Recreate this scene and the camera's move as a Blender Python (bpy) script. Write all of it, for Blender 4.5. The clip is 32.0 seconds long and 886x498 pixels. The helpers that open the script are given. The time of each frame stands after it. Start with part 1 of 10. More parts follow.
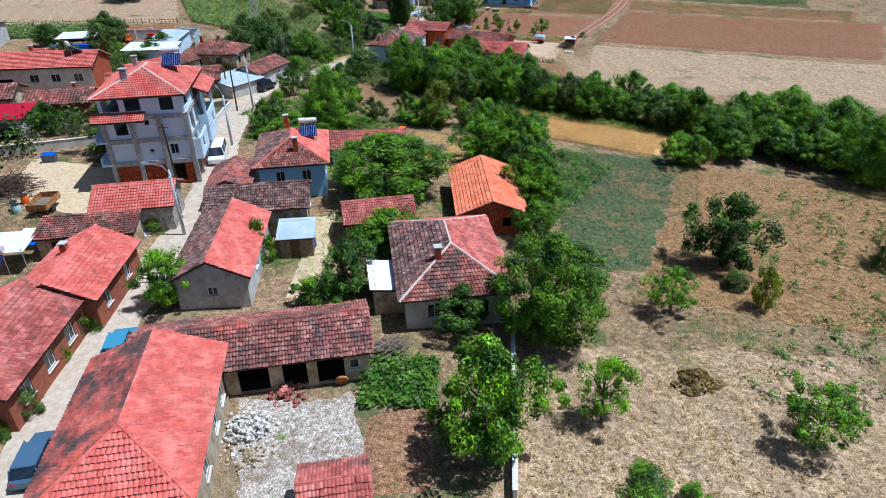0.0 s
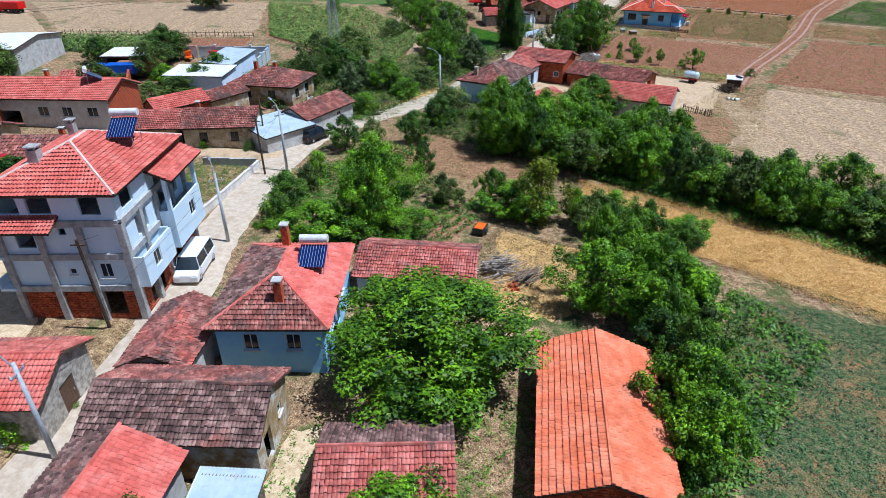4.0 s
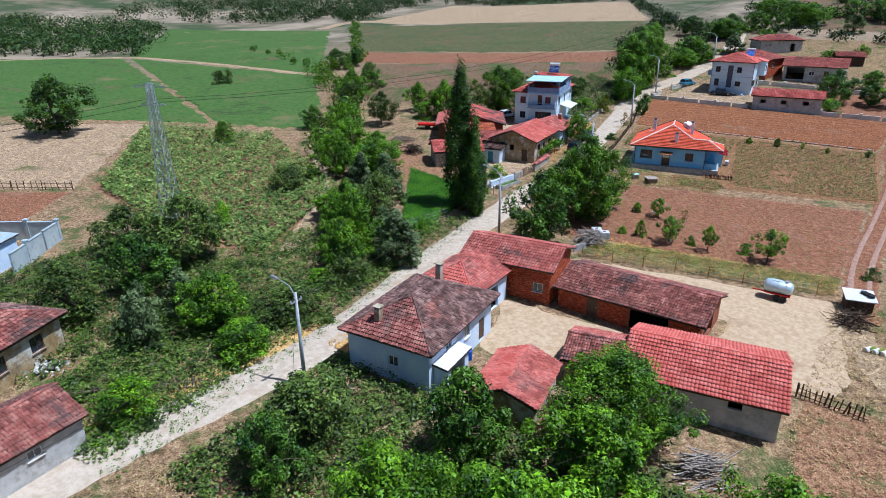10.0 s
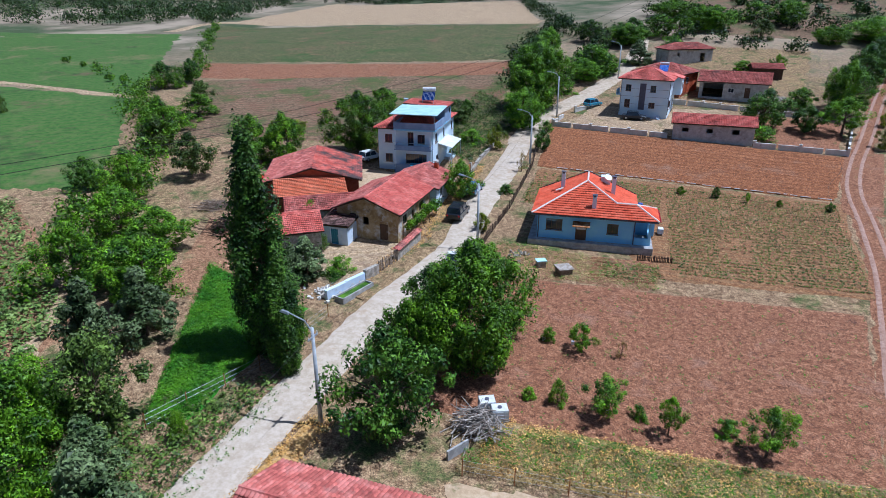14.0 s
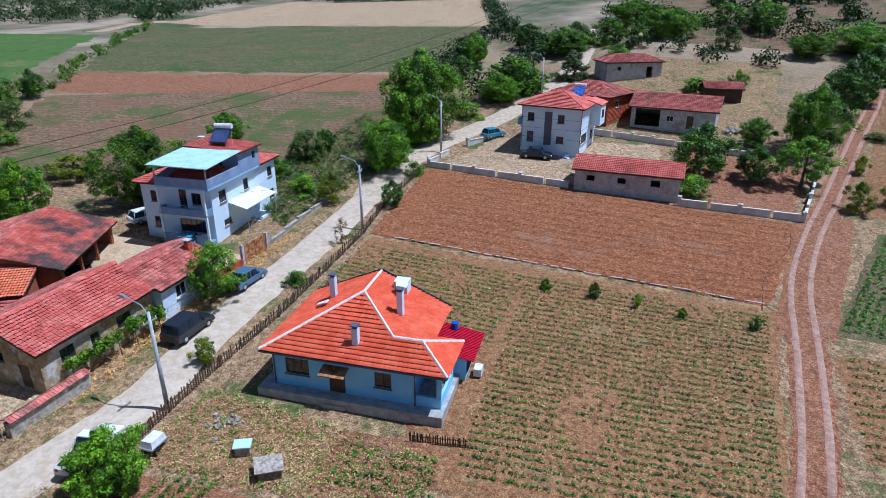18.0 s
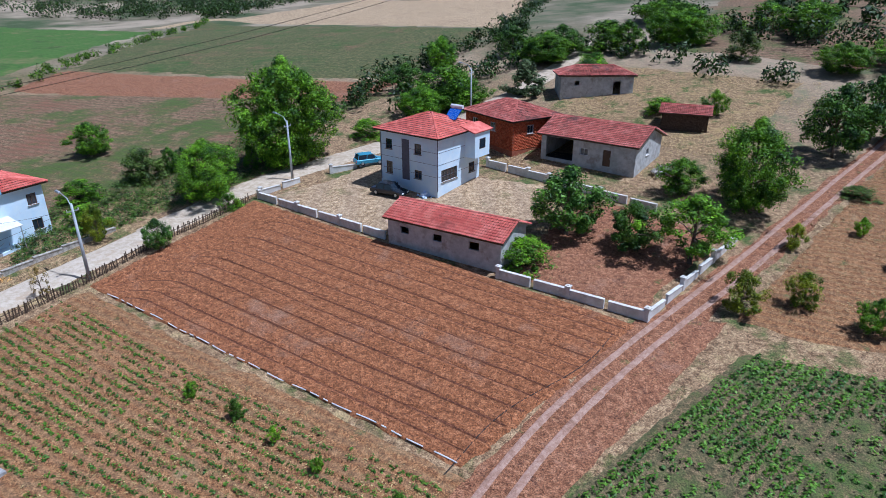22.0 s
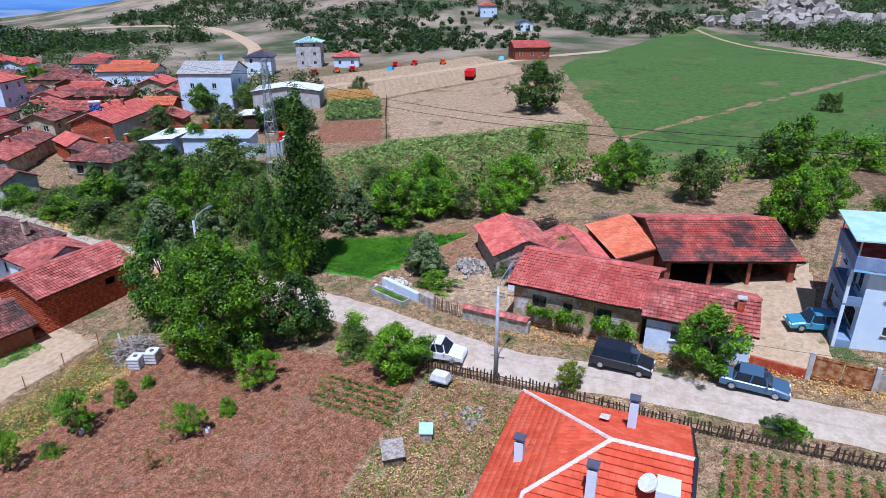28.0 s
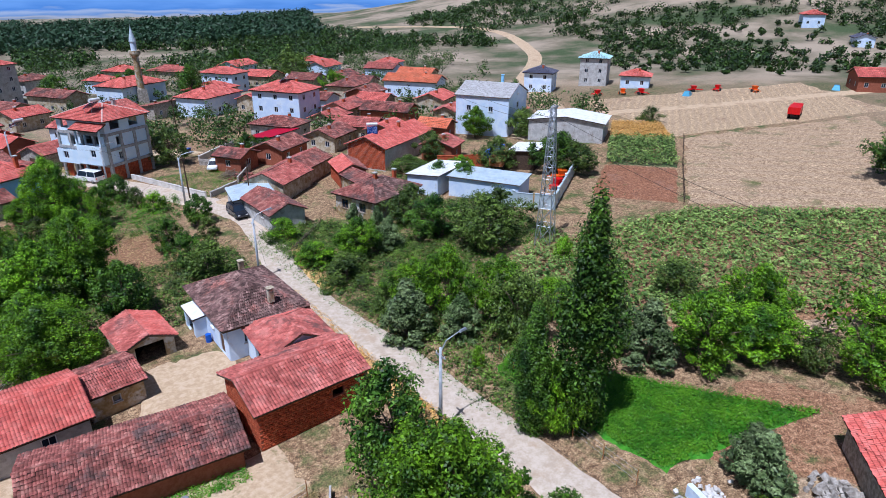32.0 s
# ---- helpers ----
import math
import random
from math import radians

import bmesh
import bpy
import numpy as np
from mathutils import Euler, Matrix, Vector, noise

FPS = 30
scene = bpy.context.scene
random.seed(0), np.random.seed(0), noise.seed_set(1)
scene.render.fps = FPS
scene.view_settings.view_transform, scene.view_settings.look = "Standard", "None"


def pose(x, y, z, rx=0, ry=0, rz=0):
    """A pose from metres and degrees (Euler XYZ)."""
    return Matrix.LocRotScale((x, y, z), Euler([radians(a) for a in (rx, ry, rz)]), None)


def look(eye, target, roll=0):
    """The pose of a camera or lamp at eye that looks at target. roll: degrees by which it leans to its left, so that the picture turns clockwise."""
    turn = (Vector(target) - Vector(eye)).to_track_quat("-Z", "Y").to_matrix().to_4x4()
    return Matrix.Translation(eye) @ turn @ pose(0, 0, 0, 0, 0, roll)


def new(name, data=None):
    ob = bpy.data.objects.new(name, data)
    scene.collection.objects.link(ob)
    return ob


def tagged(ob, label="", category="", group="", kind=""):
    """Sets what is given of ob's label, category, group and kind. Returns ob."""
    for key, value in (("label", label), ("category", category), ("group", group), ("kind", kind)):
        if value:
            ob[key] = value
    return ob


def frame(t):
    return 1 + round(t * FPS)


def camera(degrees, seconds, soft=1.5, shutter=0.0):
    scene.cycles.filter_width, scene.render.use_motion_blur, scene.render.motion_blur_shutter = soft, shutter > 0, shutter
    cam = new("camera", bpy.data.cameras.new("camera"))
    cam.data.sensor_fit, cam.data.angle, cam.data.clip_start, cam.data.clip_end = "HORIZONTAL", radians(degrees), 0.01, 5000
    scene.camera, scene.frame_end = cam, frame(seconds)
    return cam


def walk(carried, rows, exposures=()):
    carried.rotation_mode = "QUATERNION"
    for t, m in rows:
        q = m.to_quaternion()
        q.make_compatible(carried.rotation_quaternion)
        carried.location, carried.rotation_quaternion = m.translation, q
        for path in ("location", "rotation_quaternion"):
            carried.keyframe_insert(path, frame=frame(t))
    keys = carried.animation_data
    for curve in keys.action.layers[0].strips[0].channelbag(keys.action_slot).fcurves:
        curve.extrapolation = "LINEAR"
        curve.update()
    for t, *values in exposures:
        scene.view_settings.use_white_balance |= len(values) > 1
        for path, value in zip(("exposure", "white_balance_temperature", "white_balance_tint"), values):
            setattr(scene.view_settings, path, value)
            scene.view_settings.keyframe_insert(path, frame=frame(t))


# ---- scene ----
cam = camera(71.0, 32.0, 0.6)
PATH = [
    (0, (0.845, 0.862, 24.918), (0.21, 2.48, 23.927), -0.7),
    (0.5, (-0.65, 5.59, 24.786), (-1.363, 7.175, 23.796), -0.7),
    (1, (-2.471, 10.287, 24.658), (-3.258, 11.837, 23.67), -0.6),
    (1.5, (-4.221, 14.093, 24.418), (-5.05, 15.621, 23.428), -0.5),
    (2, (-6.101, 18.117, 24.278), (-6.945, 19.637, 23.289), -0.6),
    (2.5, (-7.908, 22.45, 24.253), (-8.783, 23.953, 23.266), -0.7),
    (4.5, (-11.115, 35.884, 23.064), (-12.063, 37.346, 22.082), -0.7),
    (5, (-12.358, 40.296, 22.876), (-13.316, 41.751, 21.895), -0.5),
    (5.5, (-14.411, 45.593, 22.732), (-15.387, 47.04, 21.754), -0.7),
    (6, (-16.763, 50.76, 22.608), (-17.753, 52.196, 21.631), -0.8),
    (6.5, (-18.896, 55.49, 22.541), (-19.894, 56.921, 21.563), -0.8),
    (7, (-20.978, 60.098, 22.552), (-21.976, 61.531, 21.578), -0.8),
    (7.5, (-23.086, 64.579, 22.602), (-24.096, 66.028, 21.664), -0.7),
    (8, (-25.043, 68.572, 22.662), (-26.068, 70.046, 21.78), -0.7),
    (8.5, (-26.802, 72.331, 22.704), (-27.843, 73.826, 21.877), -0.6),
    (9, (-28.451, 76.046, 22.691), (-29.506, 77.562, 21.924), -0.5),
    (9.5, (-30.125, 79.705, 22.688), (-31.157, 81.242, 21.932), -0.5),
    (10, (-31.644, 83.369, 22.723), (-32.602, 84.953, 21.967), -0.5),
    (10.4, (-32.748, 86.241, 22.754), (-33.646, 87.861, 22.0), -0.4),
    (10.5, (-32.993, 86.959, 22.761), (-33.875, 88.588, 22.005), -0.4),
    (11, (-34.027, 90.575, 22.86), (-34.84, 92.238, 22.103), -0.3),
    (11.5, (-34.891, 94.228, 23.011), (-35.628, 95.925, 22.252), -0.3),
    (12, (-35.869, 98.344, 23.137), (-36.561, 100.058, 22.374), -0.3),
    (12.5, (-37.187, 103.102, 23.253), (-37.877, 104.817, 22.49), -0.2),
    (13, (-38.712, 108.17, 23.359), (-39.401, 109.886, 22.595), -0.2),
    (13.5, (-39.963, 112.844, 23.423), (-40.651, 114.558, 22.657), -0.1),
    (14, (-41.092, 117.328, 23.522), (-41.783, 119.041, 22.755), -0.1),
    (14.5, (-42.138, 121.966, 23.588), (-42.825, 123.68, 22.82), -0.1),
    (16.5, (-43.85, 140.6, 23.809), (-44.536, 142.314, 23.04), 0.1),
    (17, (-41.658, 145.052, 23.898), (-42.342, 146.766, 23.126), 0.2),
    (17.5, (-37.074, 148.992, 23.914), (-37.764, 150.702, 23.141), 0.2),
    (18, (-30.299, 152.608, 23.918), (-31.007, 154.31, 23.142), 0.2),
    (18.5, (-22.191, 156.439, 23.888), (-22.917, 158.132, 23.11), 0.2),
    (19, (-14.453, 160.7, 23.876), (-15.182, 162.393, 23.099), 0.4),
    (19.5, (-9.607, 165.441, 23.941), (-10.347, 167.128, 23.162), 0.3),
    (20, (-7.965, 171.027, 24.057), (-8.717, 172.707, 23.275), 0.3),
    (20.5, (-8.811, 176.549, 24.186), (-9.638, 178.194, 23.404), 0.2),
    (21, (-9.942, 180.232, 24.202), (-10.87, 181.82, 23.418), -0.1),
    (21.5, (-9.419, 182.493, 24.174), (-10.387, 184.057, 23.39), -0.2),
    (22, (-7.061, 184.805, 24.096), (-8.099, 186.324, 23.311), -0.1),
    (22.5, (-5.72, 187.569, 24.043), (-6.852, 189.019, 23.258), -0.1),
    (23, (-6.461, 190.276, 23.993), (-7.735, 191.602, 23.207), -0.1),
    (23.5, (-8.359, 192.497, 23.965), (-9.761, 193.687, 23.18), -0.3),
    (24, (-9.984, 193.884, 23.855), (-11.482, 194.952, 23.07), -0.6),
    (24.5, (-11.314, 194.776, 23.726), (-12.899, 195.712, 22.943), -0.5),
    (26.5, (-18.11, 195.348, 22.796), (-19.962, 195.362, 22.04), 0.1),
    (27, (-20.467, 195.281, 22.834), (-22.304, 195.055, 22.075), -0.0),
    (27.5, (-23.771, 194.651, 22.807), (-25.546, 194.129, 22.046), -0.0),
    (28, (-26.627, 193.501, 23.049), (-28.23, 192.582, 22.283), -0.1),
    (28.5, (-28.196, 191.964, 23.165), (-29.508, 190.665, 22.396), -0.0),
    (29, (-29.355, 190.56, 23.117), (-30.453, 189.076, 22.348), -0.1),
    (29.5, (-30.237, 189.401, 23.713), (-31.334, 187.917, 22.941), -0.1),
    (30, (-30.92, 188.394, 25.096), (-32.018, 186.911, 24.324), -0.2),
    (30.5, (-31.639, 187.388, 26.302), (-32.739, 185.906, 25.532), -0.1),
    (31, (-33.217, 185.651, 26.468), (-34.316, 184.168, 25.697), -0.3),
    (31.5, (-35.987, 182.024, 26.7), (-37.084, 180.541, 25.927), 0.0),
    (32, (-39.774, 177.091, 26.941), (-40.867, 175.606, 26.166), 0.0),
]
walk(cam, [(t, look(eye, target, roll)) for t, eye, target, roll in PATH], [(0, 0.0, 5250, 8), (8, 0.02, 5300, 10), (13, -0.12, 5050, 11), (23, -0.12, 5000, 12), (28, -0.1, 5100, 19), (32, -0.08, 5250, 17)])

# ---- daylight ----
SUN_AZ, SUN_EL = 22.0, 66.0
world = bpy.data.worlds.new("sky")
scene.world = world
world.use_nodes = True
wn, wl = world.node_tree.nodes, world.node_tree.links
sky = wn.new("ShaderNodeTexSky")
sky.sky_type, sky.sun_disc = "NISHITA", False
sky.sun_elevation, sky.sun_rotation = radians(SUN_EL), radians(90 - SUN_AZ)
wn["Background"].inputs["Strength"].default_value = 0.06
wl.new(sky.outputs[0], wn["Background"].inputs["Color"])
sun = new("sun", bpy.data.lights.new("sun", "SUN"))
sun.data.energy, sun.data.angle, sun.data.color = 5.0, radians(0.55), (1.0, 0.97, 0.92)
sun_dir = Vector((math.cos(radians(SUN_EL)) * math.cos(radians(SUN_AZ)), math.cos(radians(SUN_EL)) * math.sin(radians(SUN_AZ)), math.sin(radians(SUN_EL))))
sun.matrix_world = look((0, 0, 80), Vector((0, 0, 80)) - sun_dir)


# ---- materials ----
def rich(c, k=1.2):
    g = 0.3 * c[0] + 0.59 * c[1] + 0.11 * c[2]
    return tuple(min(0.9, max(0.004, g + (q - g) * k)) for q in c)


def material(name, colours, scale=1.0, rough=0.9, bump=0.0, bump_scale=None, island=0.0, per_object=0.0, patches=None, metal=0.0, through_light=0.0, wave=None, spec=0.3, grain=0.68, far=None):
    """colours: two or three tones that a noise of that scale (features per metre) mixes. patches: (colour, scale, amount) of a larger stain."""
    colours = [rich(c) for c in colours]
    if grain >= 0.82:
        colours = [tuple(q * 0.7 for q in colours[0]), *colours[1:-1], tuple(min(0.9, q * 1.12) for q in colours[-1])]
    m = bpy.data.materials.new(name)
    m.use_nodes = True
    n, l = m.node_tree.nodes, m.node_tree.links
    b = n["Principled BSDF"]
    geo = n.new("ShaderNodeNewGeometry")
    coord = geo.outputs["Position"]
    tex = n.new("ShaderNodeTexNoise")
    tex.inputs["Scale"].default_value, tex.inputs["Detail"].default_value, tex.inputs["Roughness"].default_value = scale, 8, grain
    l.new(coord, tex.inputs["Vector"])
    ramp = n.new("ShaderNodeValToRGB")
    el = ramp.color_ramp.elements
    el[0].position, el[1].position = 0.4, 0.6
    el[0].color, el[1].color = (*colours[0], 1), (*colours[-1], 1)
    if len(colours) > 2:
        e = el.new(0.5)
        e.color = (*colours[1], 1)
    l.new(tex.outputs["Fac"], ramp.inputs["Fac"])
    out = ramp.outputs["Color"]

    def mix(fac, a, colour, kind="MIX"):
        x = n.new("ShaderNodeMix")
        x.data_type, x.blend_type = "RGBA", kind
        if isinstance(fac, float):
            x.inputs["Factor"].default_value = fac
        else:
            l.new(fac, x.inputs["Factor"])
        l.new(a, x.inputs[6])
        if isinstance(colour, tuple):
            x.inputs[7].default_value = (*colour, 1)
        else:
            l.new(colour, x.inputs[7])
        return x.outputs[2]

    for spot in patches or ():
        t2 = n.new("ShaderNodeTexNoise")
        t2.inputs["Scale"].default_value, t2.inputs["Detail"].default_value = spot[1], 7
        t2.inputs["Roughness"].default_value = 0.72
        shift = n.new("ShaderNodeVectorMath")
        shift.inputs[1].default_value = (spot[1] * 37, 11, 3)
        l.new(geo.outputs["Position"], shift.inputs[0])
        l.new(shift.outputs[0], t2.inputs["Vector"])
        mr = n.new("ShaderNodeMapRange")
        mr.inputs["From Min"].default_value, mr.inputs["From Max"].default_value = 0.62 - 0.3 * spot[2], 0.74 - 0.3 * spot[2]
        l.new(t2.outputs["Fac"], mr.inputs["Value"])
        out = mix(mr.outputs[0], out, rich(spot[0]))
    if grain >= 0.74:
        # clods and pebbles at random, their small shadows put into the colour
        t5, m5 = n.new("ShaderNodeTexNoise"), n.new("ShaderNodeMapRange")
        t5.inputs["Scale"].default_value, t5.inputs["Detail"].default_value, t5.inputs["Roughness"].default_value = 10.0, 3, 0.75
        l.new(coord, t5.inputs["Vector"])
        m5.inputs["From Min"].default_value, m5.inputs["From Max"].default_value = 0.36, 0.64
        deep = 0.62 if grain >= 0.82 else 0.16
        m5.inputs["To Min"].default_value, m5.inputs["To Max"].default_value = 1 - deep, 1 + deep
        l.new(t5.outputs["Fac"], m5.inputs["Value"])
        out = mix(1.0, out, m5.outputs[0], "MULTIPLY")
    if wave:
        # (colour, spacing in metres, direction in degrees, strength)
        vm = n.new("ShaderNodeMapping")
        vm.inputs["Rotation"].default_value = (0, 0, radians(-wave[2]))
        l.new(geo.outputs["Position"], vm.inputs["Vector"])
        w = n.new("ShaderNodeTexWave")
        w.inputs["Scale"].default_value = 0.314 / wave[1]
        w.bands_direction, w.inputs["Distortion"].default_value, w.inputs["Detail"].default_value, w.inputs["Detail Scale"].default_value = "Y", 2.2, 4, 0.5
        l.new(vm.outputs[0], w.inputs["Vector"])
        k = n.new("ShaderNodeMath")
        k.operation = "MULTIPLY"
        k.inputs[1].default_value = wave[3]
        l.new(w.outputs["Fac"], k.inputs[0])
        out = mix(k.outputs[0], out, wave[0])
    if far:
        # (colours, from, to): another land cover away from the village
        t4, r4, dist, m4 = n.new("ShaderNodeTexNoise"), n.new("ShaderNodeValToRGB"), n.new("ShaderNodeVectorMath"), n.new("ShaderNodeMapRange")
        t4.inputs["Scale"].default_value, t4.inputs["Detail"].default_value, t4.inputs["Roughness"].default_value = 0.022, 8, 0.62
        l.new(geo.outputs["Position"], t4.inputs["Vector"])
        q = r4.color_ramp.elements
        q[0].position, q[1].position = 0.4, 0.6
        q[0].color, q[1].color = (*far[0][0], 1), (*far[0][2], 1)
        q.new(0.5).color = (*far[0][1], 1)
        l.new(t4.outputs["Fac"], r4.inputs["Fac"])
        dist.operation = "DISTANCE"
        l.new(geo.outputs["Position"], dist.inputs[0])
        dist.inputs[1].default_value = (-60, 150, 0)
        m4.inputs["From Min"].default_value, m4.inputs["From Max"].default_value = far[1], far[2]
        l.new(dist.outputs["Value"], m4.inputs["Value"])
        out = mix(m4.outputs[0], out, r4.outputs["Color"])
    for amount, source in ((island, geo.outputs["Random Per Island"]), (per_object, None)):
        if amount:
            if source is None:
                source = n.new("ShaderNodeObjectInfo").outputs["Random"]
            mr = n.new("ShaderNodeMapRange")
            mr.inputs["To Min"].default_value, mr.inputs["To Max"].default_value = 1 - amount, 1 + amount
            l.new(source, mr.inputs["Value"])
            out = mix(1.0, out, mr.outputs[0], "MULTIPLY")
    l.new(out, b.inputs["Base Color"])
    b.inputs["Roughness"].default_value, b.inputs["Metallic"].default_value = rough, metal
    b.inputs["Specular IOR Level"].default_value = spec
    if bump:
        t3 = n.new("ShaderNodeTexNoise")
        t3.inputs["Scale"].default_value, t3.inputs["Detail"].default_value = bump_scale or scale * 4, 4
        l.new(coord, t3.inputs["Vector"])
        bp = n.new("ShaderNodeBump")
        bp.inputs["Strength"].default_value, bp.inputs["Distance"].default_value = min(1.0, bump * 4), bump
        l.new(t3.outputs["Fac"], bp.inputs["Height"])
        l.new(bp.outputs[0], b.inputs["Normal"])
    if through_light:
        tr = n.new("ShaderNodeBsdfTranslucent")
        l.new(out, tr.inputs["Color"])
        ms = n.new("ShaderNodeMixShader")
        ms.inputs[0].default_value = through_light
        l.new(b.outputs[0], ms.inputs[1])
        l.new(tr.outputs[0], ms.inputs[2])
        l.new(ms.outputs[0], n["Material Output"].inputs["Surface"])
    return m


def plain(name, colour, rough=0.6, metal=0.0, spec=0.4, vary=0.12):
    return material(name, [tuple(c * (1 - vary) for c in colour), colour, tuple(min(1, c * (1 + vary)) for c in colour)], 2.5, rough, metal=metal, spec=spec)


def leafy(name, dark, light, vary=0.65):
    return material(name, [tuple(q * (1.2 - 0.9 * vary) for q in dark), tuple(q * 0.92 for q in light)], 0.5, 0.5, island=vary, per_object=0.25, through_light=0.07, spec=0.25)


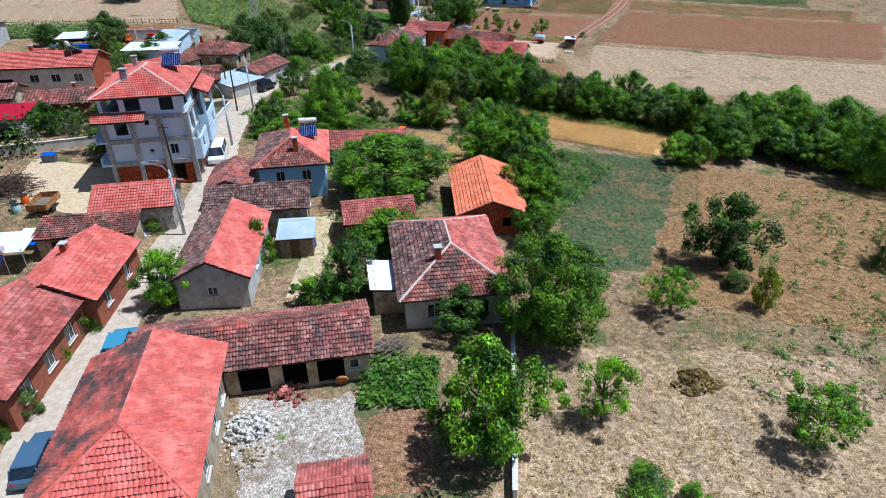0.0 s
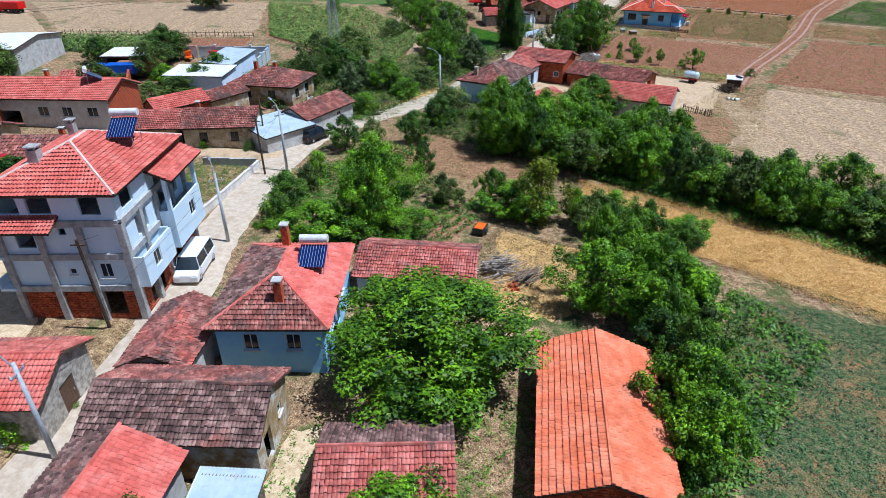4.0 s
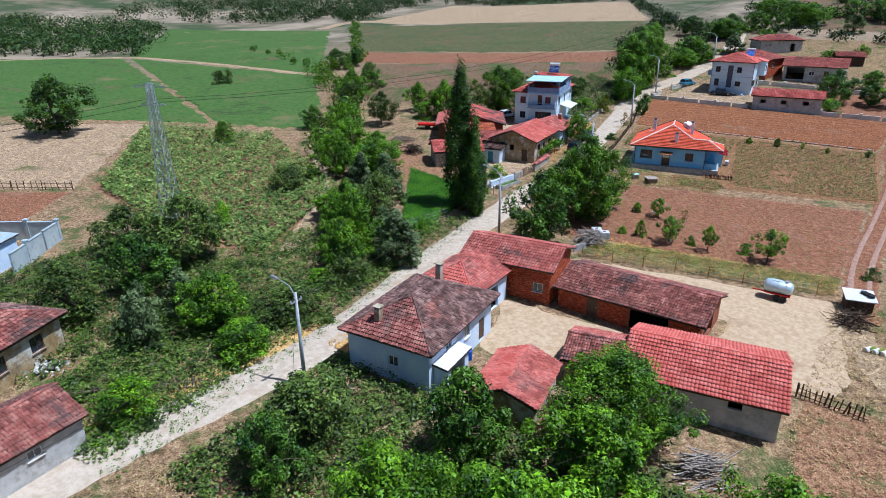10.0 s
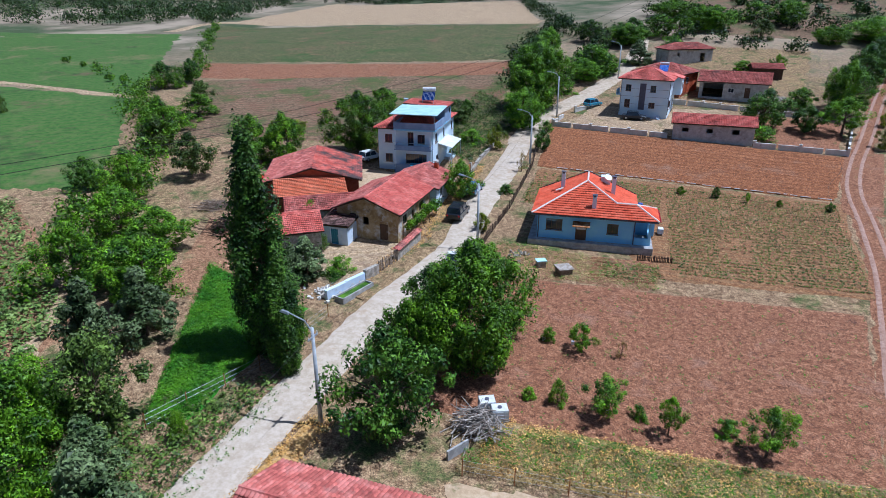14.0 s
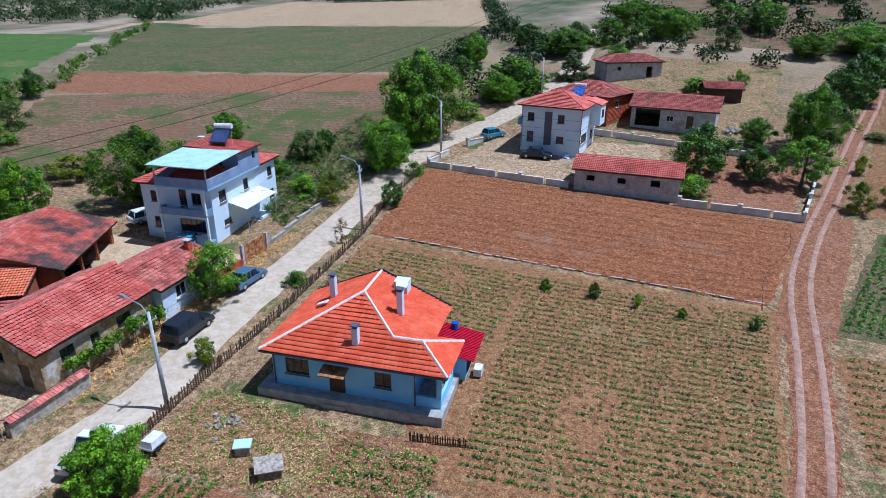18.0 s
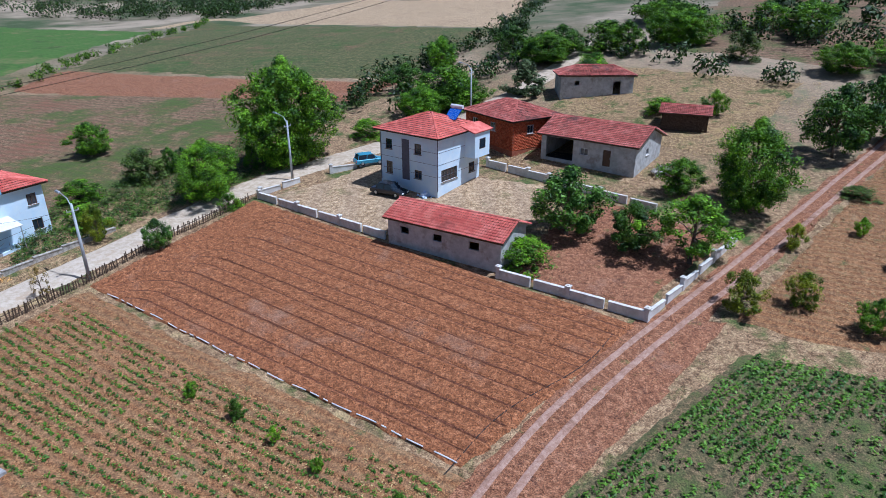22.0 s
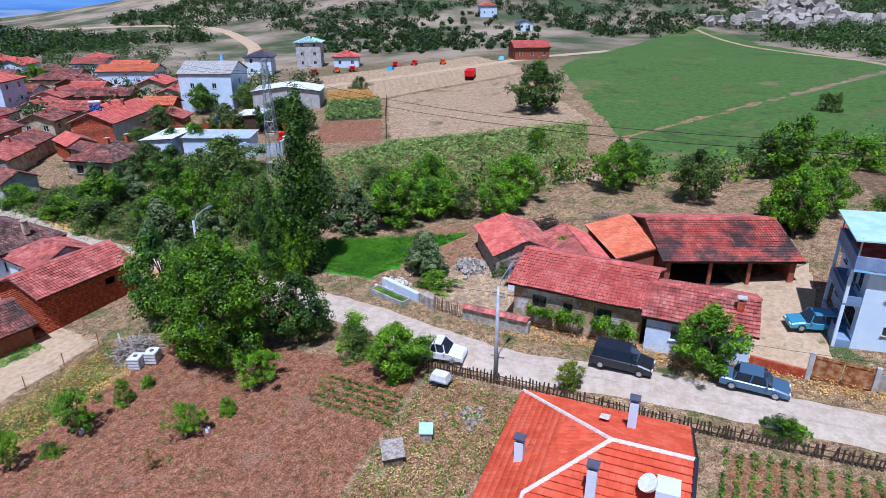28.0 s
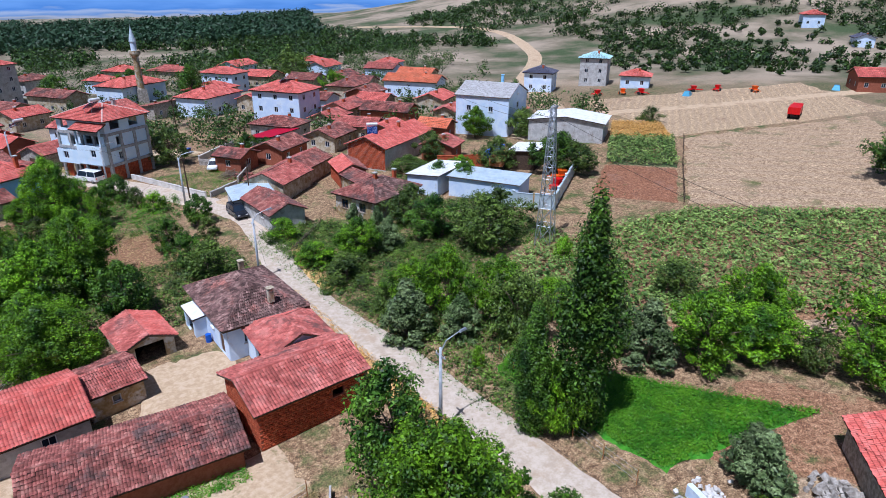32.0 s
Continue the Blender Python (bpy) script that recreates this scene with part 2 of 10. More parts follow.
MAT = dict(
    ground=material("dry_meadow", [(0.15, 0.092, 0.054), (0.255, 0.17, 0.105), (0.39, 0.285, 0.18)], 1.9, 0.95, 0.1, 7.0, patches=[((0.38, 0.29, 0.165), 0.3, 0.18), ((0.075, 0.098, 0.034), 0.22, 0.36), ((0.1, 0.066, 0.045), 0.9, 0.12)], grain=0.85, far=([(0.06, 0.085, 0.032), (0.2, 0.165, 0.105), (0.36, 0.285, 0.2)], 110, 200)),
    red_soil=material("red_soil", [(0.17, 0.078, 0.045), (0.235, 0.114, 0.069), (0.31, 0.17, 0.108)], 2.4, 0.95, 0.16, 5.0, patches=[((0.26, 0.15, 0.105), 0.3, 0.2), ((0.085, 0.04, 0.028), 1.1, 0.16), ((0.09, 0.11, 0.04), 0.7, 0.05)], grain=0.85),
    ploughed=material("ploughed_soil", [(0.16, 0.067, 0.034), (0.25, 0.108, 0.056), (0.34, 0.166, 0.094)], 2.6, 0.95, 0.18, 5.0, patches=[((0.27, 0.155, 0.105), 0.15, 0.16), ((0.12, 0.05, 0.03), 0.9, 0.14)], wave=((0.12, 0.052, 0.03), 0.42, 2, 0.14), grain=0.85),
    dark_soil=material("dark_soil", [(0.085, 0.034, 0.02), (0.12, 0.05, 0.03), (0.16, 0.075, 0.046)], 3.0, 0.95, 0.1, 8.0, grain=0.85),
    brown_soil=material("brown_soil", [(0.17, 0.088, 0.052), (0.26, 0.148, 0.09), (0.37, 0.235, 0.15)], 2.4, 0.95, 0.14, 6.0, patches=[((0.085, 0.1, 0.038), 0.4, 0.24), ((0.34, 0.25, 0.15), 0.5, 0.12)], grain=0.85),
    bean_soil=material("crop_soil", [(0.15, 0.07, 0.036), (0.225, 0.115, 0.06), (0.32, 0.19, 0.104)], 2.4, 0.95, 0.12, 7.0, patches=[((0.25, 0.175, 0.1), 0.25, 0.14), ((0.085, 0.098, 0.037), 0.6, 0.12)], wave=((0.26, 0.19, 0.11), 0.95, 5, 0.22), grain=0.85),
    straw=material("golden_straw", [(0.42, 0.265, 0.12), (0.56, 0.37, 0.175), (0.68, 0.48, 0.26)], 2.6, 0.95, 0.1, 9.0, patches=[((0.44, 0.29, 0.15), 0.25, 0.22), ((0.2, 0.17, 0.07), 0.4, 0.06)], grain=0.77),
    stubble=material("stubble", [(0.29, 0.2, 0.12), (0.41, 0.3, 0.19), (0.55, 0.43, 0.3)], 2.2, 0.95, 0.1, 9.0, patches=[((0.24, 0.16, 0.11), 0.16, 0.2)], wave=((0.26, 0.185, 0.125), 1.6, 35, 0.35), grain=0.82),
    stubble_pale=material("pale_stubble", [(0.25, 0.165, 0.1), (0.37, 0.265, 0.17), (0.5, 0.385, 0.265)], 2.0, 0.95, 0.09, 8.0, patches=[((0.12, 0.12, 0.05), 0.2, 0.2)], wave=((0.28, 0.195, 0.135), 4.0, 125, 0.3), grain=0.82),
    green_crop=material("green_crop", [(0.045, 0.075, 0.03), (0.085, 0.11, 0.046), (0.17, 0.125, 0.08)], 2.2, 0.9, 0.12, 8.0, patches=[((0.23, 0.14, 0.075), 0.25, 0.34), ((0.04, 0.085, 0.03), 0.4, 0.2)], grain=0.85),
    far_green=material("far_green_field", [(0.04, 0.09, 0.02), (0.062, 0.135, 0.03), (0.11, 0.15, 0.05)], 0.9, 0.9, 0.1, 3.0, patches=[((0.19, 0.165, 0.085), 0.05, 0.2), ((0.038, 0.066, 0.02), 0.12, 0.22), ((0.15, 0.1, 0.065), 0.09, 0.08)], wave=((0.12, 0.115, 0.05), 2.4, 60, 0.3), grain=0.78),
    olive_field=material("olive_field", [(0.055, 0.068, 0.026), (0.105, 0.105, 0.045), (0.18, 0.135, 0.075)], 1.2, 0.9, 0.12, 3.0, patches=[((0.18, 0.11, 0.07), 0.06, 0.28), ((0.055, 0.09, 0.026), 0.09, 0.34)], wave=((0.06, 0.08, 0.03), 1.8, 10, 0.45), grain=0.82),
    slope_soil=material("slope_field", [(0.1, 0.066, 0.038), (0.19, 0.115, 0.075), (0.28, 0.185, 0.125)], 1.6, 0.9, 0.08, 3.0, patches=[((0.2, 0.1, 0.068), 0.06, 0.3), ((0.075, 0.098, 0.03), 0.09, 0.42)], wave=((0.085, 0.085, 0.038), 1.6, 12, 0.45), grain=0.82),
    field_mixed=material("weedy_crop_soil", [(0.07, 0.058, 0.03), (0.125, 0.1, 0.055), (0.22, 0.15, 0.092)], 2.4, 0.92, 0.12, 7.0, patches=[((0.085, 0.105, 0.036), 0.3, 0.4), ((0.2, 0.125, 0.09), 0.16, 0.14)], wave=((0.075, 0.09, 0.034), 0.8, 75, 0.3), grain=0.85),
    lush=material("lush_grass", [(0.045, 0.15, 0.02), (0.07, 0.22, 0.03), (0.1, 0.26, 0.045)], 1.0, 0.8, 0.1, 6.0),
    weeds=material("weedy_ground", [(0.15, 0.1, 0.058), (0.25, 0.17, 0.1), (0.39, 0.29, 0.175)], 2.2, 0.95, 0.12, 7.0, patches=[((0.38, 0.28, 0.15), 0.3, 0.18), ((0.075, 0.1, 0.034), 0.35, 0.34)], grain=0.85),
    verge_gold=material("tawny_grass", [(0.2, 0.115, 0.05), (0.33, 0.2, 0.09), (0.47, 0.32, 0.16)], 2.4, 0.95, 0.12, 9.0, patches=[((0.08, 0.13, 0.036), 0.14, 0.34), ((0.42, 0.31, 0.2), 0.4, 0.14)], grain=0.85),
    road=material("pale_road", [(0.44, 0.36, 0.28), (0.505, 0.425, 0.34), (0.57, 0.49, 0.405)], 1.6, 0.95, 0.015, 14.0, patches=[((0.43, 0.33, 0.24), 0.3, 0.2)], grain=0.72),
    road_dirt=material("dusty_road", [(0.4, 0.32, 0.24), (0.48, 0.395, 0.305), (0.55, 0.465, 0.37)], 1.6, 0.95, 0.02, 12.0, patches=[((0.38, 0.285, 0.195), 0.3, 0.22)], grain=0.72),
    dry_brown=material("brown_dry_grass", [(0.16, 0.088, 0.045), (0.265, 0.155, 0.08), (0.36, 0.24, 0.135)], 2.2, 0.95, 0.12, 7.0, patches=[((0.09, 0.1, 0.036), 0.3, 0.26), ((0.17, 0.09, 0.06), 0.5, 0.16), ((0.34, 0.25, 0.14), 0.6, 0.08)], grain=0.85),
    track=material("dirt_track", [(0.27, 0.165, 0.125), (0.35, 0.23, 0.18), (0.43, 0.3, 0.24)], 2.0, 0.95, 0.06, 9.0, patches=[((0.2, 0.115, 0.082), 0.5, 0.2)], grain=0.8),
    yard=material("bare_yard", [(0.42, 0.31, 0.205), (0.49, 0.37, 0.25), (0.55, 0.43, 0.31)], 2.2, 0.95, 0.03, 10.0, patches=[((0.33, 0.23, 0.15), 0.2, 0.2), ((0.13, 0.13, 0.05), 0.5, 0.05)], grain=0.72),
    sand=material("pale_sand", [(0.46, 0.35, 0.225), (0.56, 0.44, 0.3), (0.64, 0.52, 0.37)], 2.2, 0.95, 0.04, 10.0, patches=[((0.4, 0.29, 0.18), 0.3, 0.16)], grain=0.76),
    gravel=material("pale_gravel", [(0.27, 0.23, 0.19), (0.4, 0.35, 0.3), (0.56, 0.5, 0.44)], 2.6, 0.95, 0.08, 9.0, patches=[((0.24, 0.18, 0.13), 0.4, 0.25), ((0.12, 0.16, 0.05), 0.6, 0.12)], grain=0.85),
    tile_new=material("new_red_tile", [(0.55, 0.105, 0.062), (0.61, 0.13, 0.08), (0.66, 0.165, 0.105)], 0.8, 0.75, island=0.1, per_object=0.07),
    tile_coral=material("coral_tile", [(0.47, 0.125, 0.103), (0.55, 0.162, 0.135), (0.62, 0.225, 0.19)], 0.9, 0.85, island=0.15, per_object=0.07, patches=[((0.33, 0.105, 0.088), 0.5, 0.14)]),
    tile_stained=material("stained_red_tile", [(0.4, 0.1, 0.08), (0.5, 0.135, 0.108), (0.56, 0.19, 0.155)], 0.9, 0.88, island=0.2, per_object=0.07, patches=[((0.085, 0.06, 0.056), 0.2, 0.62), ((0.05, 0.04, 0.04), 0.8, 0.2)]),
    tile_patched=material("patched_tile", [(0.16, 0.07, 0.06), (0.25, 0.105, 0.09), (0.36, 0.19, 0.16)], 1.0, 0.95, island=0.4, patches=[((0.1, 0.07, 0.065), 0.5, 0.36), ((0.5, 0.14, 0.11), 0.13, 0.36)]),
    tile_orange=material("orange_tile", [(0.56, 0.17, 0.1), (0.62, 0.21, 0.13), (0.66, 0.26, 0.17)], 0.8, 0.85, island=0.14, per_object=0.07),
    tile_red=material("weathered_red_tile", [(0.3, 0.095, 0.08), (0.41, 0.138, 0.115), (0.49, 0.205, 0.175)], 0.9, 0.9, island=0.26, per_object=0.07, patches=[((0.15, 0.082, 0.073), 0.3, 0.26)]),
    tile_old=material("old_red_brown_tile", [(0.18, 0.07, 0.058), (0.27, 0.105, 0.088), (0.38, 0.19, 0.155)], 1.0, 0.95, island=0.4, patches=[((0.12, 0.078, 0.07), 0.35, 0.42)]),
    tile_dark=material("dark_mossy_tile", [(0.095, 0.06, 0.052), (0.15, 0.09, 0.08), (0.27, 0.18, 0.155)], 1.2, 0.95, island=0.5, patches=[((0.3, 0.135, 0.11), 0.4, 0.28)]),
    ridge_white=plain("pale_mortar", (0.6, 0.5, 0.44), 0.9),
    ridge_bright=plain("white_mortar", (0.75, 0.66, 0.6), 0.9),
    plaster_white=material("white_plaster", [(0.6, 0.7, 0.84), (0.66, 0.75, 0.87), (0.72, 0.8, 0.9)], 0.7, 0.9, 0.01, 14.0, patches=[((0.52, 0.54, 0.56), 0.7, 0.12)]),
    plaster_bright=material("bright_white_plaster", [(0.66, 0.78, 0.9), (0.7, 0.8, 0.9), (0.74, 0.83, 0.9)], 0.6, 0.85, 0.006, 14.0, patches=[((0.66, 0.7, 0.76), 0.7, 0.1)]),
    grey_blue=material("blue_grey_paint", [(0.2, 0.27, 0.4), (0.24, 0.31, 0.44), (0.28, 0.35, 0.48)], 0.7, 0.8),
    plaster_blue=material("pale_blue_plaster", [(0.33, 0.58, 0.9), (0.36, 0.62, 0.9), (0.39, 0.65, 0.9)], 0.6, 0.85, 0.006, 18.0),
    plaster_grey=material("grey_plaster", [(0.42, 0.41, 0.39), (0.5, 0.49, 0.47), (0.57, 0.56, 0.54)], 1.2, 0.95, 0.015, 12.0, patches=[((0.33, 0.3, 0.27), 0.7, 0.3)]),
    plaster_old=material("stained_old_plaster", [(0.36, 0.3, 0.21), (0.46, 0.4, 0.3), (0.55, 0.5, 0.41)], 1.0, 0.95, 0.03, 9.0, patches=[((0.28, 0.2, 0.12), 0.9, 0.42)]),
    plaster_mud=material("mud_plaster", [(0.26, 0.18, 0.1), (0.35, 0.26, 0.145), (0.43, 0.34, 0.22)], 1.4, 0.95, 0.03, 9.0, patches=[((0.6, 0.58, 0.54), 0.5, 0.42), ((0.16, 0.13, 0.1), 0.9, 0.16)]),
    stone=material("rough_stone", [(0.25, 0.22, 0.19), (0.36, 0.33, 0.29), (0.5, 0.46, 0.41)], 2.6, 0.95, 0.06, 6.0),
    wall_pale=material("pale_concrete_wall", [(0.56, 0.53, 0.49), (0.64, 0.61, 0.57), (0.7, 0.68, 0.65)], 0.9, 0.9, 0.01, 14.0, patches=[((0.48, 0.43, 0.37), 0.8, 0.2)]),
    concrete=material("concrete", [(0.3, 0.29, 0.28), (0.38, 0.37, 0.36), (0.46, 0.45, 0.44)], 1.8, 0.95, 0.015, 14.0),
    brick=material("red_brick", [(0.3, 0.07, 0.04), (0.38, 0.1, 0.055), (0.46, 0.15, 0.085)], 3.0, 0.95, 0.02, 14.0, island=0.18),
    brick_joint=material("brick_joint", [(0.24, 0.085, 0.055), (0.3, 0.12, 0.08)], 3.0, 0.95),
    wood=material("grey_wood", [(0.14, 0.1, 0.075), (0.22, 0.17, 0.13), (0.31, 0.26, 0.21)], 6.0, 0.9, 0.01, 20.0, per_object=0.25),
    wood_dark=material("dark_wood", [(0.045, 0.03, 0.022), (0.08, 0.055, 0.04), (0.12, 0.085, 0.06)], 6.0, 0.9, 0.01, 20.0, per_object=0.3),
    wood_pale=material("bleached_branches", [(0.22, 0.18, 0.15), (0.34, 0.3, 0.26), (0.46, 0.42, 0.38)], 4.0, 0.95, island=0.3),
    bark=material("bark", [(0.07, 0.05, 0.035), (0.12, 0.09, 0.065), (0.18, 0.14, 0.11)], 5.0, 0.95, 0.03, 12.0),
    tin=material("pale_blue_tin", [(0.48, 0.56, 0.6), (0.56, 0.64, 0.68), (0.62, 0.69, 0.72)], 0.8, 0.45, metal=0.25, patches=[((0.4, 0.34, 0.3), 0.8, 0.1)]),
    tin_white=material("white_sheet", [(0.66, 0.66, 0.66), (0.74, 0.74, 0.74), (0.8, 0.8, 0.8)], 0.8, 0.5, patches=[((0.55, 0.52, 0.48), 0.6, 0.1)]),
    tin_red=plain("crimson_sheet", (0.4, 0.02, 0.045), 0.4),
    tin_teal=material("teal_sheet", [(0.42, 0.6, 0.6), (0.5, 0.68, 0.68), (0.56, 0.72, 0.72)], 0.8, 0.45),
    rust=material("rusty_sheet", [(0.2, 0.08, 0.035), (0.34, 0.16, 0.075), (0.42, 0.27, 0.17)], 2.5, 0.9, 0.01, 12.0),
    glass=plain("dark_glass", (0.02, 0.028, 0.04), 0.08, 0.0, 0.8),
    # near-black; on house floors it stands in for the shade indoors
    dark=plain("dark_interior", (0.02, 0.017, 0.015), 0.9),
    frame_white=plain("white_frame", (0.7, 0.7, 0.7), 0.5),
    frame_brown=plain("brown_frame", (0.1, 0.06, 0.04), 0.6),
    grey_panel=plain("slate_grey_panel", (0.1, 0.1, 0.13), 0.5),
    steel=plain("galvanised_steel", (0.5, 0.52, 0.55), 0.4, 0.7),
    pole=material("pole_concrete", [(0.38, 0.4, 0.42), (0.46, 0.48, 0.5), (0.54, 0.55, 0.56)], 1.5, 0.85),
    black=plain("black_rubber", (0.02, 0.02, 0.02), 0.8),
    white_paint=plain("white_car_paint", (0.78, 0.78, 0.78), 0.25, 0.0, 0.6, 0.02),
    dark_paint=plain("dark_car_paint", (0.025, 0.028, 0.036), 0.2, 0.2, 0.6, 0.02),
    blue_paint=plain("blue_grey_car_paint", (0.1, 0.16, 0.24), 0.25, 0.2, 0.6, 0.02),
    azure_paint=plain("azure_car_paint", (0.12, 0.32, 0.45), 0.25, 0.2, 0.6, 0.02),
    red_paint=plain("red_paint", (0.55, 0.03, 0.02), 0.4),
    blue_plastic=plain("blue_plastic", (0.03, 0.1, 0.42), 0.4),
    orange_paint=plain("orange_paint", (0.7, 0.16, 0.03), 0.5),
    panel_blue=plain("solar_blue", (0.015, 0.03, 0.12), 0.15, 0.2, 0.7),
    leaf_round=leafy("walnut_leaf", (0.055, 0.125, 0.018), (0.21, 0.37, 0.052)),
    leaf_dark=leafy("dark_leaf", (0.03, 0.075, 0.017), (0.115, 0.205, 0.038)),
    leaf_far=leafy("distant_leaf", (0.022, 0.05, 0.016), (0.075, 0.125, 0.032)),
    leaf_pine=leafy("pine_needles", (0.02, 0.042, 0.022), (0.042, 0.075, 0.036), 0.3),
    leaf_olive=leafy("grey_green_leaf", (0.06, 0.1, 0.027), (0.15, 0.21, 0.055)),
    leaf_lime=leafy("lime_leaf", (0.13, 0.2, 0.025), (0.27, 0.3, 0.04)),
    leaf_dry=leafy("dry_leaf", (0.2, 0.14, 0.05), (0.34, 0.25, 0.1)),
    leaf_conifer=leafy("silver_leaf", (0.055, 0.09, 0.03), (0.21, 0.265, 0.125), 0.5),
    crop_leaf=leafy("crop_leaf", (0.05, 0.115, 0.02), (0.14, 0.24, 0.048), 0.45),
    crop_blue=leafy("blue_green_leaf", (0.055, 0.12, 0.05), (0.11, 0.21, 0.085), 0.45),
    sun_leaf=leafy("sunflower_leaf", (0.08, 0.145, 0.036), (0.27, 0.34, 0.12), 0.45),
    grass_dry=leafy("dry_grass", (0.3, 0.21, 0.1), (0.52, 0.4, 0.21), 0.35),
    grass_gold=leafy("gold_grass", (0.5, 0.3, 0.11), (0.76, 0.5, 0.22), 0.25),
    grass_green=leafy("green_grass", (0.06, 0.16, 0.022), (0.14, 0.29, 0.042), 0.28),
)


# ---- the lie of the land ----
def lift(t):
    t = min(1.0, max(0.0, t))
    return t * t * (3 - 2 * t)


def land(x, y):
    a, b = (min(max(x, -230), 30) + 60) / 100, (min(max(y, 0), 350) - 150) / 100
    z = -4.055 - 3.605 * a + 2.52 * b + 0.365 * a * a + 0.477 * a * b + 3.442 * b * b + 0.719 * b ** 3 + 1.884 * a * b * b - 0.241 * a * a * b - 0.295 * b ** 4
    z += 0.8 * math.exp(-((x + 55) ** 2 + (y - 52) ** 2) / 968) + 1.8 * math.exp(-((x + 50) ** 2 + (y - 305) ** 2) / 1250)
    z += 0.075 * min(max(0, y - 350), 350)
    # hills to the west, the valley and the plain to the south-west
    z += 42 * lift((-x - 300) / 520) * lift((y + 500) / 500)
    z += 46 * lift((-x - 200) / 420) * lift((130 - y) / 170) * lift((y + 700) / 420)
    away = max(0.0, -y - 60)
    z -= 0.014 * min(away, 700) + 0.05 * min(max(0, away - 800), 1500)
    z -= 30 * lift((x - 40) / 600) * lift((250 - y) / 300)
    return z


# ---- mesh helpers ----
class Shape:
    def __init__(self):
        self.v, self.f = [], []

    def face(self, *pts):
        n = len(self.v)
        self.v += [tuple(p) for p in pts]
        self.f.append(tuple(range(n, n + len(pts))))

    def box(self, c, s, m=None, taper=1.0):
        n = len(self.v)
        x, y, z = (q / 2 for q in s)
        for k in (-1, 1):
            w = 1.0 if k < 0 else taper
            for i, j in ((-1, -1), (1, -1), (1, 1), (-1, 1)):
                p = Vector((i * x * w, j * y * w, k * z))
                p = (m @ p if m else p) + Vector(c)
                self.v.append(tuple(p))
        self.f += [(n + 3, n + 2, n + 1, n), (n + 4, n + 5, n + 6, n + 7)]
        for i in range(4):
            j = (i + 1) % 4
            self.f.append((n + i, n + j, n + 4 + j, n + 4 + i))
        return self

    def span(self, a, b):
        a, b = Vector(a), Vector(b)
        return self.box((a + b) / 2, b - a)

    def tube(self, a, b, r0, r1=None, sides=8, caps=True):
        r1 = r0 if r1 is None else r1
        a, b = Vector(a), Vector(b)
        q = (b - a).to_track_quat("Z", "Y")
        n = len(self.v)
        for p, r in ((a, r0), (b, r1)):
            for i in range(sides):
                t = 2 * math.pi * i / sides
                self.v.append(tuple(p + q @ Vector((r * math.cos(t), r * math.sin(t), 0))))
        for i in range(sides):
            j = (i + 1) % sides
            self.f.append((n + i, n + j, n + sides + j, n + sides + i))
        if caps:
            self.f += [tuple(n + i for i in reversed(range(sides))), tuple(n + sides + i for i in range(sides))]
        return self

    def loft(self, rings):
        n, k = len(self.v), len(rings[0])
        for r in rings:
            self.v += [tuple(p) for p in r]
        for i in range(len(rings) - 1):
            for j in range(k):
                q = (j + 1) % k
                self.f.append((n + i * k + j, n + i * k + q, n + (i + 1) * k + q, n + (i + 1) * k + j))
        self.f += [tuple(n + j for j in reversed(range(k))), tuple(n + (len(rings) - 1) * k + j for j in range(k))]
        return self

    def mesh(self, name, mat, smooth=False):
        me = bpy.data.meshes.new(name)
        me.from_pydata(self.v, [], self.f)
        me.materials.append(MAT[mat])
        if smooth:
            me.polygons.foreach_set("use_smooth", [True] * len(me.polygons))
        return me


def part(name, shape, mat, parent=None, label="", smooth=False):
    ob = new(name, shape.mesh(name, mat, smooth) if isinstance(shape, Shape) else shape)
    if parent:
        ob.parent = parent
    if label:
        ob["label"] = label
    return ob


def thing(name, label, category, m=None, group="", kind=""):
    ob = new(name)
    ob.empty_display_size = 0.3
    if m is not None:
        ob.matrix_basis = m
    return tagged(ob, label, category, group, kind)


STORE = {}


def shared(key, build):
    if key not in STORE:
        STORE[key] = build()
    return STORE[key]


def place(x, y, ang=0, dz=0.0, s=1.0):
    return pose(x, y, land(x, y) + dz, 0, 0, ang) @ Matrix.Scale(s, 4)


def raw_mesh(name, verts, faces, mat, smooth=False):
    """Quads from two arrays."""
    me = bpy.data.meshes.new(name)
    k = faces.shape[1]
    me.vertices.add(len(verts))
    me.vertices.foreach_set("co", np.asarray(verts, dtype=np.float32).ravel())
    me.loops.add(faces.size)
    me.loops.foreach_set("vertex_index", np.asarray(faces, dtype=np.int32).ravel())
    me.polygons.add(len(faces))
    me.polygons.foreach_set("loop_start", np.arange(0, faces.size, k, dtype=np.int32))
    if smooth:
        me.polygons.foreach_set("use_smooth", np.ones(len(faces), dtype=bool))
    me.materials.append(MAT[mat])
    me.update(calc_edges=True)
    me.validate()
    return me


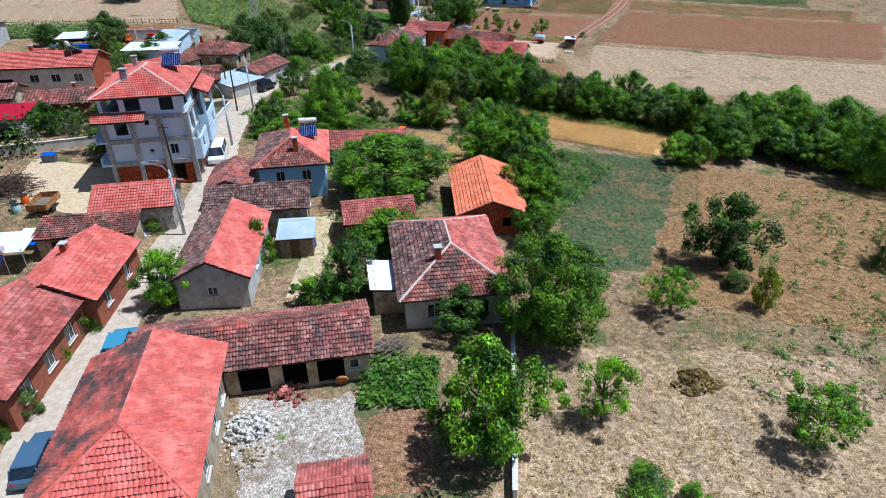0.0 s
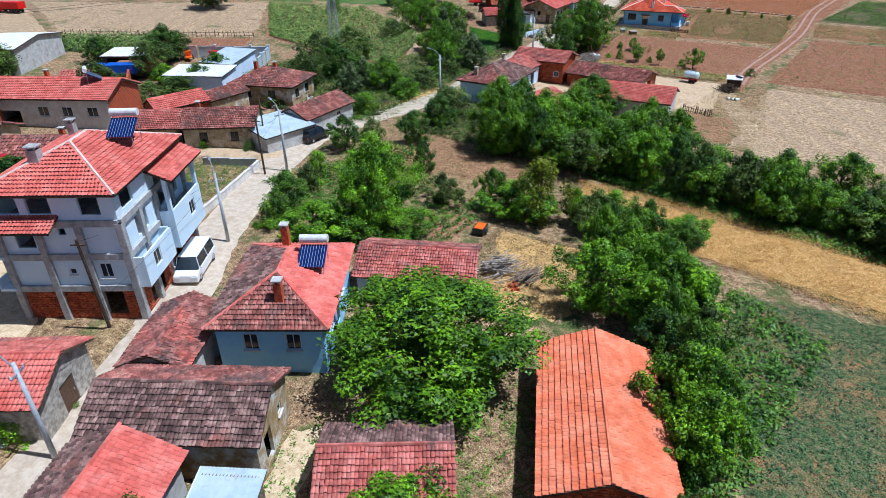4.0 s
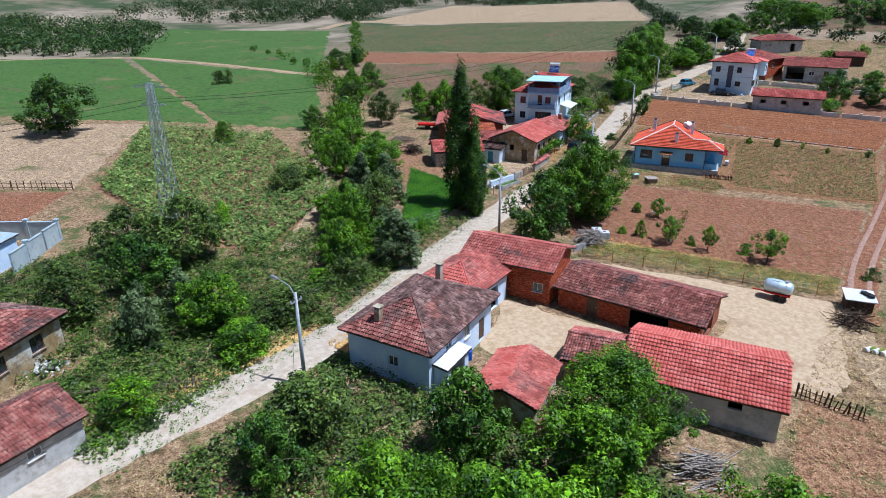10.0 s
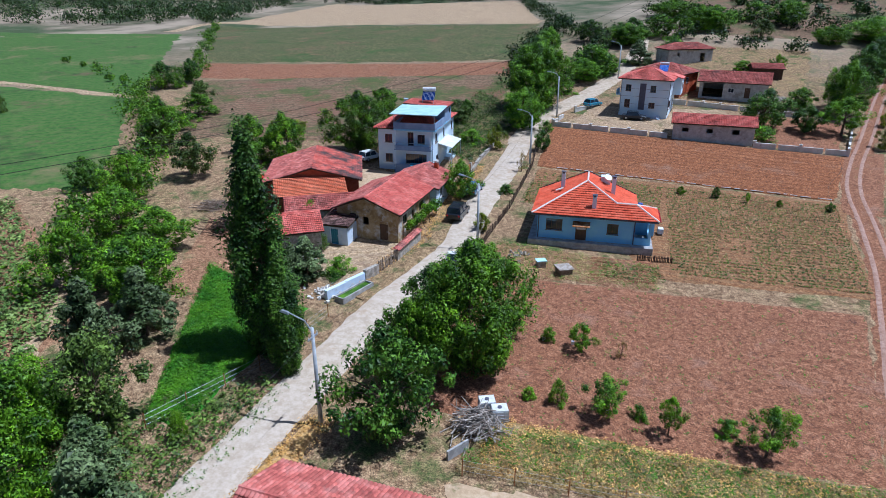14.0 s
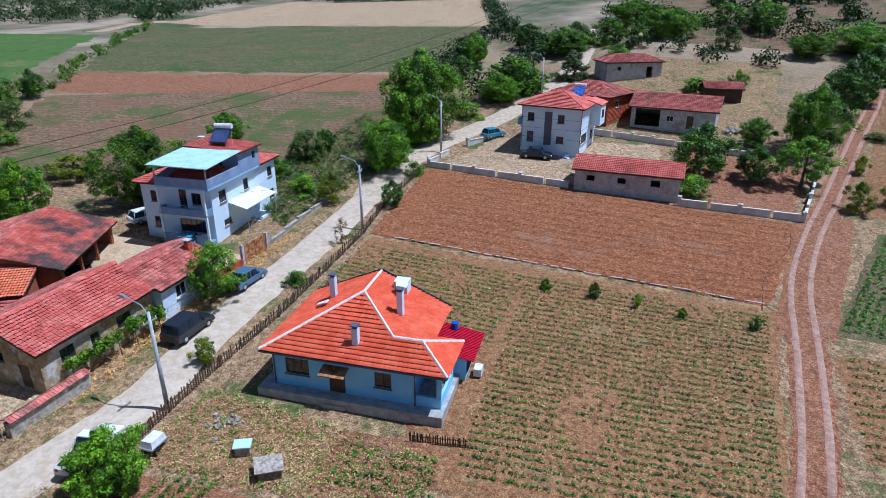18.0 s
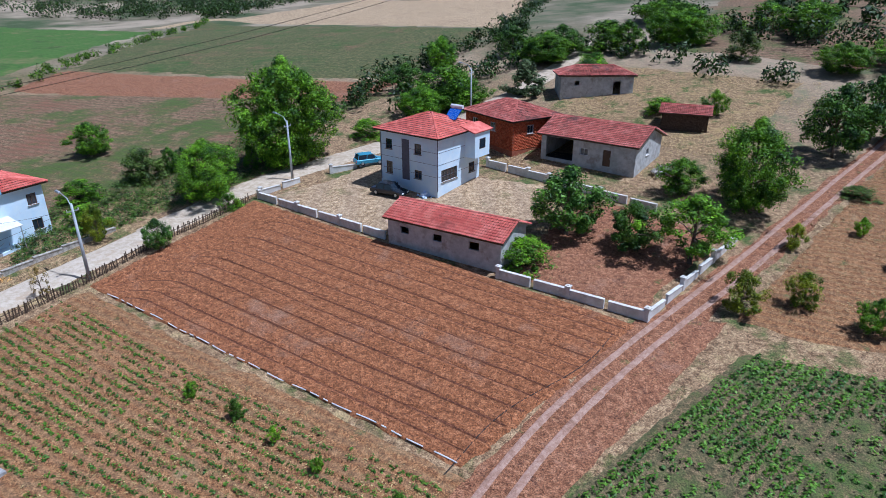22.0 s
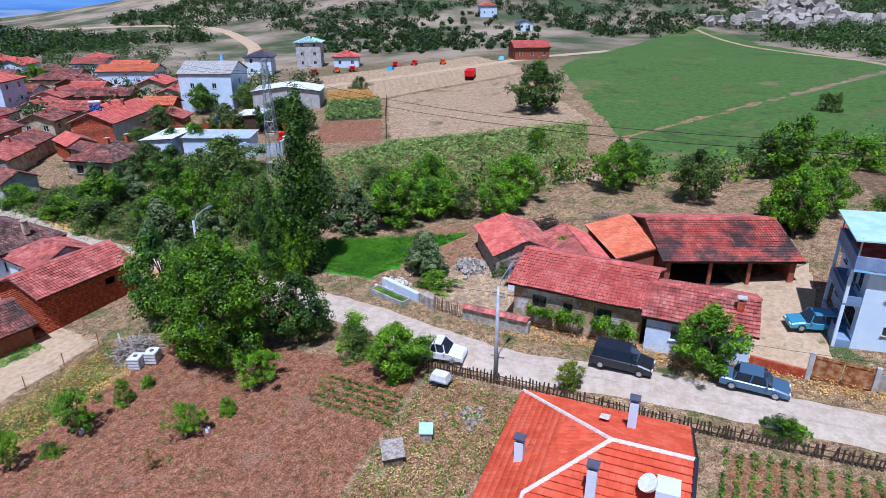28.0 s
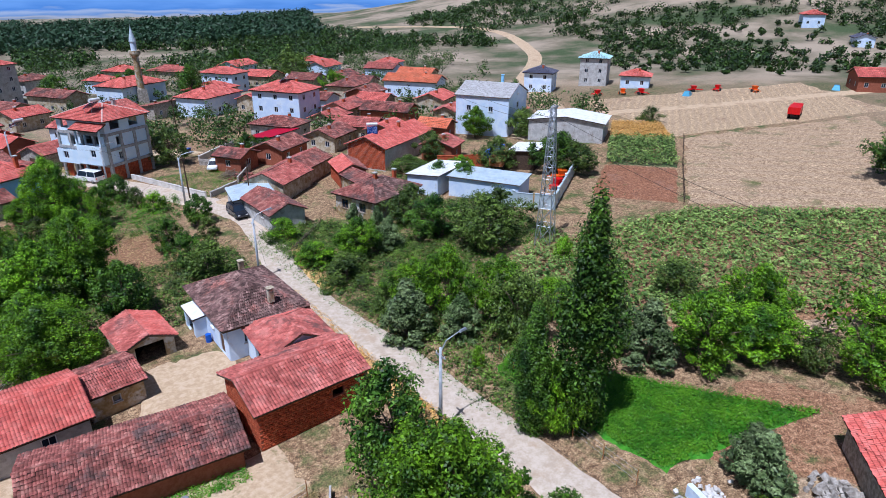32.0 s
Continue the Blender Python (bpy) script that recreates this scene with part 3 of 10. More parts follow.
# ---- roofs ----
def tile_field(corners, size, wild, rng, flat=False):
    """Overlapping tiles over one slope. corners: eave left, eave right, then on round the slope. Returns vertices and quads."""
    a, b, c = (np.array(p, dtype=float) for p in corners[:3])
    d = np.array(corners[-1], dtype=float)
    u = (b - a) / np.linalg.norm(b - a)
    up = d - a - np.dot(d - a, u) * u
    if np.linalg.norm(up) < 1e-6:
        up = c - a - np.dot(c - a, u) * u
    run = np.linalg.norm(up)
    v = up / run
    n = np.cross(u, v)
    if n[2] < 0:
        n = -n
    w, e = size
    flat_pts = [(float(np.dot(np.array(p) - a, u)), float(np.dot(np.array(p) - a, v))) for p in corners]
    run = max(q[1] for q in flat_pts)
    rows = max(1, round(run / e))
    e = run / rows
    org = []
    for i in range(rows):
        k = (i + 0.4) * e
        cross = []
        for (x0, y0), (x1, y1) in zip(flat_pts, flat_pts[1:] + flat_pts[:1]):
            if (y0 - k) * (y1 - k) < 0:
                cross.append(x0 + (x1 - x0) * (k - y0) / (y1 - y0))
        if len(cross) < 2:
            continue
        lo, hi = min(cross), max(cross)
        cnt = max(0, round((hi - lo) / w))
        if cnt:
            xs = lo + (np.arange(cnt) + 0.5) * (hi - lo) / cnt
            org.append(np.stack([xs, np.full(cnt, i * e)], 1))
    org = np.concatenate(org)
    m = len(org)
    arch = 0.012 if flat else 0.06 * w / 0.25
    px = np.array([-0.5, -0.22, 0.22, 0.5]) * w * 0.99
    pz = np.array([0.0, arch, arch, 0.0]) + 0.02
    jit = rng.normal(0, wild, (m, 3)) * np.array([0.5, 0.8, 0.4])
    sag = np.array([noise.noise(Vector((q[0] * 0.35 + a[0], q[1] * 0.4 + a[1], 0.3))) for q in org]) * wild * 5
    skew = rng.normal(0, wild * 0.6, m)
    verts = np.zeros((m, 8, 3))
    for row, (ve, ze) in enumerate(((-0.06, 0.1), (e * 1.02, 0.0))):
        for j in range(4):
            uu = org[:, 0] + jit[:, 0] + px[j] + skew * (row - 0.5)
            vv = org[:, 1] + jit[:, 1] + ve
            zz = pz[j] + ze + np.abs(jit[:, 2]) + sag
            verts[:, row * 4 + j] = a + uu[:, None] * u + vv[:, None] * v + zz[:, None] * n
    base = (np.arange(m) * 8)[:, None, None]
    q = np.array([[0, 1, 5, 4], [1, 2, 6, 5], [2, 3, 7, 6]])
    return verts.reshape(-1, 3), (base + q[None]).reshape(-1, 4)


def ridge_line(sh, a, b, r=0.11, step=0.38):
    a, b = Vector(a), Vector(b)
    n = max(1, int((b - a).length / step))
    for i in range(n):
        p, q = a.lerp(b, i / n), a.lerp(b, (i + 1.12) / n)
        sh.tube(p, q + Vector((0, 0, 0.015)), r, r * 0.86, 6, False)


LOOSE_TILES = ("red_barn", "orange_barn", "wall_shed", "blue_house", "open_barn", "roadside_barn")
TILES = dict(old=((0.21, 0.33), 0.022), new=((0.3, 0.38), 0.004), mid=((0.26, 0.37), 0.008), far=((0.45, 0.55), 0.02))


def roof(parent, L, W, h, kind, rise, over, mats, tile="mid", rng=None, ridge_mat=None, sheet=False, sag=0.0):
    """A roof over an L by W plan whose eaves stand at h. kind: gable, hip, half (one end hipped), shed. mats: tile materials, one a slope or one for all."""
    x, y = L / 2 + over, W / 2 + over
    mats = list(mats) * 4 if len(mats) == 1 else list(mats)
    drop = over * rise / max(0.5, W / 2) if kind != "shed" else over * rise / W
    z0 = h - drop * 0.6
    top = h + rise
    if kind == "shed":
        slopes = [[(-x, -y, z0), (x, -y, z0), (x, y, top), (-x, y, top)]]
        ridges = []
    else:
        cut = {"gable": (0, 0), "hip": (1, 1), "half": (1, 0), "half2": (0, 1)}[kind]
        run = min(W / 2 + over, x * 0.96)
        lx, rx = -x + run * cut[0], x - run * cut[1]
        slopes = [[(-x, -y, z0), (x, -y, z0), (rx, 0, top), (lx, 0, top)], [(x, y, z0), (-x, y, z0), (lx, 0, top), (rx, 0, top)]]
        ridges = [((lx, 0, top), (rx, 0, top))]
        if cut[1]:
            slopes.append([(x, -y, z0), (x, y, z0), (rx, 0, top), (rx, 0, top)])
            ridges += [((x, -y, z0), (rx, 0, top)), ((x, y, z0), (rx, 0, top))]
        if cut[0]:
            slopes.append([(-x, y, z0), (-x, -y, z0), (lx, 0, top), (lx, 0, top)])
            ridges += [((-x, -y, z0), (lx, 0, top)), ((-x, y, z0), (lx, 0, top))]
    cover(parent, slopes, ridges, mats, tile, rng, ridge_mat, sheet)
    return top


def cover(parent, slopes, ridges, mats, tile="mid", rng=None, ridge_mat=None, sheet=False):
    """Deck, tiles or sheet and ridge caps over the given slopes."""
    deep = Shape()
    size, wild = TILES[tile]
    for i, s in enumerate(slopes):
        pts = [Vector(p) for p in s]
        lower = [p - Vector((0, 0, 0.12)) for p in pts]
        deep.face(*pts)
        deep.face(*reversed(lower))
        for j in range(len(pts)):
            k = (j + 1) % len(pts)
            if (pts[j] - pts[k]).length > 1e-3:
                deep.face(lower[j], lower[k], pts[k], pts[j])
        if sheet:
            a, b, c, d = (np.array(p) for p in s)
            cols = max(2, int(np.linalg.norm(b - a) / 0.09))
            k = np.linspace(0, 1, cols + 1)[:, None]
            bump = 0.03 + 0.022 * np.cos(np.arange(cols + 1) * math.pi)[:, None] * np.array([[0, 0, 1]])
            lo, hi = a + (b - a) * k + bump, d + (c - d) * k + bump
            v = np.concatenate([lo, hi])
            q = np.arange(cols)[:, None]
            ob = part("roof_sheet", raw_mesh("roof_sheet", v, np.concatenate([q, q + 1, q + cols + 2, q + cols + 1], 1), mats[i]), mats[i], parent)
        else:
            v, f = tile_field(s, size, wild, rng, tile == "new")
            if i == 0 and parent.name.split(".")[0] in LOOSE_TILES:
                # the tiles nearest the eave lie one by one, all on one mesh
                each = v.reshape(-1, 8, 3)
                count = min(300, len(each))
                mid = each.mean(1)
                q = np.array([[0, 1, 5, 4], [1, 2, 6, 5], [2, 3, 7, 6], [8, 9, 1, 0], [9, 10, 2, 1], [10, 11, 3, 2]])
                one = each[0] - mid[0]
                down = np.array([0, 0, -0.03])
                mesh = raw_mesh("roof_tile", np.concatenate([one, one[:4] + down]), q, mats[i])
                for k in range(count):
                    part("roof_tile", mesh, mats[i], parent).location = mid[k]
                v, f = each[count:].reshape(-1, 3), f[: (len(each) - count) * 3]
                if not len(f):
                    continue
            ob = part("roof_tiles", raw_mesh("roof_tiles", v, f, mats[i]), mats[i], parent)
            ob["kind"] = "stuff"
    part("roof_deck", deep, "wood_dark", parent)
    if ridges and not sheet:
        sh = Shape()
        for a, b in ridges:
            ridge_line(sh, Vector(a) + Vector((0, 0, 0.05)), Vector(b) + Vector((0, 0, 0.05)), 0.12)
        part("ridge_cap", sh, ridge_mat or mats[0], parent)["kind"] = "stuff"


# ---- walls with openings ----
def wall_face(sh, p, q, z0, z1, holes, deep=0.22, gable=0.0):
    """One wall from p to q (outside on the right hand), with rectangular openings (centre along, sill, width, height) that go through it."""
    p, q = Vector((*p, 0)), Vector((*q, 0))
    L = (q - p).length
    u = (q - p) / L
    out = Vector((u.y, -u.x, 0))
    inn = -out * deep

    def at(s, z, k=0):
        return p + u * s + Vector((0, 0, z)) + inn * k

    us = sorted({0, L, *(max(0, min(L, c + k * w / 2)) for c, _, w, _ in holes for k in (-1, 1))})
    zs = sorted({z0, z1, *(max(z0, min(z1, z)) for _, b, _, hh in holes for z in (b, b + hh))})
    for i in range(len(us) - 1):
        for j in range(len(zs) - 1):
            mu, mz = (us[i] + us[i + 1]) / 2, (zs[j] + zs[j + 1]) / 2
            if any(abs(mu - c) < w / 2 and b < mz < b + hh for c, b, w, hh in holes):
                continue
            sh.face(at(us[i], zs[j]), at(us[i + 1], zs[j]), at(us[i + 1], zs[j + 1]), at(us[i], zs[j + 1]))
            sh.face(at(us[i], zs[j + 1], 1), at(us[i + 1], zs[j + 1], 1), at(us[i + 1], zs[j], 1), at(us[i], zs[j], 1))
    for c, b, w, hh in holes:
        a0, a1, b1 = c - w / 2, c + w / 2, b + hh
        sh.face(at(a0, b), at(a0, b1), at(a0, b1, 1), at(a0, b, 1))
        sh.face(at(a1, b1), at(a1, b), at(a1, b, 1), at(a1, b1, 1))
        sh.face(at(a0, b1), at(a1, b1), at(a1, b1, 1), at(a0, b1, 1))
        sh.face(at(a1, b), at(a0, b), at(a0, b, 1), at(a1, b, 1))
    sh.face(at(0, z1), at(L, z1), at(L, z1, 1), at(0, z1, 1))
    if gable:
        sh.face(at(0, z1), at(L, z1), at(L / 2, z1 + gable))
        sh.face(at(L, z1, 1), at(0, z1, 1), at(L / 2, z1 + gable, 1))


def window_meshes(w, h, frame):
    def build():
        s = Shape()
        t = 0.07
        for x in (-w / 2 + t / 2, w / 2 - t / 2):
            s.box((x, 0, h / 2), (t, 0.07, h))
        for z in (t / 2, h - t / 2):
            s.box((0, 0, z), (w - 2 * t, 0.07, t))
        if w > 0.7:
            for k in range(1, max(2, round(w / 0.6))):
                s.box((-w / 2 + k * w / max(2, round(w / 0.6)), 0, h / 2), (0.05, 0.06, h - 2 * t))
        g = Shape().box((0, 0.012, h / 2), (w - 0.1, 0.02, h - 0.1))
        sill = Shape().box((0, -0.14, -0.03), (w + 0.16, 0.16, 0.05))
        return s.mesh("window", frame), g.mesh("pane", "glass"), sill.mesh("sill", "wall_pale" if frame == "frame_white" else "wood")
    return shared(("window", round(w, 2), round(h, 2), frame), build)


def side_frame(L, W, side):
    """Start, end and outward turn of a side: 0 front (-y), 1 right (+x), 2 back (+y), 3 left (-x)."""
    c = [(-L / 2, -W / 2), (L / 2, -W / 2), (L / 2, W / 2), (-L / 2, W / 2)]
    return c[side], c[(side + 1) % 4], 90 * side


def openings(parent, L, W, wins, doors, frame="frame_white", door_mat="frame_brown", sills=True):
    for side, u, z, w, h in wins:
        p, q, turn = side_frame(L, W, side)
        d = (Vector(q) - Vector(p)).normalized()
        pos = Vector(p) + d * u
        fm, gm, sm = window_meshes(w, h, frame)
        win = part("window", fm, frame, parent)
        inward = Vector((-d.y, d.x)) * 0.1
        win.matrix_basis = pose(pos.x + inward.x, pos.y + inward.y, z, 0, 0, turn)
        part("pane", gm, "glass", win)
        if sills:
            part("sill", sm, "wall_pale", win)
    for side, u, z, w, h in doors:
        p, q, turn = side_frame(L, W, side)
        d = (Vector(q) - Vector(p)).normalized()
        pos = Vector(p) + d * u + Vector((-d.y, d.x)) * 0.1

        def build():
            s = Shape()
            n = max(3, round(w / 0.25))
            for i in range(n):
                s.box((-w / 2 + (i + 0.5) * w / n, 0, h / 2), (w / n - 0.012, 0.05, h))
            for zz in (h * 0.2, h * 0.8):
                s.box((0, -0.035, zz), (w * 0.94, 0.03, 0.1))
            return s.mesh("door", door_mat)
        dm = shared(("door", round(w, 2), round(h, 2), door_mat), build)
        door = part("door", dm, door_mat, parent)
        door.matrix_basis = pose(pos.x, pos.y, z, 0, 0, turn)
        part("door_handle", shared("handle", lambda: Shape().box((0, 0, 0), (0.04, 0.06, 0.14)).mesh("door_handle", "steel")), "steel", door).location = (w * 0.36, -0.05, 1.0)


def chimney(parent, x, y, z0, z1, mat="brick", w=0.5):
    s = Shape().span((x - w / 2, y - w / 2, z0), (x + w / 2, y + w / 2, z1))
    c = part("chimney", s, mat, parent)
    cap = Shape()
    for i in (-1, 1):
        for j in (-1, 1):
            cap.box((x + i * w * 0.36, y + j * w * 0.36, z1 + 0.1), (0.09, 0.09, 0.22))
    cap.box((x, y, z1 + 0.25), (w + 0.16, w + 0.16, 0.08))
    part("chimney_cap", cap, "plaster_grey" if mat == "brick" else mat, c)


HOUSES = []


def house(name, label, category, x, y, ang, L, W, h, roof_kind="gable", rise=1.6, over=0.4, wall="plaster_old", tiles=("tile_old",), tile="old", wins=(), doors=(), chimneys=(), holes=(), ridge=None, sheet=False, group="", dz=0.0, chim="brick", frame="frame_white", door_mat="frame_brown", brick_sides=(), plinth=None):
    """A building: walls with openings, a tiled roof, windows, doors and chimneys. holes are openings left dark and open."""
    HOUSES.append((x, y, 0.62 * max(L, W)))
    ob = thing(name, label, category, place(x, y, ang, dz), group)
    rng = np.random.default_rng(int(abs(x * 131 + y * 17)) + 5)
    for side in range(4):
        p, q, _ = side_frame(L, W, side)
        hs = [(u, z, w, hh) for s, u, z, w, hh in (*wins, *doors, *holes) if s == side]
        sh = Shape()
        gab = 0.0
        top = h
        if side in (1, 3) and (roof_kind == "gable" or (roof_kind == "half" and side == 1) or (roof_kind == "half2" and side == 3)):
            gab = rise * 0.97
        if roof_kind == "shed" and side == 2:
            top = h + rise * 0.92
        wall_face(sh, p, q, -1.2, top, hs, 0.22, gab)
        if roof_kind == "shed" and side in (1, 3):
            a, b = (p, q) if side == 1 else (q, p)
            sh.face((*a, h), (*b, h), (*b, h + rise * 0.92))
        part("wall", sh, wall, ob)
        if side in brick_sides:
            bricks(ob, p, q, 0.0, top, hs, gab)
    # floor in near-black: the shade inside the house is put into its colour
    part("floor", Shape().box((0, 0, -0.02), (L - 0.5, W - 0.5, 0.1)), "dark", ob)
    if plinth:
        part("plinth", Shape().box((0, 0, -0.35), (L + 0.12, W + 0.12, 1.3)), plinth, ob)
    openings(ob, L, W, wins, doors, frame, door_mat, tile != "far")
    top = roof(ob, L, W, h, roof_kind, rise, over, tiles, tile, rng, ridge, sheet)
    for cx, cy, *hh in chimneys:
        k = 1 - min(1, abs(cy) / (W / 2 + over))
        zc = h + rise * (k if roof_kind != "shed" else 0.5)
        chimney(ob, cx, cy, zc - 0.7, zc + (hh[0] if hh else 0.9), chim)
    return ob


def bricks(parent, p, q, z0, z1, holes, gable=0.0):
    """Courses of bricks laid on a wall, joined as one part."""
    p, q = Vector((*p, 0)), Vector((*q, 0))
    L = (q - p).length
    u = (q - p) / L
    out = Vector((u.y, -u.x, 0))
    bl, bh = 0.4, 0.2
    V, Fc = [], []
    for r in range(int((z1 + gable - z0) / bh)):
        z = z0 + r * bh
        lo, hi = (0, L) if z < z1 else (L / 2 * (z + bh - z1) / max(gable, 0.01), L - L / 2 * (z + bh - z1) / max(gable, 0.01))
        s = lo + (bl / 2 if r % 2 else 0)
        while s < hi - 0.1:
            e = min(s + bl - 0.02, hi)
            if not any(abs((s + e) / 2 - c) < w / 2 + 0.15 and b - 0.1 < z + bh / 2 < b + hh + 0.1 for c, b, w, hh in holes):
                n = len(V)
                for k in (0.0, 0.018):
                    for ss, zz in ((s, z), (e, z), (e, z + bh - 0.02), (s, z + bh - 0.02)):
                        V.append(p + u * ss + Vector((0, 0, zz)) + out * k)
                Fc += [(n + 4, n + 5, n + 6, n + 7), (n, n + 1, n + 5, n + 4), (n + 2, n + 3, n + 7, n + 6), (n + 1, n + 2, n + 6, n + 5), (n + 3, n, n + 4, n + 7)]
            s += bl
    if Fc:
        ob = part("brickwork", raw_mesh("brickwork", np.array([tuple(v) for v in V]), np.array(Fc), "brick"), "brick", parent)
        ob["kind"] = "stuff"

# ---- ground ----
def ground_sheet():
    def axis(lo, hi, step, far):
        near = list(np.arange(lo, hi + 0.1, step))
        out, s, v = [], step * 1.5, hi
        while v < far:
            v += s
            s *= 1.22
            out.append(v)
        back, s, v = [], step * 1.5, lo
        while v > -far:
            v -= s
            s *= 1.22
            back.append(v)
        return np.array(back[::-1] + near + out)
    xs, ys = axis(-240, 45, 3.0, 4600), axis(-60, 360, 3.0, 4600)
    v = np.array([(x, y, land(x, y) + 0.12 * noise.noise(Vector((x * 0.11, y * 0.11, 0)))) for y in ys for x in xs])
    n, m = len(xs), len(ys)
    i = (np.arange(m - 1)[:, None] * n + np.arange(n - 1)[None]).reshape(-1, 1)
    ob = new("ground", raw_mesh("ground", v, np.concatenate([i, i + 1, i + n + 1, i + n], 1), "ground", True))
    tagged(ob, "dry grassy village ground with bare soil and green weeds", "ground", kind="structure")


ground_sheet()


def base(x, y):
    return land(x, y) + 0.12 * noise.noise(Vector((x * 0.11, y * 0.11, 0)))


def patch(name, label, corners, mat, cell=1.5, off=0.09, wild=0.5, furrow=None, category="field"):
    """A field over four corners, lying on the ground. furrow: (spacing, height, 'u' or 'v': the way the rows run)."""
    a, b, c, d = (Vector(p) for p in corners)
    nu = max(2, int(max((b - a).length, (c - d).length) / cell))
    nv = max(2, int(max((d - a).length, (c - b).length) / cell))
    if furrow:
        if furrow[2] == "u":
            nv = int((d - a).length / furrow[0] * 6)
        else:
            nu = int((b - a).length / furrow[0] * 6)
    wild = max(wild, cell * 0.9) if cell >= 1.2 else wild
    us, vs = np.linspace(0, 1, nu + 1), np.linspace(0, 1, nv + 1)
    V = []
    width, depth = (b - a).length, (d - a).length
    for s in vs:
        for t in us:
            p = a.lerp(b, t).lerp(d.lerp(c, t), s)
            edge = min(t, 1 - t, s, 1 - s)
            k = noise.noise(Vector((p.x * 0.35, p.y * 0.35, 2.0))) * wild + noise.noise(Vector((p.x * 1.4, p.y * 1.4, 2.0))) * wild * 0.5
            if edge < 1e-6:
                mid = (a + b + c + d) / 4
                p = p + (p - mid).normalized() * k
            z = base(p.x, p.y) + off + (0.03 * noise.noise(Vector((p.x * 1.1, p.y * 1.1, 5))))
            if furrow:
                w = (s * depth if furrow[2] == "u" else t * width) / furrow[0]
                big = 0.6 + 0.8 * noise.noise(Vector((math.floor(w) * 3.1, (t if furrow[2] == "u" else s) * 3, 1.0)))
                z += furrow[1] * math.sin(w * 2 * math.pi) * big + 0.05 * noise.noise(Vector((p.x * 2.3, p.y * 2.3, 1)))
            if edge < 1e-6:
                z -= off + 0.05
            V.append((p.x, p.y, z))
    n = nu + 1
    i = (np.arange(nv)[:, None] * n + np.arange(nu)[None]).reshape(-1, 1)
    ob = new(name, raw_mesh(name, np.array(V), np.concatenate([i, i + 1, i + n + 1, i + n], 1), mat, True))
    return tagged(ob, label, category, kind="structure")


def strip(name, label, line, width, mat, off=0.13, category="road", edge=0.35):
    """A road along a line, a crowned ribbon with soft, uneven edges."""
    pts = [Vector(p) for p in line]
    fine = []
    for i in range(len(pts) - 1):
        p0, p1, p2, p3 = pts[max(0, i - 1)], pts[i], pts[i + 1], pts[min(len(pts) - 1, i + 2)]
        k = max(2, int((p2 - p1).length / 1.2))
        for j in range(k):
            t = j / k
            fine.append(0.5 * ((2 * p1) + (p2 - p0) * t + (2 * p0 - 5 * p1 + 4 * p2 - p3) * t * t + (3 * p1 - p0 - 3 * p2 + p3) * t ** 3))
    fine.append(pts[-1])
    V, cols = [], 7
    for i, p in enumerate(fine):
        d = (fine[min(i + 1, len(fine) - 1)] - fine[max(i - 1, 0)]).normalized()
        s = Vector((d.y, -d.x))
        wd = width(i / (len(fine) - 1)) if callable(width) else width
        for j in range(cols):
            k = (j / (cols - 1) - 0.5) * wd
            if j in (0, cols - 1):
                k += math.copysign(edge * (0.5 + noise.noise(Vector((p.x * 0.6, p.y * 0.6, j)))), k)
            q = p + s * k
            z = base(q.x, q.y) + (off if 0 < j < cols - 1 else -0.04) + (0.02 if j == 3 else 0)
            V.append((q.x, q.y, z))
    i = (np.arange(len(fine) - 1)[:, None] * cols + np.arange(cols - 1)[None]).reshape(-1, 1)
    ob = new(name, raw_mesh(name, np.array(V), np.concatenate([i, i + 1, i + cols + 1, i + cols], 1), mat, True))
    return tagged(ob, label, category, kind="structure")


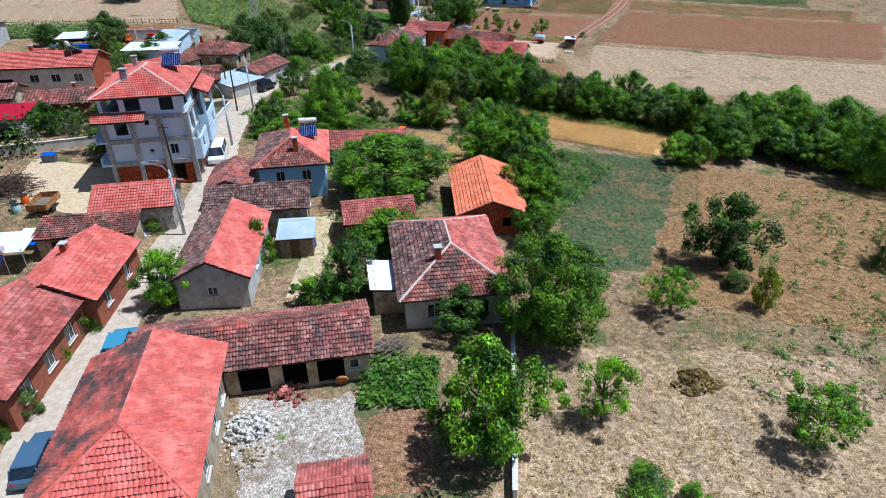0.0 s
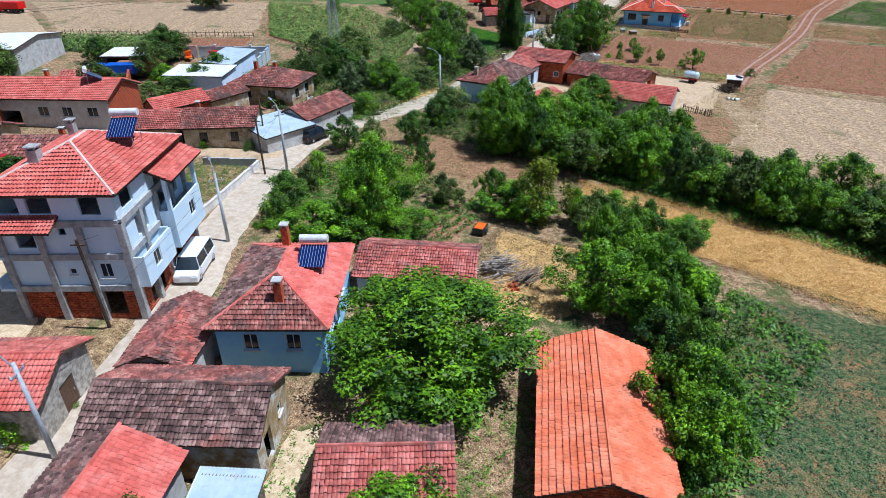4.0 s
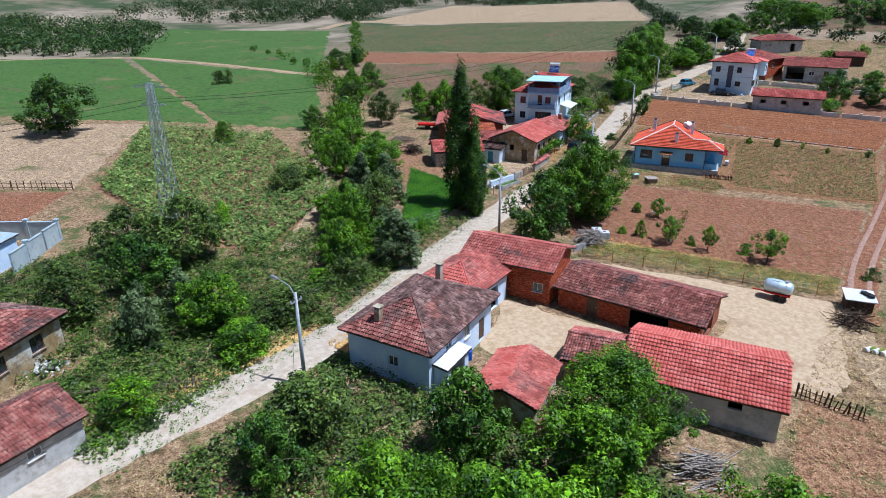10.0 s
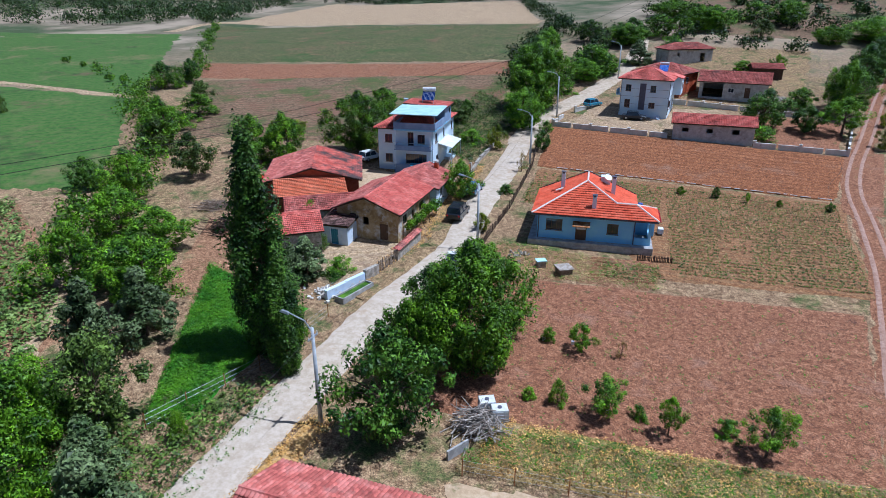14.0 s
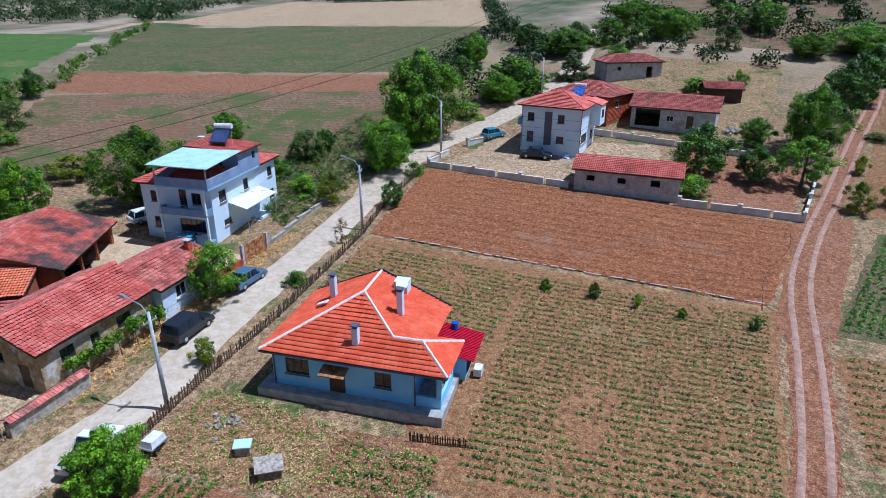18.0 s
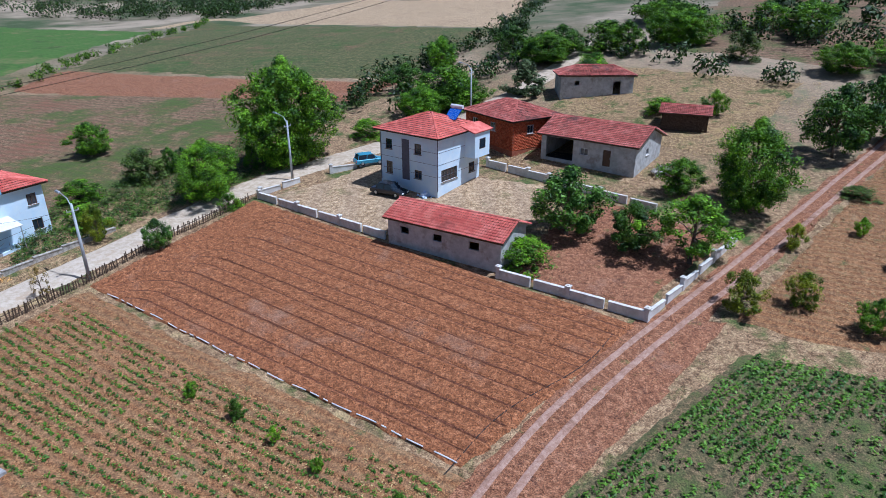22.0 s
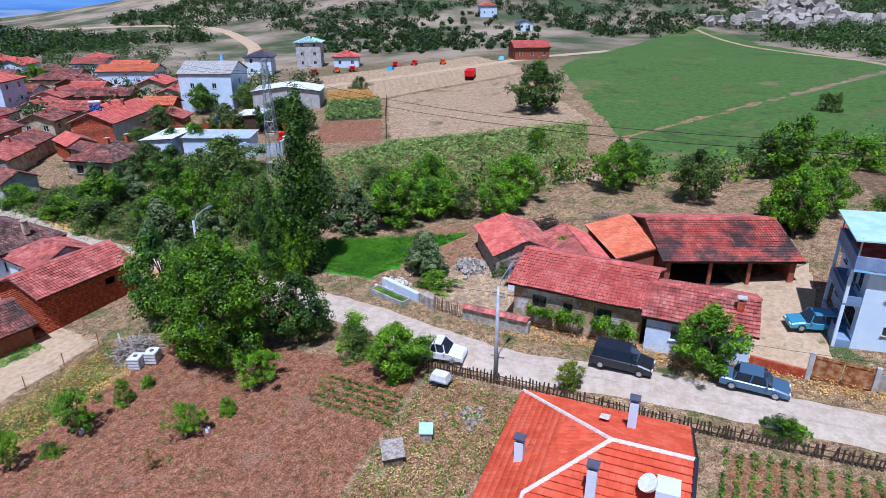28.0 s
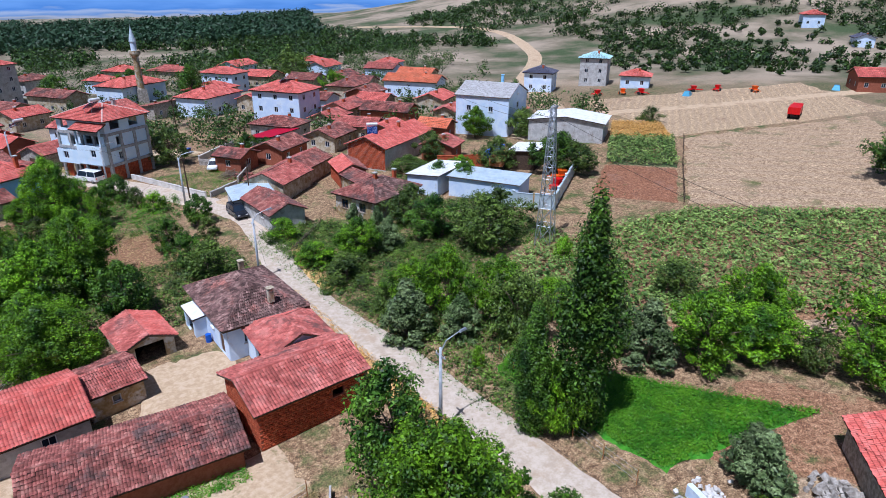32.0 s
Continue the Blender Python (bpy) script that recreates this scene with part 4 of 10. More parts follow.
def ploughed_field():
    """The freshly ploughed field: uneven furrows that hook southwards at the road end, with strips of darker soil in
    their bottoms.
    """
    a, b, c, d = (Vector(p) for p in ((-62.6, 208.5), (-22.2, 209), (-18.4, 228.2), (-65, 229.8)))
    rng = np.random.default_rng(41)
    lines = np.cumsum(1.1 + 1.0 * rng.random(20)) - 3.0

    def spot(t, q):
        return a.lerp(b, t).lerp(d.lerp(c, t), q)

    def bend(t):
        return max(0.0, 8.0 - t * 42) ** 2 / 9.0

    def height(p, w):
        k = np.abs(lines - w)
        i = int(k.argmin())
        sway = noise.noise(Vector((p.x * 0.25, i * 3.7, 0)))
        dip = -(0.13 + 0.05 * sway) * math.exp(-(k[i] / 0.17) ** 2) + 0.06 * math.exp(-((w - lines[i] - 0.36) / 0.15) ** 2)
        return base(p.x, p.y) + 0.16 + dip + 0.02 * math.sin(w * 20) + 0.05 * noise.noise(Vector((p.x * 2.6, p.y * 2.6, 1))) + 0.03 * noise.noise(Vector((p.x * 6, p.y * 6, 4)))

    nu, nv = 120, 190
    V = []
    for q in np.linspace(0, 1, nv + 1):
        for t in np.linspace(0, 1, nu + 1):
            p = spot(t, q)
            edge = min(t, 1 - t, q, 1 - q) < 1e-6
            if edge:
                p = p + (p - (a + c) / 2).normalized() * 0.5 * noise.noise(Vector((p.x * 0.7, p.y * 0.7, 2)))
            V.append((p.x, p.y, base(p.x, p.y) - 0.05 if edge else height(p, (1 - q) * 20.5 - bend(t))))
    i = (np.arange(nv)[:, None] * (nu + 1) + np.arange(nu)[None]).reshape(-1, 1)
    name = "field_ploughed"
    ob = new(name, raw_mesh(name, np.array(V), np.concatenate([i, i + 1, i + nu + 2, i + nu + 1], 1), "ploughed", True))
    tagged(ob, "freshly ploughed red-brown field with long furrows", "field", kind="structure")
    # strips of darker soil along the furrow lines, uneven in width
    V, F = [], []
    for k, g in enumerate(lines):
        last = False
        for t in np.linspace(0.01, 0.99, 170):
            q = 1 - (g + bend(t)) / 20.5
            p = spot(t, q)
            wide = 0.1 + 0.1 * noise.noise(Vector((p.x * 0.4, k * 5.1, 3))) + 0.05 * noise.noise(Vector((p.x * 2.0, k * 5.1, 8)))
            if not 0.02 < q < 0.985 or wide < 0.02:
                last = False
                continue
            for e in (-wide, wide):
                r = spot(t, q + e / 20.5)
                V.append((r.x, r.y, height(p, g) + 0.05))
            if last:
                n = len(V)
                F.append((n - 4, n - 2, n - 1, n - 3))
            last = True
    m = new("furrow_bottom", raw_mesh("furrow_bottom", np.array(V), np.array(F), "dark_soil", True))
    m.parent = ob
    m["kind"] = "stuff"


ploughed_field()
# fields by the first houses
patch("field_green_strip", "crop field, green at one end and bare brown soil at the other", [(-7.5, 50), (0.6, 52), (2.2, 84.5), (-13.5, 82.5)], "green_crop", 0.8, 0.08, wild=2.6)
patch("field_brown_meadow", "brown dry meadow with tall weeds", [(-0.6, 47), (40, 50), (40, 86), (1.6, 84)], "dry_brown", 1.5, 0.04, wild=1.2)
patch("field_dry", "dry straw-coloured orchard ground", [(-6, 18), (24, 30), (16, 46), (-6.5, 39)], "stubble_pale", 1.5, 0.06)
patch("field_gold", "golden field of ripe dry grass", [(-28, 87.5), (-0.4, 85.3), (3, 95), (-33, 96.5)], "straw", 1.2, 0.09)
patch("field_gold_east", "golden field edge of ripe dry grass", [(0, 85.5), (6, 84.5), (8, 93), (3, 95)], "straw", 1.2, 0.07)
patch("field_soil_west", "bare reddish-brown soil patch behind the trees", [(-56, 88), (-38, 91), (-36, 97), (-57, 101)], "brown_soil", 0.8, 0.1)
patch("field_straw_yard", "straw-strewn yard beside a barn", [(-29, 66), (-23, 71), (-25.5, 82), (-35, 81)], "straw", 0.8, 0.07, wild=2.6)
patch("garden_beds", "small vegetable plot of red-brown soil", [(-42, 72), (-37, 73), (-37, 82), (-42, 82)], "brown_soil", 0.8, 0.1)
patch("yard_gravel", "grey gravel yard with weeds", [(-24, 25), (-18.6, 17.5), (-11.5, 20), (-16, 28.5)], "gravel", 0.9, 0.1, wild=1.3, category="yard")
patch("plot_soil", "dug plot of brown garden soil", [(-12.3, 21), (-8, 22.5), (-10.6, 29), (-15, 27)], "brown_soil", 0.7, 0.13)
patch("plot_weeds", "patch of bright green weeds", [(-15.4, 27), (-10.9, 29), (-12.6, 33.5), (-17.2, 31.5)], "lush", 0.7, 0.11)
patch("yard_lane", "sandy lane between the houses", [(-27.5, 36), (-24.6, 37.2), (-31, 52), (-33.2, 50.6)], "sand", 0.8, 0.1, wild=1.3, category="yard")
patch("yard_west", "dusty light yard beside the unfinished building", [(-66, 40), (-52, 41), (-58, 52), (-74, 51)], "sand", 1.0, 0.1, wild=1.3, category="yard")
patch("garden_walled", "walled garden with dry grass and vegetables", [(-70, 64), (-60.5, 64), (-66.5, 78.5), (-76, 74)], "weeds", 1.0, 0.08, wild=1.3, category="yard")
# round the courtyard farm
patch("yard_farm", "pale trodden farm courtyard", [(-52.2, 123.4), (-46, 122.5), (-42.6, 133), (-55, 132.8)], "yard", 0.9, 0.14, wild=1.3, category="yard")
patch("yard_back", "pale dirt yard behind the barns", [(-52, 139.6), (-27, 139), (-25, 149.5), (-52.5, 145.4)], "yard", 1.0, 0.12, wild=1.3, category="yard")
patch("yard_east", "pale dirt yard with a water trailer", [(-36, 128), (-26, 132), (-25, 149), (-36, 147)], "yard", 1.0, 0.1, wild=1.3, category="yard")
patch("dung_heap_ground", "dark brown dung-covered ground", [(-29, 118), (-20, 120), (-22, 131), (-29, 131)], "brown_soil", 0.8, 0.12)
patch("field_verge", "strip of dry grass and weeds along a fence", [(-51.6, 146.2), (-27, 149.8), (-26.5, 155), (-51.2, 152.6)], "verge_gold", 1.0, 0.1)
patch("field_stubble_south", "pale harvested stubble field", [(-21, 118), (36, 124), (40, 157), (-20.5, 151)], "stubble_pale", 1.5, 0.08)
patch("field_rows_south", "dark ploughed field with thin green rows", [(-21.5, 153.5), (40, 159.5), (46, 196), (-17, 190)], "red_soil", 1.5, 0.1)
patch("field_orchard", "red-brown tilled orchard soil", [(-56, 150.6), (-26.5, 155), (-23.6, 179), (-61, 172.5)], "red_soil", 0.7, 0.1, furrow=None)
patch("house_garden", "dry weedy garden in front of the blue house", [(-60.5, 173), (-42, 175.5), (-42.5, 181), (-60, 181)], "brown_soil", 0.8, 0.13, wild=1.3, category="yard")
patch("garden_bed", "furrowed vegetable bed of red-brown soil", [(-49.2, 175.6), (-42.2, 177.0), (-43.0, 182.0), (-49.6, 180.8)], "red_soil", 0.5, 0.17, furrow=(0.8, 0.12, "u"), wild=0.4)
patch("field_beans", "field of bean rows on red-brown soil", [(-43, 178), (-22, 182), (-21.4, 208.8), (-59.5, 207.8)], "bean_soil", 1.0, 0.1)
patch("field_beans_upper", "upper edge of the bean field by the fence", [(-60.6, 193.4), (-44.5, 193), (-40, 208), (-62.4, 208.4)], "bean_soil", 1.0, 0.12)
patch("field_east_green", "patchy green crop field beside the track", [(-18, 206), (30, 208), (30, 238), (-11, 229)], "field_mixed", 1.0, 0.1)
patch("field_east_rows", "field of green crop rows", [(-18, 191), (40, 196.5), (42, 207), (-18, 204)], "bean_soil", 1.2, 0.1)
patch("orchard_north", "brown orchard ground with small fruit trees", [(-13, 232), (40, 236), (40, 300), (-1, 290)], "bean_soil", 2.0, 0.1)
patch("yard_house", "gravel yard of the white two-storey house", [(-64, 231.5), (-32, 230.5), (-36, 250), (-60, 246.5)], "stubble_pale", 1.0, 0.13, wild=1.3, category="yard")
patch("yard_trees", "bare red-brown garden under fruit trees", [(-31, 230), (-18.6, 230), (-16, 247), (-33, 249)], "red_soil", 0.9, 0.11, wild=1.3, category="yard")
patch("field_grass_north", "dry grassy slope behind the barns", [(-50, 268), (-20, 266), (-16, 300), (-48, 300)], "weeds", 2.0, 0.1)
# west of the road
patch("field_lush", "bright green grass meadow", [(-73, 141.6), (-70.4, 143), (-71.3, 159.6), (-86, 163.5)], "lush", 0.7, 0.14, wild=0.9)
patch("field_margin", "red-brown soil margin beside the track", [(-22.6, 205), (-17, 205), (-12, 233), (-19, 231)], "red_soil", 1.0, 0.06, wild=1.0)
patch("yard_mud", "brown muddy ground beside the meadow", [(-86, 157), (-72, 156), (-80, 168), (-95, 174)], "brown_soil", 0.8, 0.11, wild=1.3, category="yard")
patch("yard_old_house", "dry yard in front of the old house", [(-70.2, 163), (-68.4, 177), (-80, 174.5), (-80, 166)], "stubble", 0.9, 0.11, wild=1.3, category="yard")
patch("yard_barn", "pale yard beside the three-storey house", [(-71, 193), (-70.8, 199), (-92, 197), (-80, 187.5)], "yard", 0.9, 0.12, wild=1.3, category="yard")
patch("field_sunflower", "sunflower field on brown soil", [(-97, 124), (-81, 127), (-88, 150), (-121, 168)], "brown_soil", 1.5, 0.1)
patch("field_sunflower_west", "western part of the sunflower field", [(-118, 130), (-97, 126), (-118, 167), (-146, 158)], "brown_soil", 1.5, 0.08)
patch("field_stubble_west", "light brown harvested field with faint stripes", [(-119.5, 128.6), (-152.6, 105.2), (-196, 122), (-146, 160)], "stubble_pale", 2.0, 0.11)
patch("field_truck_lot", "dusty light brown vehicle lot", [(-152, 104), (-168, 62), (-228, 92), (-205, 124)], "stubble", 2.0, 0.09)
patch("field_corn", "small field of dark green maize", [(-143, 94.5), (-151, 105), (-134, 117.5), (-127, 107)], "green_crop", 1.0, 0.12)
patch("field_wheat", "small golden wheat plot", [(-154, 86), (-160, 95), (-151, 104.5), (-143.5, 94)], "straw", 1.0, 0.12)
patch("field_red_plot", "reddish bare soil plot behind a fence", [(-127, 107), (-134, 117.5), (-119, 128), (-112, 117)], "red_soil", 1.0, 0.12)
patch("field_far_west", "wide green field below the rocky hill", [(-135, 166.5), (-212, 127), (-408, 130), (-235, 215)], "far_green", 4.0, 0.1)
patch("field_far_north", "green far field beside a hedge", [(-154, 221), (-235, 215.5), (-345, 312), (-247, 335)], "far_green", 4.0, 0.12)
patch("field_far_middle", "grey-green field with faint stripes", [(-113.7, 173.5), (-135, 167), (-234, 215), (-154, 220.5)], "far_green", 3.0, 0.11)
patch("field_hedge_side", "rough brown ground beside a hedge", [(-93, 168), (-112.5, 173.5), (-152, 220), (-124, 197)], "weeds", 3.0, 0.1)
patch("field_slope_low", "brown field with green rows on the slope", [(-124, 199), (-79, 214), (-80, 279), (-157, 242)], "slope_soil", 3.0, 0.12)
patch("field_slope_red", "band of red ploughed soil on the slope", [(-158, 243), (-80, 268), (-84, 284), (-174, 263)], "red_soil", 3.0, 0.14)
patch("field_slope_high", "green-brown field high on the slope", [(-175, 264), (-84, 285), (-94, 341), (-260, 369)], "olive_field", 4.0, 0.14)
patch("field_far_gold", "pale golden field on the hill", [(-259, 380), (-95, 346), (-130, 440), (-257, 474)], "stubble", 5.0, 0.16)
patch("field_hill_east", "reddish hillside with scattered trees", [(-40, 312), (60, 305), (90, 430), (-60, 450)], "slope_soil", 5.0, 0.16)

# roads and tracks
strip("road", "pale concrete village road", [(-29, 10), (-33, 17.8), (-37.3, 26.6), (-39.6, 32.6), (-43.6, 44.4), (-47.6, 52.0), (-51.3, 58), (-55.6, 64), (-61, 73.8), (-65, 82), (-67.6, 91), (-66.6, 101), (-64.6, 111), (-64.0, 122), (-65.0, 133), (-65.4, 147), (-65.2, 163), (-63.8, 176.5), (-65.3, 188), (-66.4, 205), (-68.2, 222)], lambda t: 4.6 - 0.7 * lift((t - 0.35) * 5), "road")
strip("road_upper", "dusty road climbing the hill", [(-67.8, 218), (-68.2, 222), (-68.2, 237), (-62.6, 256), (-58, 278), (-57.5, 300), (-62, 330)], 4.4, "road_dirt", 0.15)
strip("road_verge", "dry weedy verge between road and houses", [(-33.5, 14), (-37.0, 20), (-40.9, 28.8), (-43.3, 35.2), (-46.4, 42.6), (-50.4, 51)], 2.0, "weeds", 0.16, edge=0.6)
strip("road_west", "pale lane leading into the old village", [(-66, 83), (-72, 79.8), (-82, 76.2), (-92, 62), (-100, 50), (-104, 30)], 3.6, "yard")
strip("road_lot", "pale dirt road past the vehicle lot", [(-128, 82), (-150, 75), (-185, 92), (-228, 112), (-262, 128)], 5.0, "yard")
strip("road_valley", "light road winding down to the plain", [(-150, 75), (-190, 20), (-250, -40), (-300, -140), (-280, -260)], 6.0, "yard", 0.2)
strip("track_rut", "wheel rut of a reddish dirt track", [(-25.6, 150), (-25.3, 160), (-22.9, 177), (-21.2, 190), (-20.6, 201), (-20.2, 214), (-18.2, 225.4), (-14.8, 239), (-9.2, 262), (-5, 278), (0, 300)], 0.6, "track", 0.12, edge=0.22)
strip("track_rut", "wheel rut of a reddish dirt track", [(-24, 150), (-23.7, 160), (-21.3, 177), (-19.6, 190), (-19.0, 201), (-18.6, 214), (-16.6, 225.8), (-13.2, 239), (-7.6, 262), (-3.4, 278), (1.5, 300)], 0.6, "track", 0.12, edge=0.22)
strip("track_bed", "reddish earth between and beside the wheel ruts", [(-24.8, 146), (-24.5, 160), (-22.1, 177), (-20.4, 190), (-19.8, 201), (-19.4, 214), (-17.4, 225.6), (-14, 239), (-8.4, 262), (-4.2, 278), (1, 300)], 2.8, "red_soil", 0.09, edge=0.8)
strip("track_entry", "pale dirt entry track to the stubble field", [(-26, 144), (-22, 135), (-17, 122), (-14, 104)], 3.0, "stubble", 0.1, edge=0.9)
strip("road_verge", "dry golden grass verge of the road", [(-71, 84), (-70.6, 93), (-69.6, 102), (-67.2, 112), (-66.6, 120)], 1.6, "straw", 0.12, edge=0.5)
strip("road_verge", "dry golden grass verge of the road", [(-62.3, 117), (-62.0, 122), (-62.2, 134), (-62.4, 146)], 1.3, "straw", 0.12, edge=0.5)
strip("road_verge", "dry golden grass verge of the road", [(-68.6, 163), (-66.8, 176), (-68.6, 189), (-69.6, 205), (-71, 219)], 2.2, "weeds", 0.1, edge=0.7)
strip("track_field", "dry path between the far fields", [(-408, 126), (-300, 172), (-235, 215.3), (-154, 221)], 2.0, "stubble", 0.2, edge=0.8)
strip("track_field", "dry earth path beside the sunflowers", [(-80, 129), (-91, 149), (-106, 163), (-113, 172)], 1.6, "stubble", 0.16, edge=0.6)
strip("track_field", "sandy path below the golden field", [(-262, 340), (-262, 378), (-180, 362), (-95, 345)], 7.0, "stubble", 0.2)

# ---- trees ----
def leaf_cloud(rng, centres, radii, per, leaf, up=0.35, squash=1.0):
    """Small leaf blades round clump centres. Returns vertices and triangles."""
    c = np.repeat(centres, per, 0)
    r = np.repeat(radii, per)[:, None]
    d = rng.normal(size=c.shape)
    d /= np.linalg.norm(d, axis=1, keepdims=True)
    p = c + d * r * rng.random((len(c), 1)) ** 0.28
    n = d + rng.normal(0, 0.42, c.shape) + np.array([0, 0, up])
    n /= np.linalg.norm(n, axis=1, keepdims=True)
    t = np.cross(n, rng.normal(size=c.shape))
    t /= np.linalg.norm(t, axis=1, keepdims=True)
    s = np.cross(n, t)
    k = leaf * (0.6 + 0.8 * rng.random((len(c), 1)))
    v = np.stack([p - t * k * 0.6, p + s * k * 0.62 - n * k * 0.1, p + t * k * 0.65], 1)
    v = p[:, None] + (v - p[:, None]) * np.array([1, 1, squash])
    return v.reshape(-1, 3), np.arange(len(c) * 3).reshape(-1, 3)


# kind: crown base, crown top, roundness, clumps, clump radius, leaves a clump, leaf size, trunk width, material, category words
TREES = dict(
    round=(0.14, 1.0, 0.8, 120, 0.1, 80, 0.036, 0.05, "leaf_round"),
    big=(0.08, 1.0, 0.8, 300, 0.085, 90, 0.024, 0.05, "leaf_round"),
    ball=(0.03, 1.0, 0.8, 420, 0.085, 90, 0.024, 0.05, "leaf_round"),
    dark=(0.12, 1.0, 0.8, 90, 0.11, 70, 0.042, 0.045, "leaf_dark"),
    olive=(0.12, 1.0, 0.85, 80, 0.12, 60, 0.045, 0.045, "leaf_olive"),
    lime=(0.12, 1.0, 0.85, 70, 0.12, 70, 0.042, 0.045, "leaf_lime"),
    open=(0.26, 1.0, 0.9, 70, 0.1, 80, 0.034, 0.05, "leaf_round"),
    fig=(0.05, 1.0, 0.8, 110, 0.11, 80, 0.036, 0.05, "leaf_round"),
    bush=(0.0, 1.0, 1.0, 60, 0.14, 62, 0.05, 0.05, "leaf_olive"),
    bush_green=(0.0, 1.0, 1.0, 60, 0.14, 62, 0.05, 0.05, "leaf_round"),
    dry=(0.15, 1.0, 0.9, 22, 0.13, 24, 0.06, 0.05, "leaf_dry"),
    conifer=(0.04, 1.0, 0.55, 85, 0.1, 60, 0.05, 0.045, "leaf_conifer"),
    poplar=(0.03, 1.0, 0.35, 210, 0.14, 90, 0.055, 0.1, "leaf_dark"),
)


def tree_meshes(kind, seed):
    lo, hi, full, clumps, cr, per, leaf, tw, mat = TREES[kind]
    rng = np.random.default_rng(seed)
    pts = []
    lobes = rng.normal(0, 0.5, (5, 3))
    while len(pts) < clumps:
        a, z = rng.random() * 2 * math.pi, rng.random()
        if kind == "poplar":
            prof = 0.5 * min(1.0, (z + 0.2) * 2.6) * min(1.0, (1.05 - z) * 2.4) * (0.86 + 0.14 * math.sin(z * 17 + 2 * a))
        elif kind == "conifer":
            prof = 0.5 * (1 - z) ** 0.7 * min(1, z * 6 + 0.35)
        elif lo == 0:
            prof = 0.5 * math.sqrt(max(0, 1 - (z * 0.95) ** 2))
        else:
            q = 2 * z - 0.85
            prof = 0.5 * math.sqrt(max(0, 1 - min(1, abs(q)) ** 2.2)) * (1.0 if q > 0 else 0.92)
        k = 1 + 0.28 * math.sin(2 * a + lobes[0][0] * 6) * lobes[1][0] + 0.3 * math.sin(3 * a + z * 5 + lobes[2][0] * 6) * (0.5 + abs(lobes[3][0])) * 0.6
        r = max(0.0, prof * k - cr * 0.5) * rng.random() ** 0.33
        if rng.random() < 0.12 and kind in ("open", "round", "olive"):
            r *= 1.22
        pts.append((r * math.cos(a), r * math.sin(a), lo + (hi - lo - cr * 0.5) * z + 0.02))
    pts = np.array(pts)
    rad = cr * (0.5 + 0.7 * rng.random(len(pts)))
    v, f = leaf_cloud(rng, pts, rad, round(per * 1.6), leaf * 0.76, 0.5, 0.3 if kind == "poplar" else 1.0)
    v[:, 2] = np.maximum(v[:, 2], 0.005)
    crown = raw_mesh("crown", v, f, mat)
    s = Shape()
    lean = Vector((rng.normal(0, 0.02), rng.normal(0, 0.02), 0))
    fork = Vector((lean.x, lean.y, max(0.1, lo + 0.12)))
    s.tube((0, 0, -0.08), fork, tw * 0.62, tw * 0.4, 7)
    top = Vector((lean.x * 2, lean.y * 2, hi * 0.8))
    s.tube(fork, top, tw * 0.4, tw * 0.1, 6)
    for i in rng.choice(len(pts), min(14, len(pts)), False):
        e = Vector(pts[i])
        b = fork.lerp(top, min(0.8, max(0.0, (e.z - fork.z) * 0.7)))
        mid = b.lerp(e, 0.5) + Vector((0, 0, 0.04))
        s.tube(b, mid, tw * 0.22, tw * 0.13, 5, False)
        s.tube(mid, e, tw * 0.13, tw * 0.05, 5, False)
    return crown, s.mesh("trunk", "bark")


WORDS = dict(
    ball=("large round tree with a very dense dark green crown", "tree"),
    big=("large spreading green tree with a dense crown", "tree"),
    round=("leafy green fruit tree with a full uneven crown", "tree"), dark=("tree with a dense dark green crown", "tree"), olive=("tree with a loose grey-green crown", "tree"),
    lime=("fruit tree with yellow-green leaves", "tree"), open=("fruit tree with an open spreading crown", "tree"), fig=("broad-leaved fig tree beside a roof", "tree"),
    bush=("grey-green bush growing low on dry ground", "bush"), bush_green=("leafy fresh green bush on dry ground", "bush"), dry=("half-dry brown shrub beside the fence", "shrub"),
    conifer=("cone-shaped tree with silvery green leaves", "tree"), poplar=("tall slender dark green poplar", "poplar"))
COUNT = [0]


def tree(kind, x, y, h, w, label=""):
    COUNT[0] += 1
    n = COUNT[0]
    if kind == "bush" and n % 3:
        kind = "bush_green"
    if kind == "round" and w > 8.2:
        kind = "big"
    words, cat = WORDS[kind]
    if cat == "tree" and h < 3.2:
        words = words.replace("tree", "young tree")
    crown, trunk = shared((kind, n % 4), lambda: tree_meshes(kind, n % 4 + 11))
    ob = thing("bush" if cat in ("bush", "shrub") else "poplar" if cat == "poplar" else "tree", label or words, cat,
               pose(x, y, land(x, y) - 0.05, 0, 0, n * 67 % 360) @ Matrix.Diagonal((w, w * (0.92 + 0.04 * (n % 5)), h, 1)), "trees" if cat == "tree" else cat + "s")
    part("trunk", trunk, "bark", ob)
    part("crown", crown, "leaf_round", ob)
    return ob



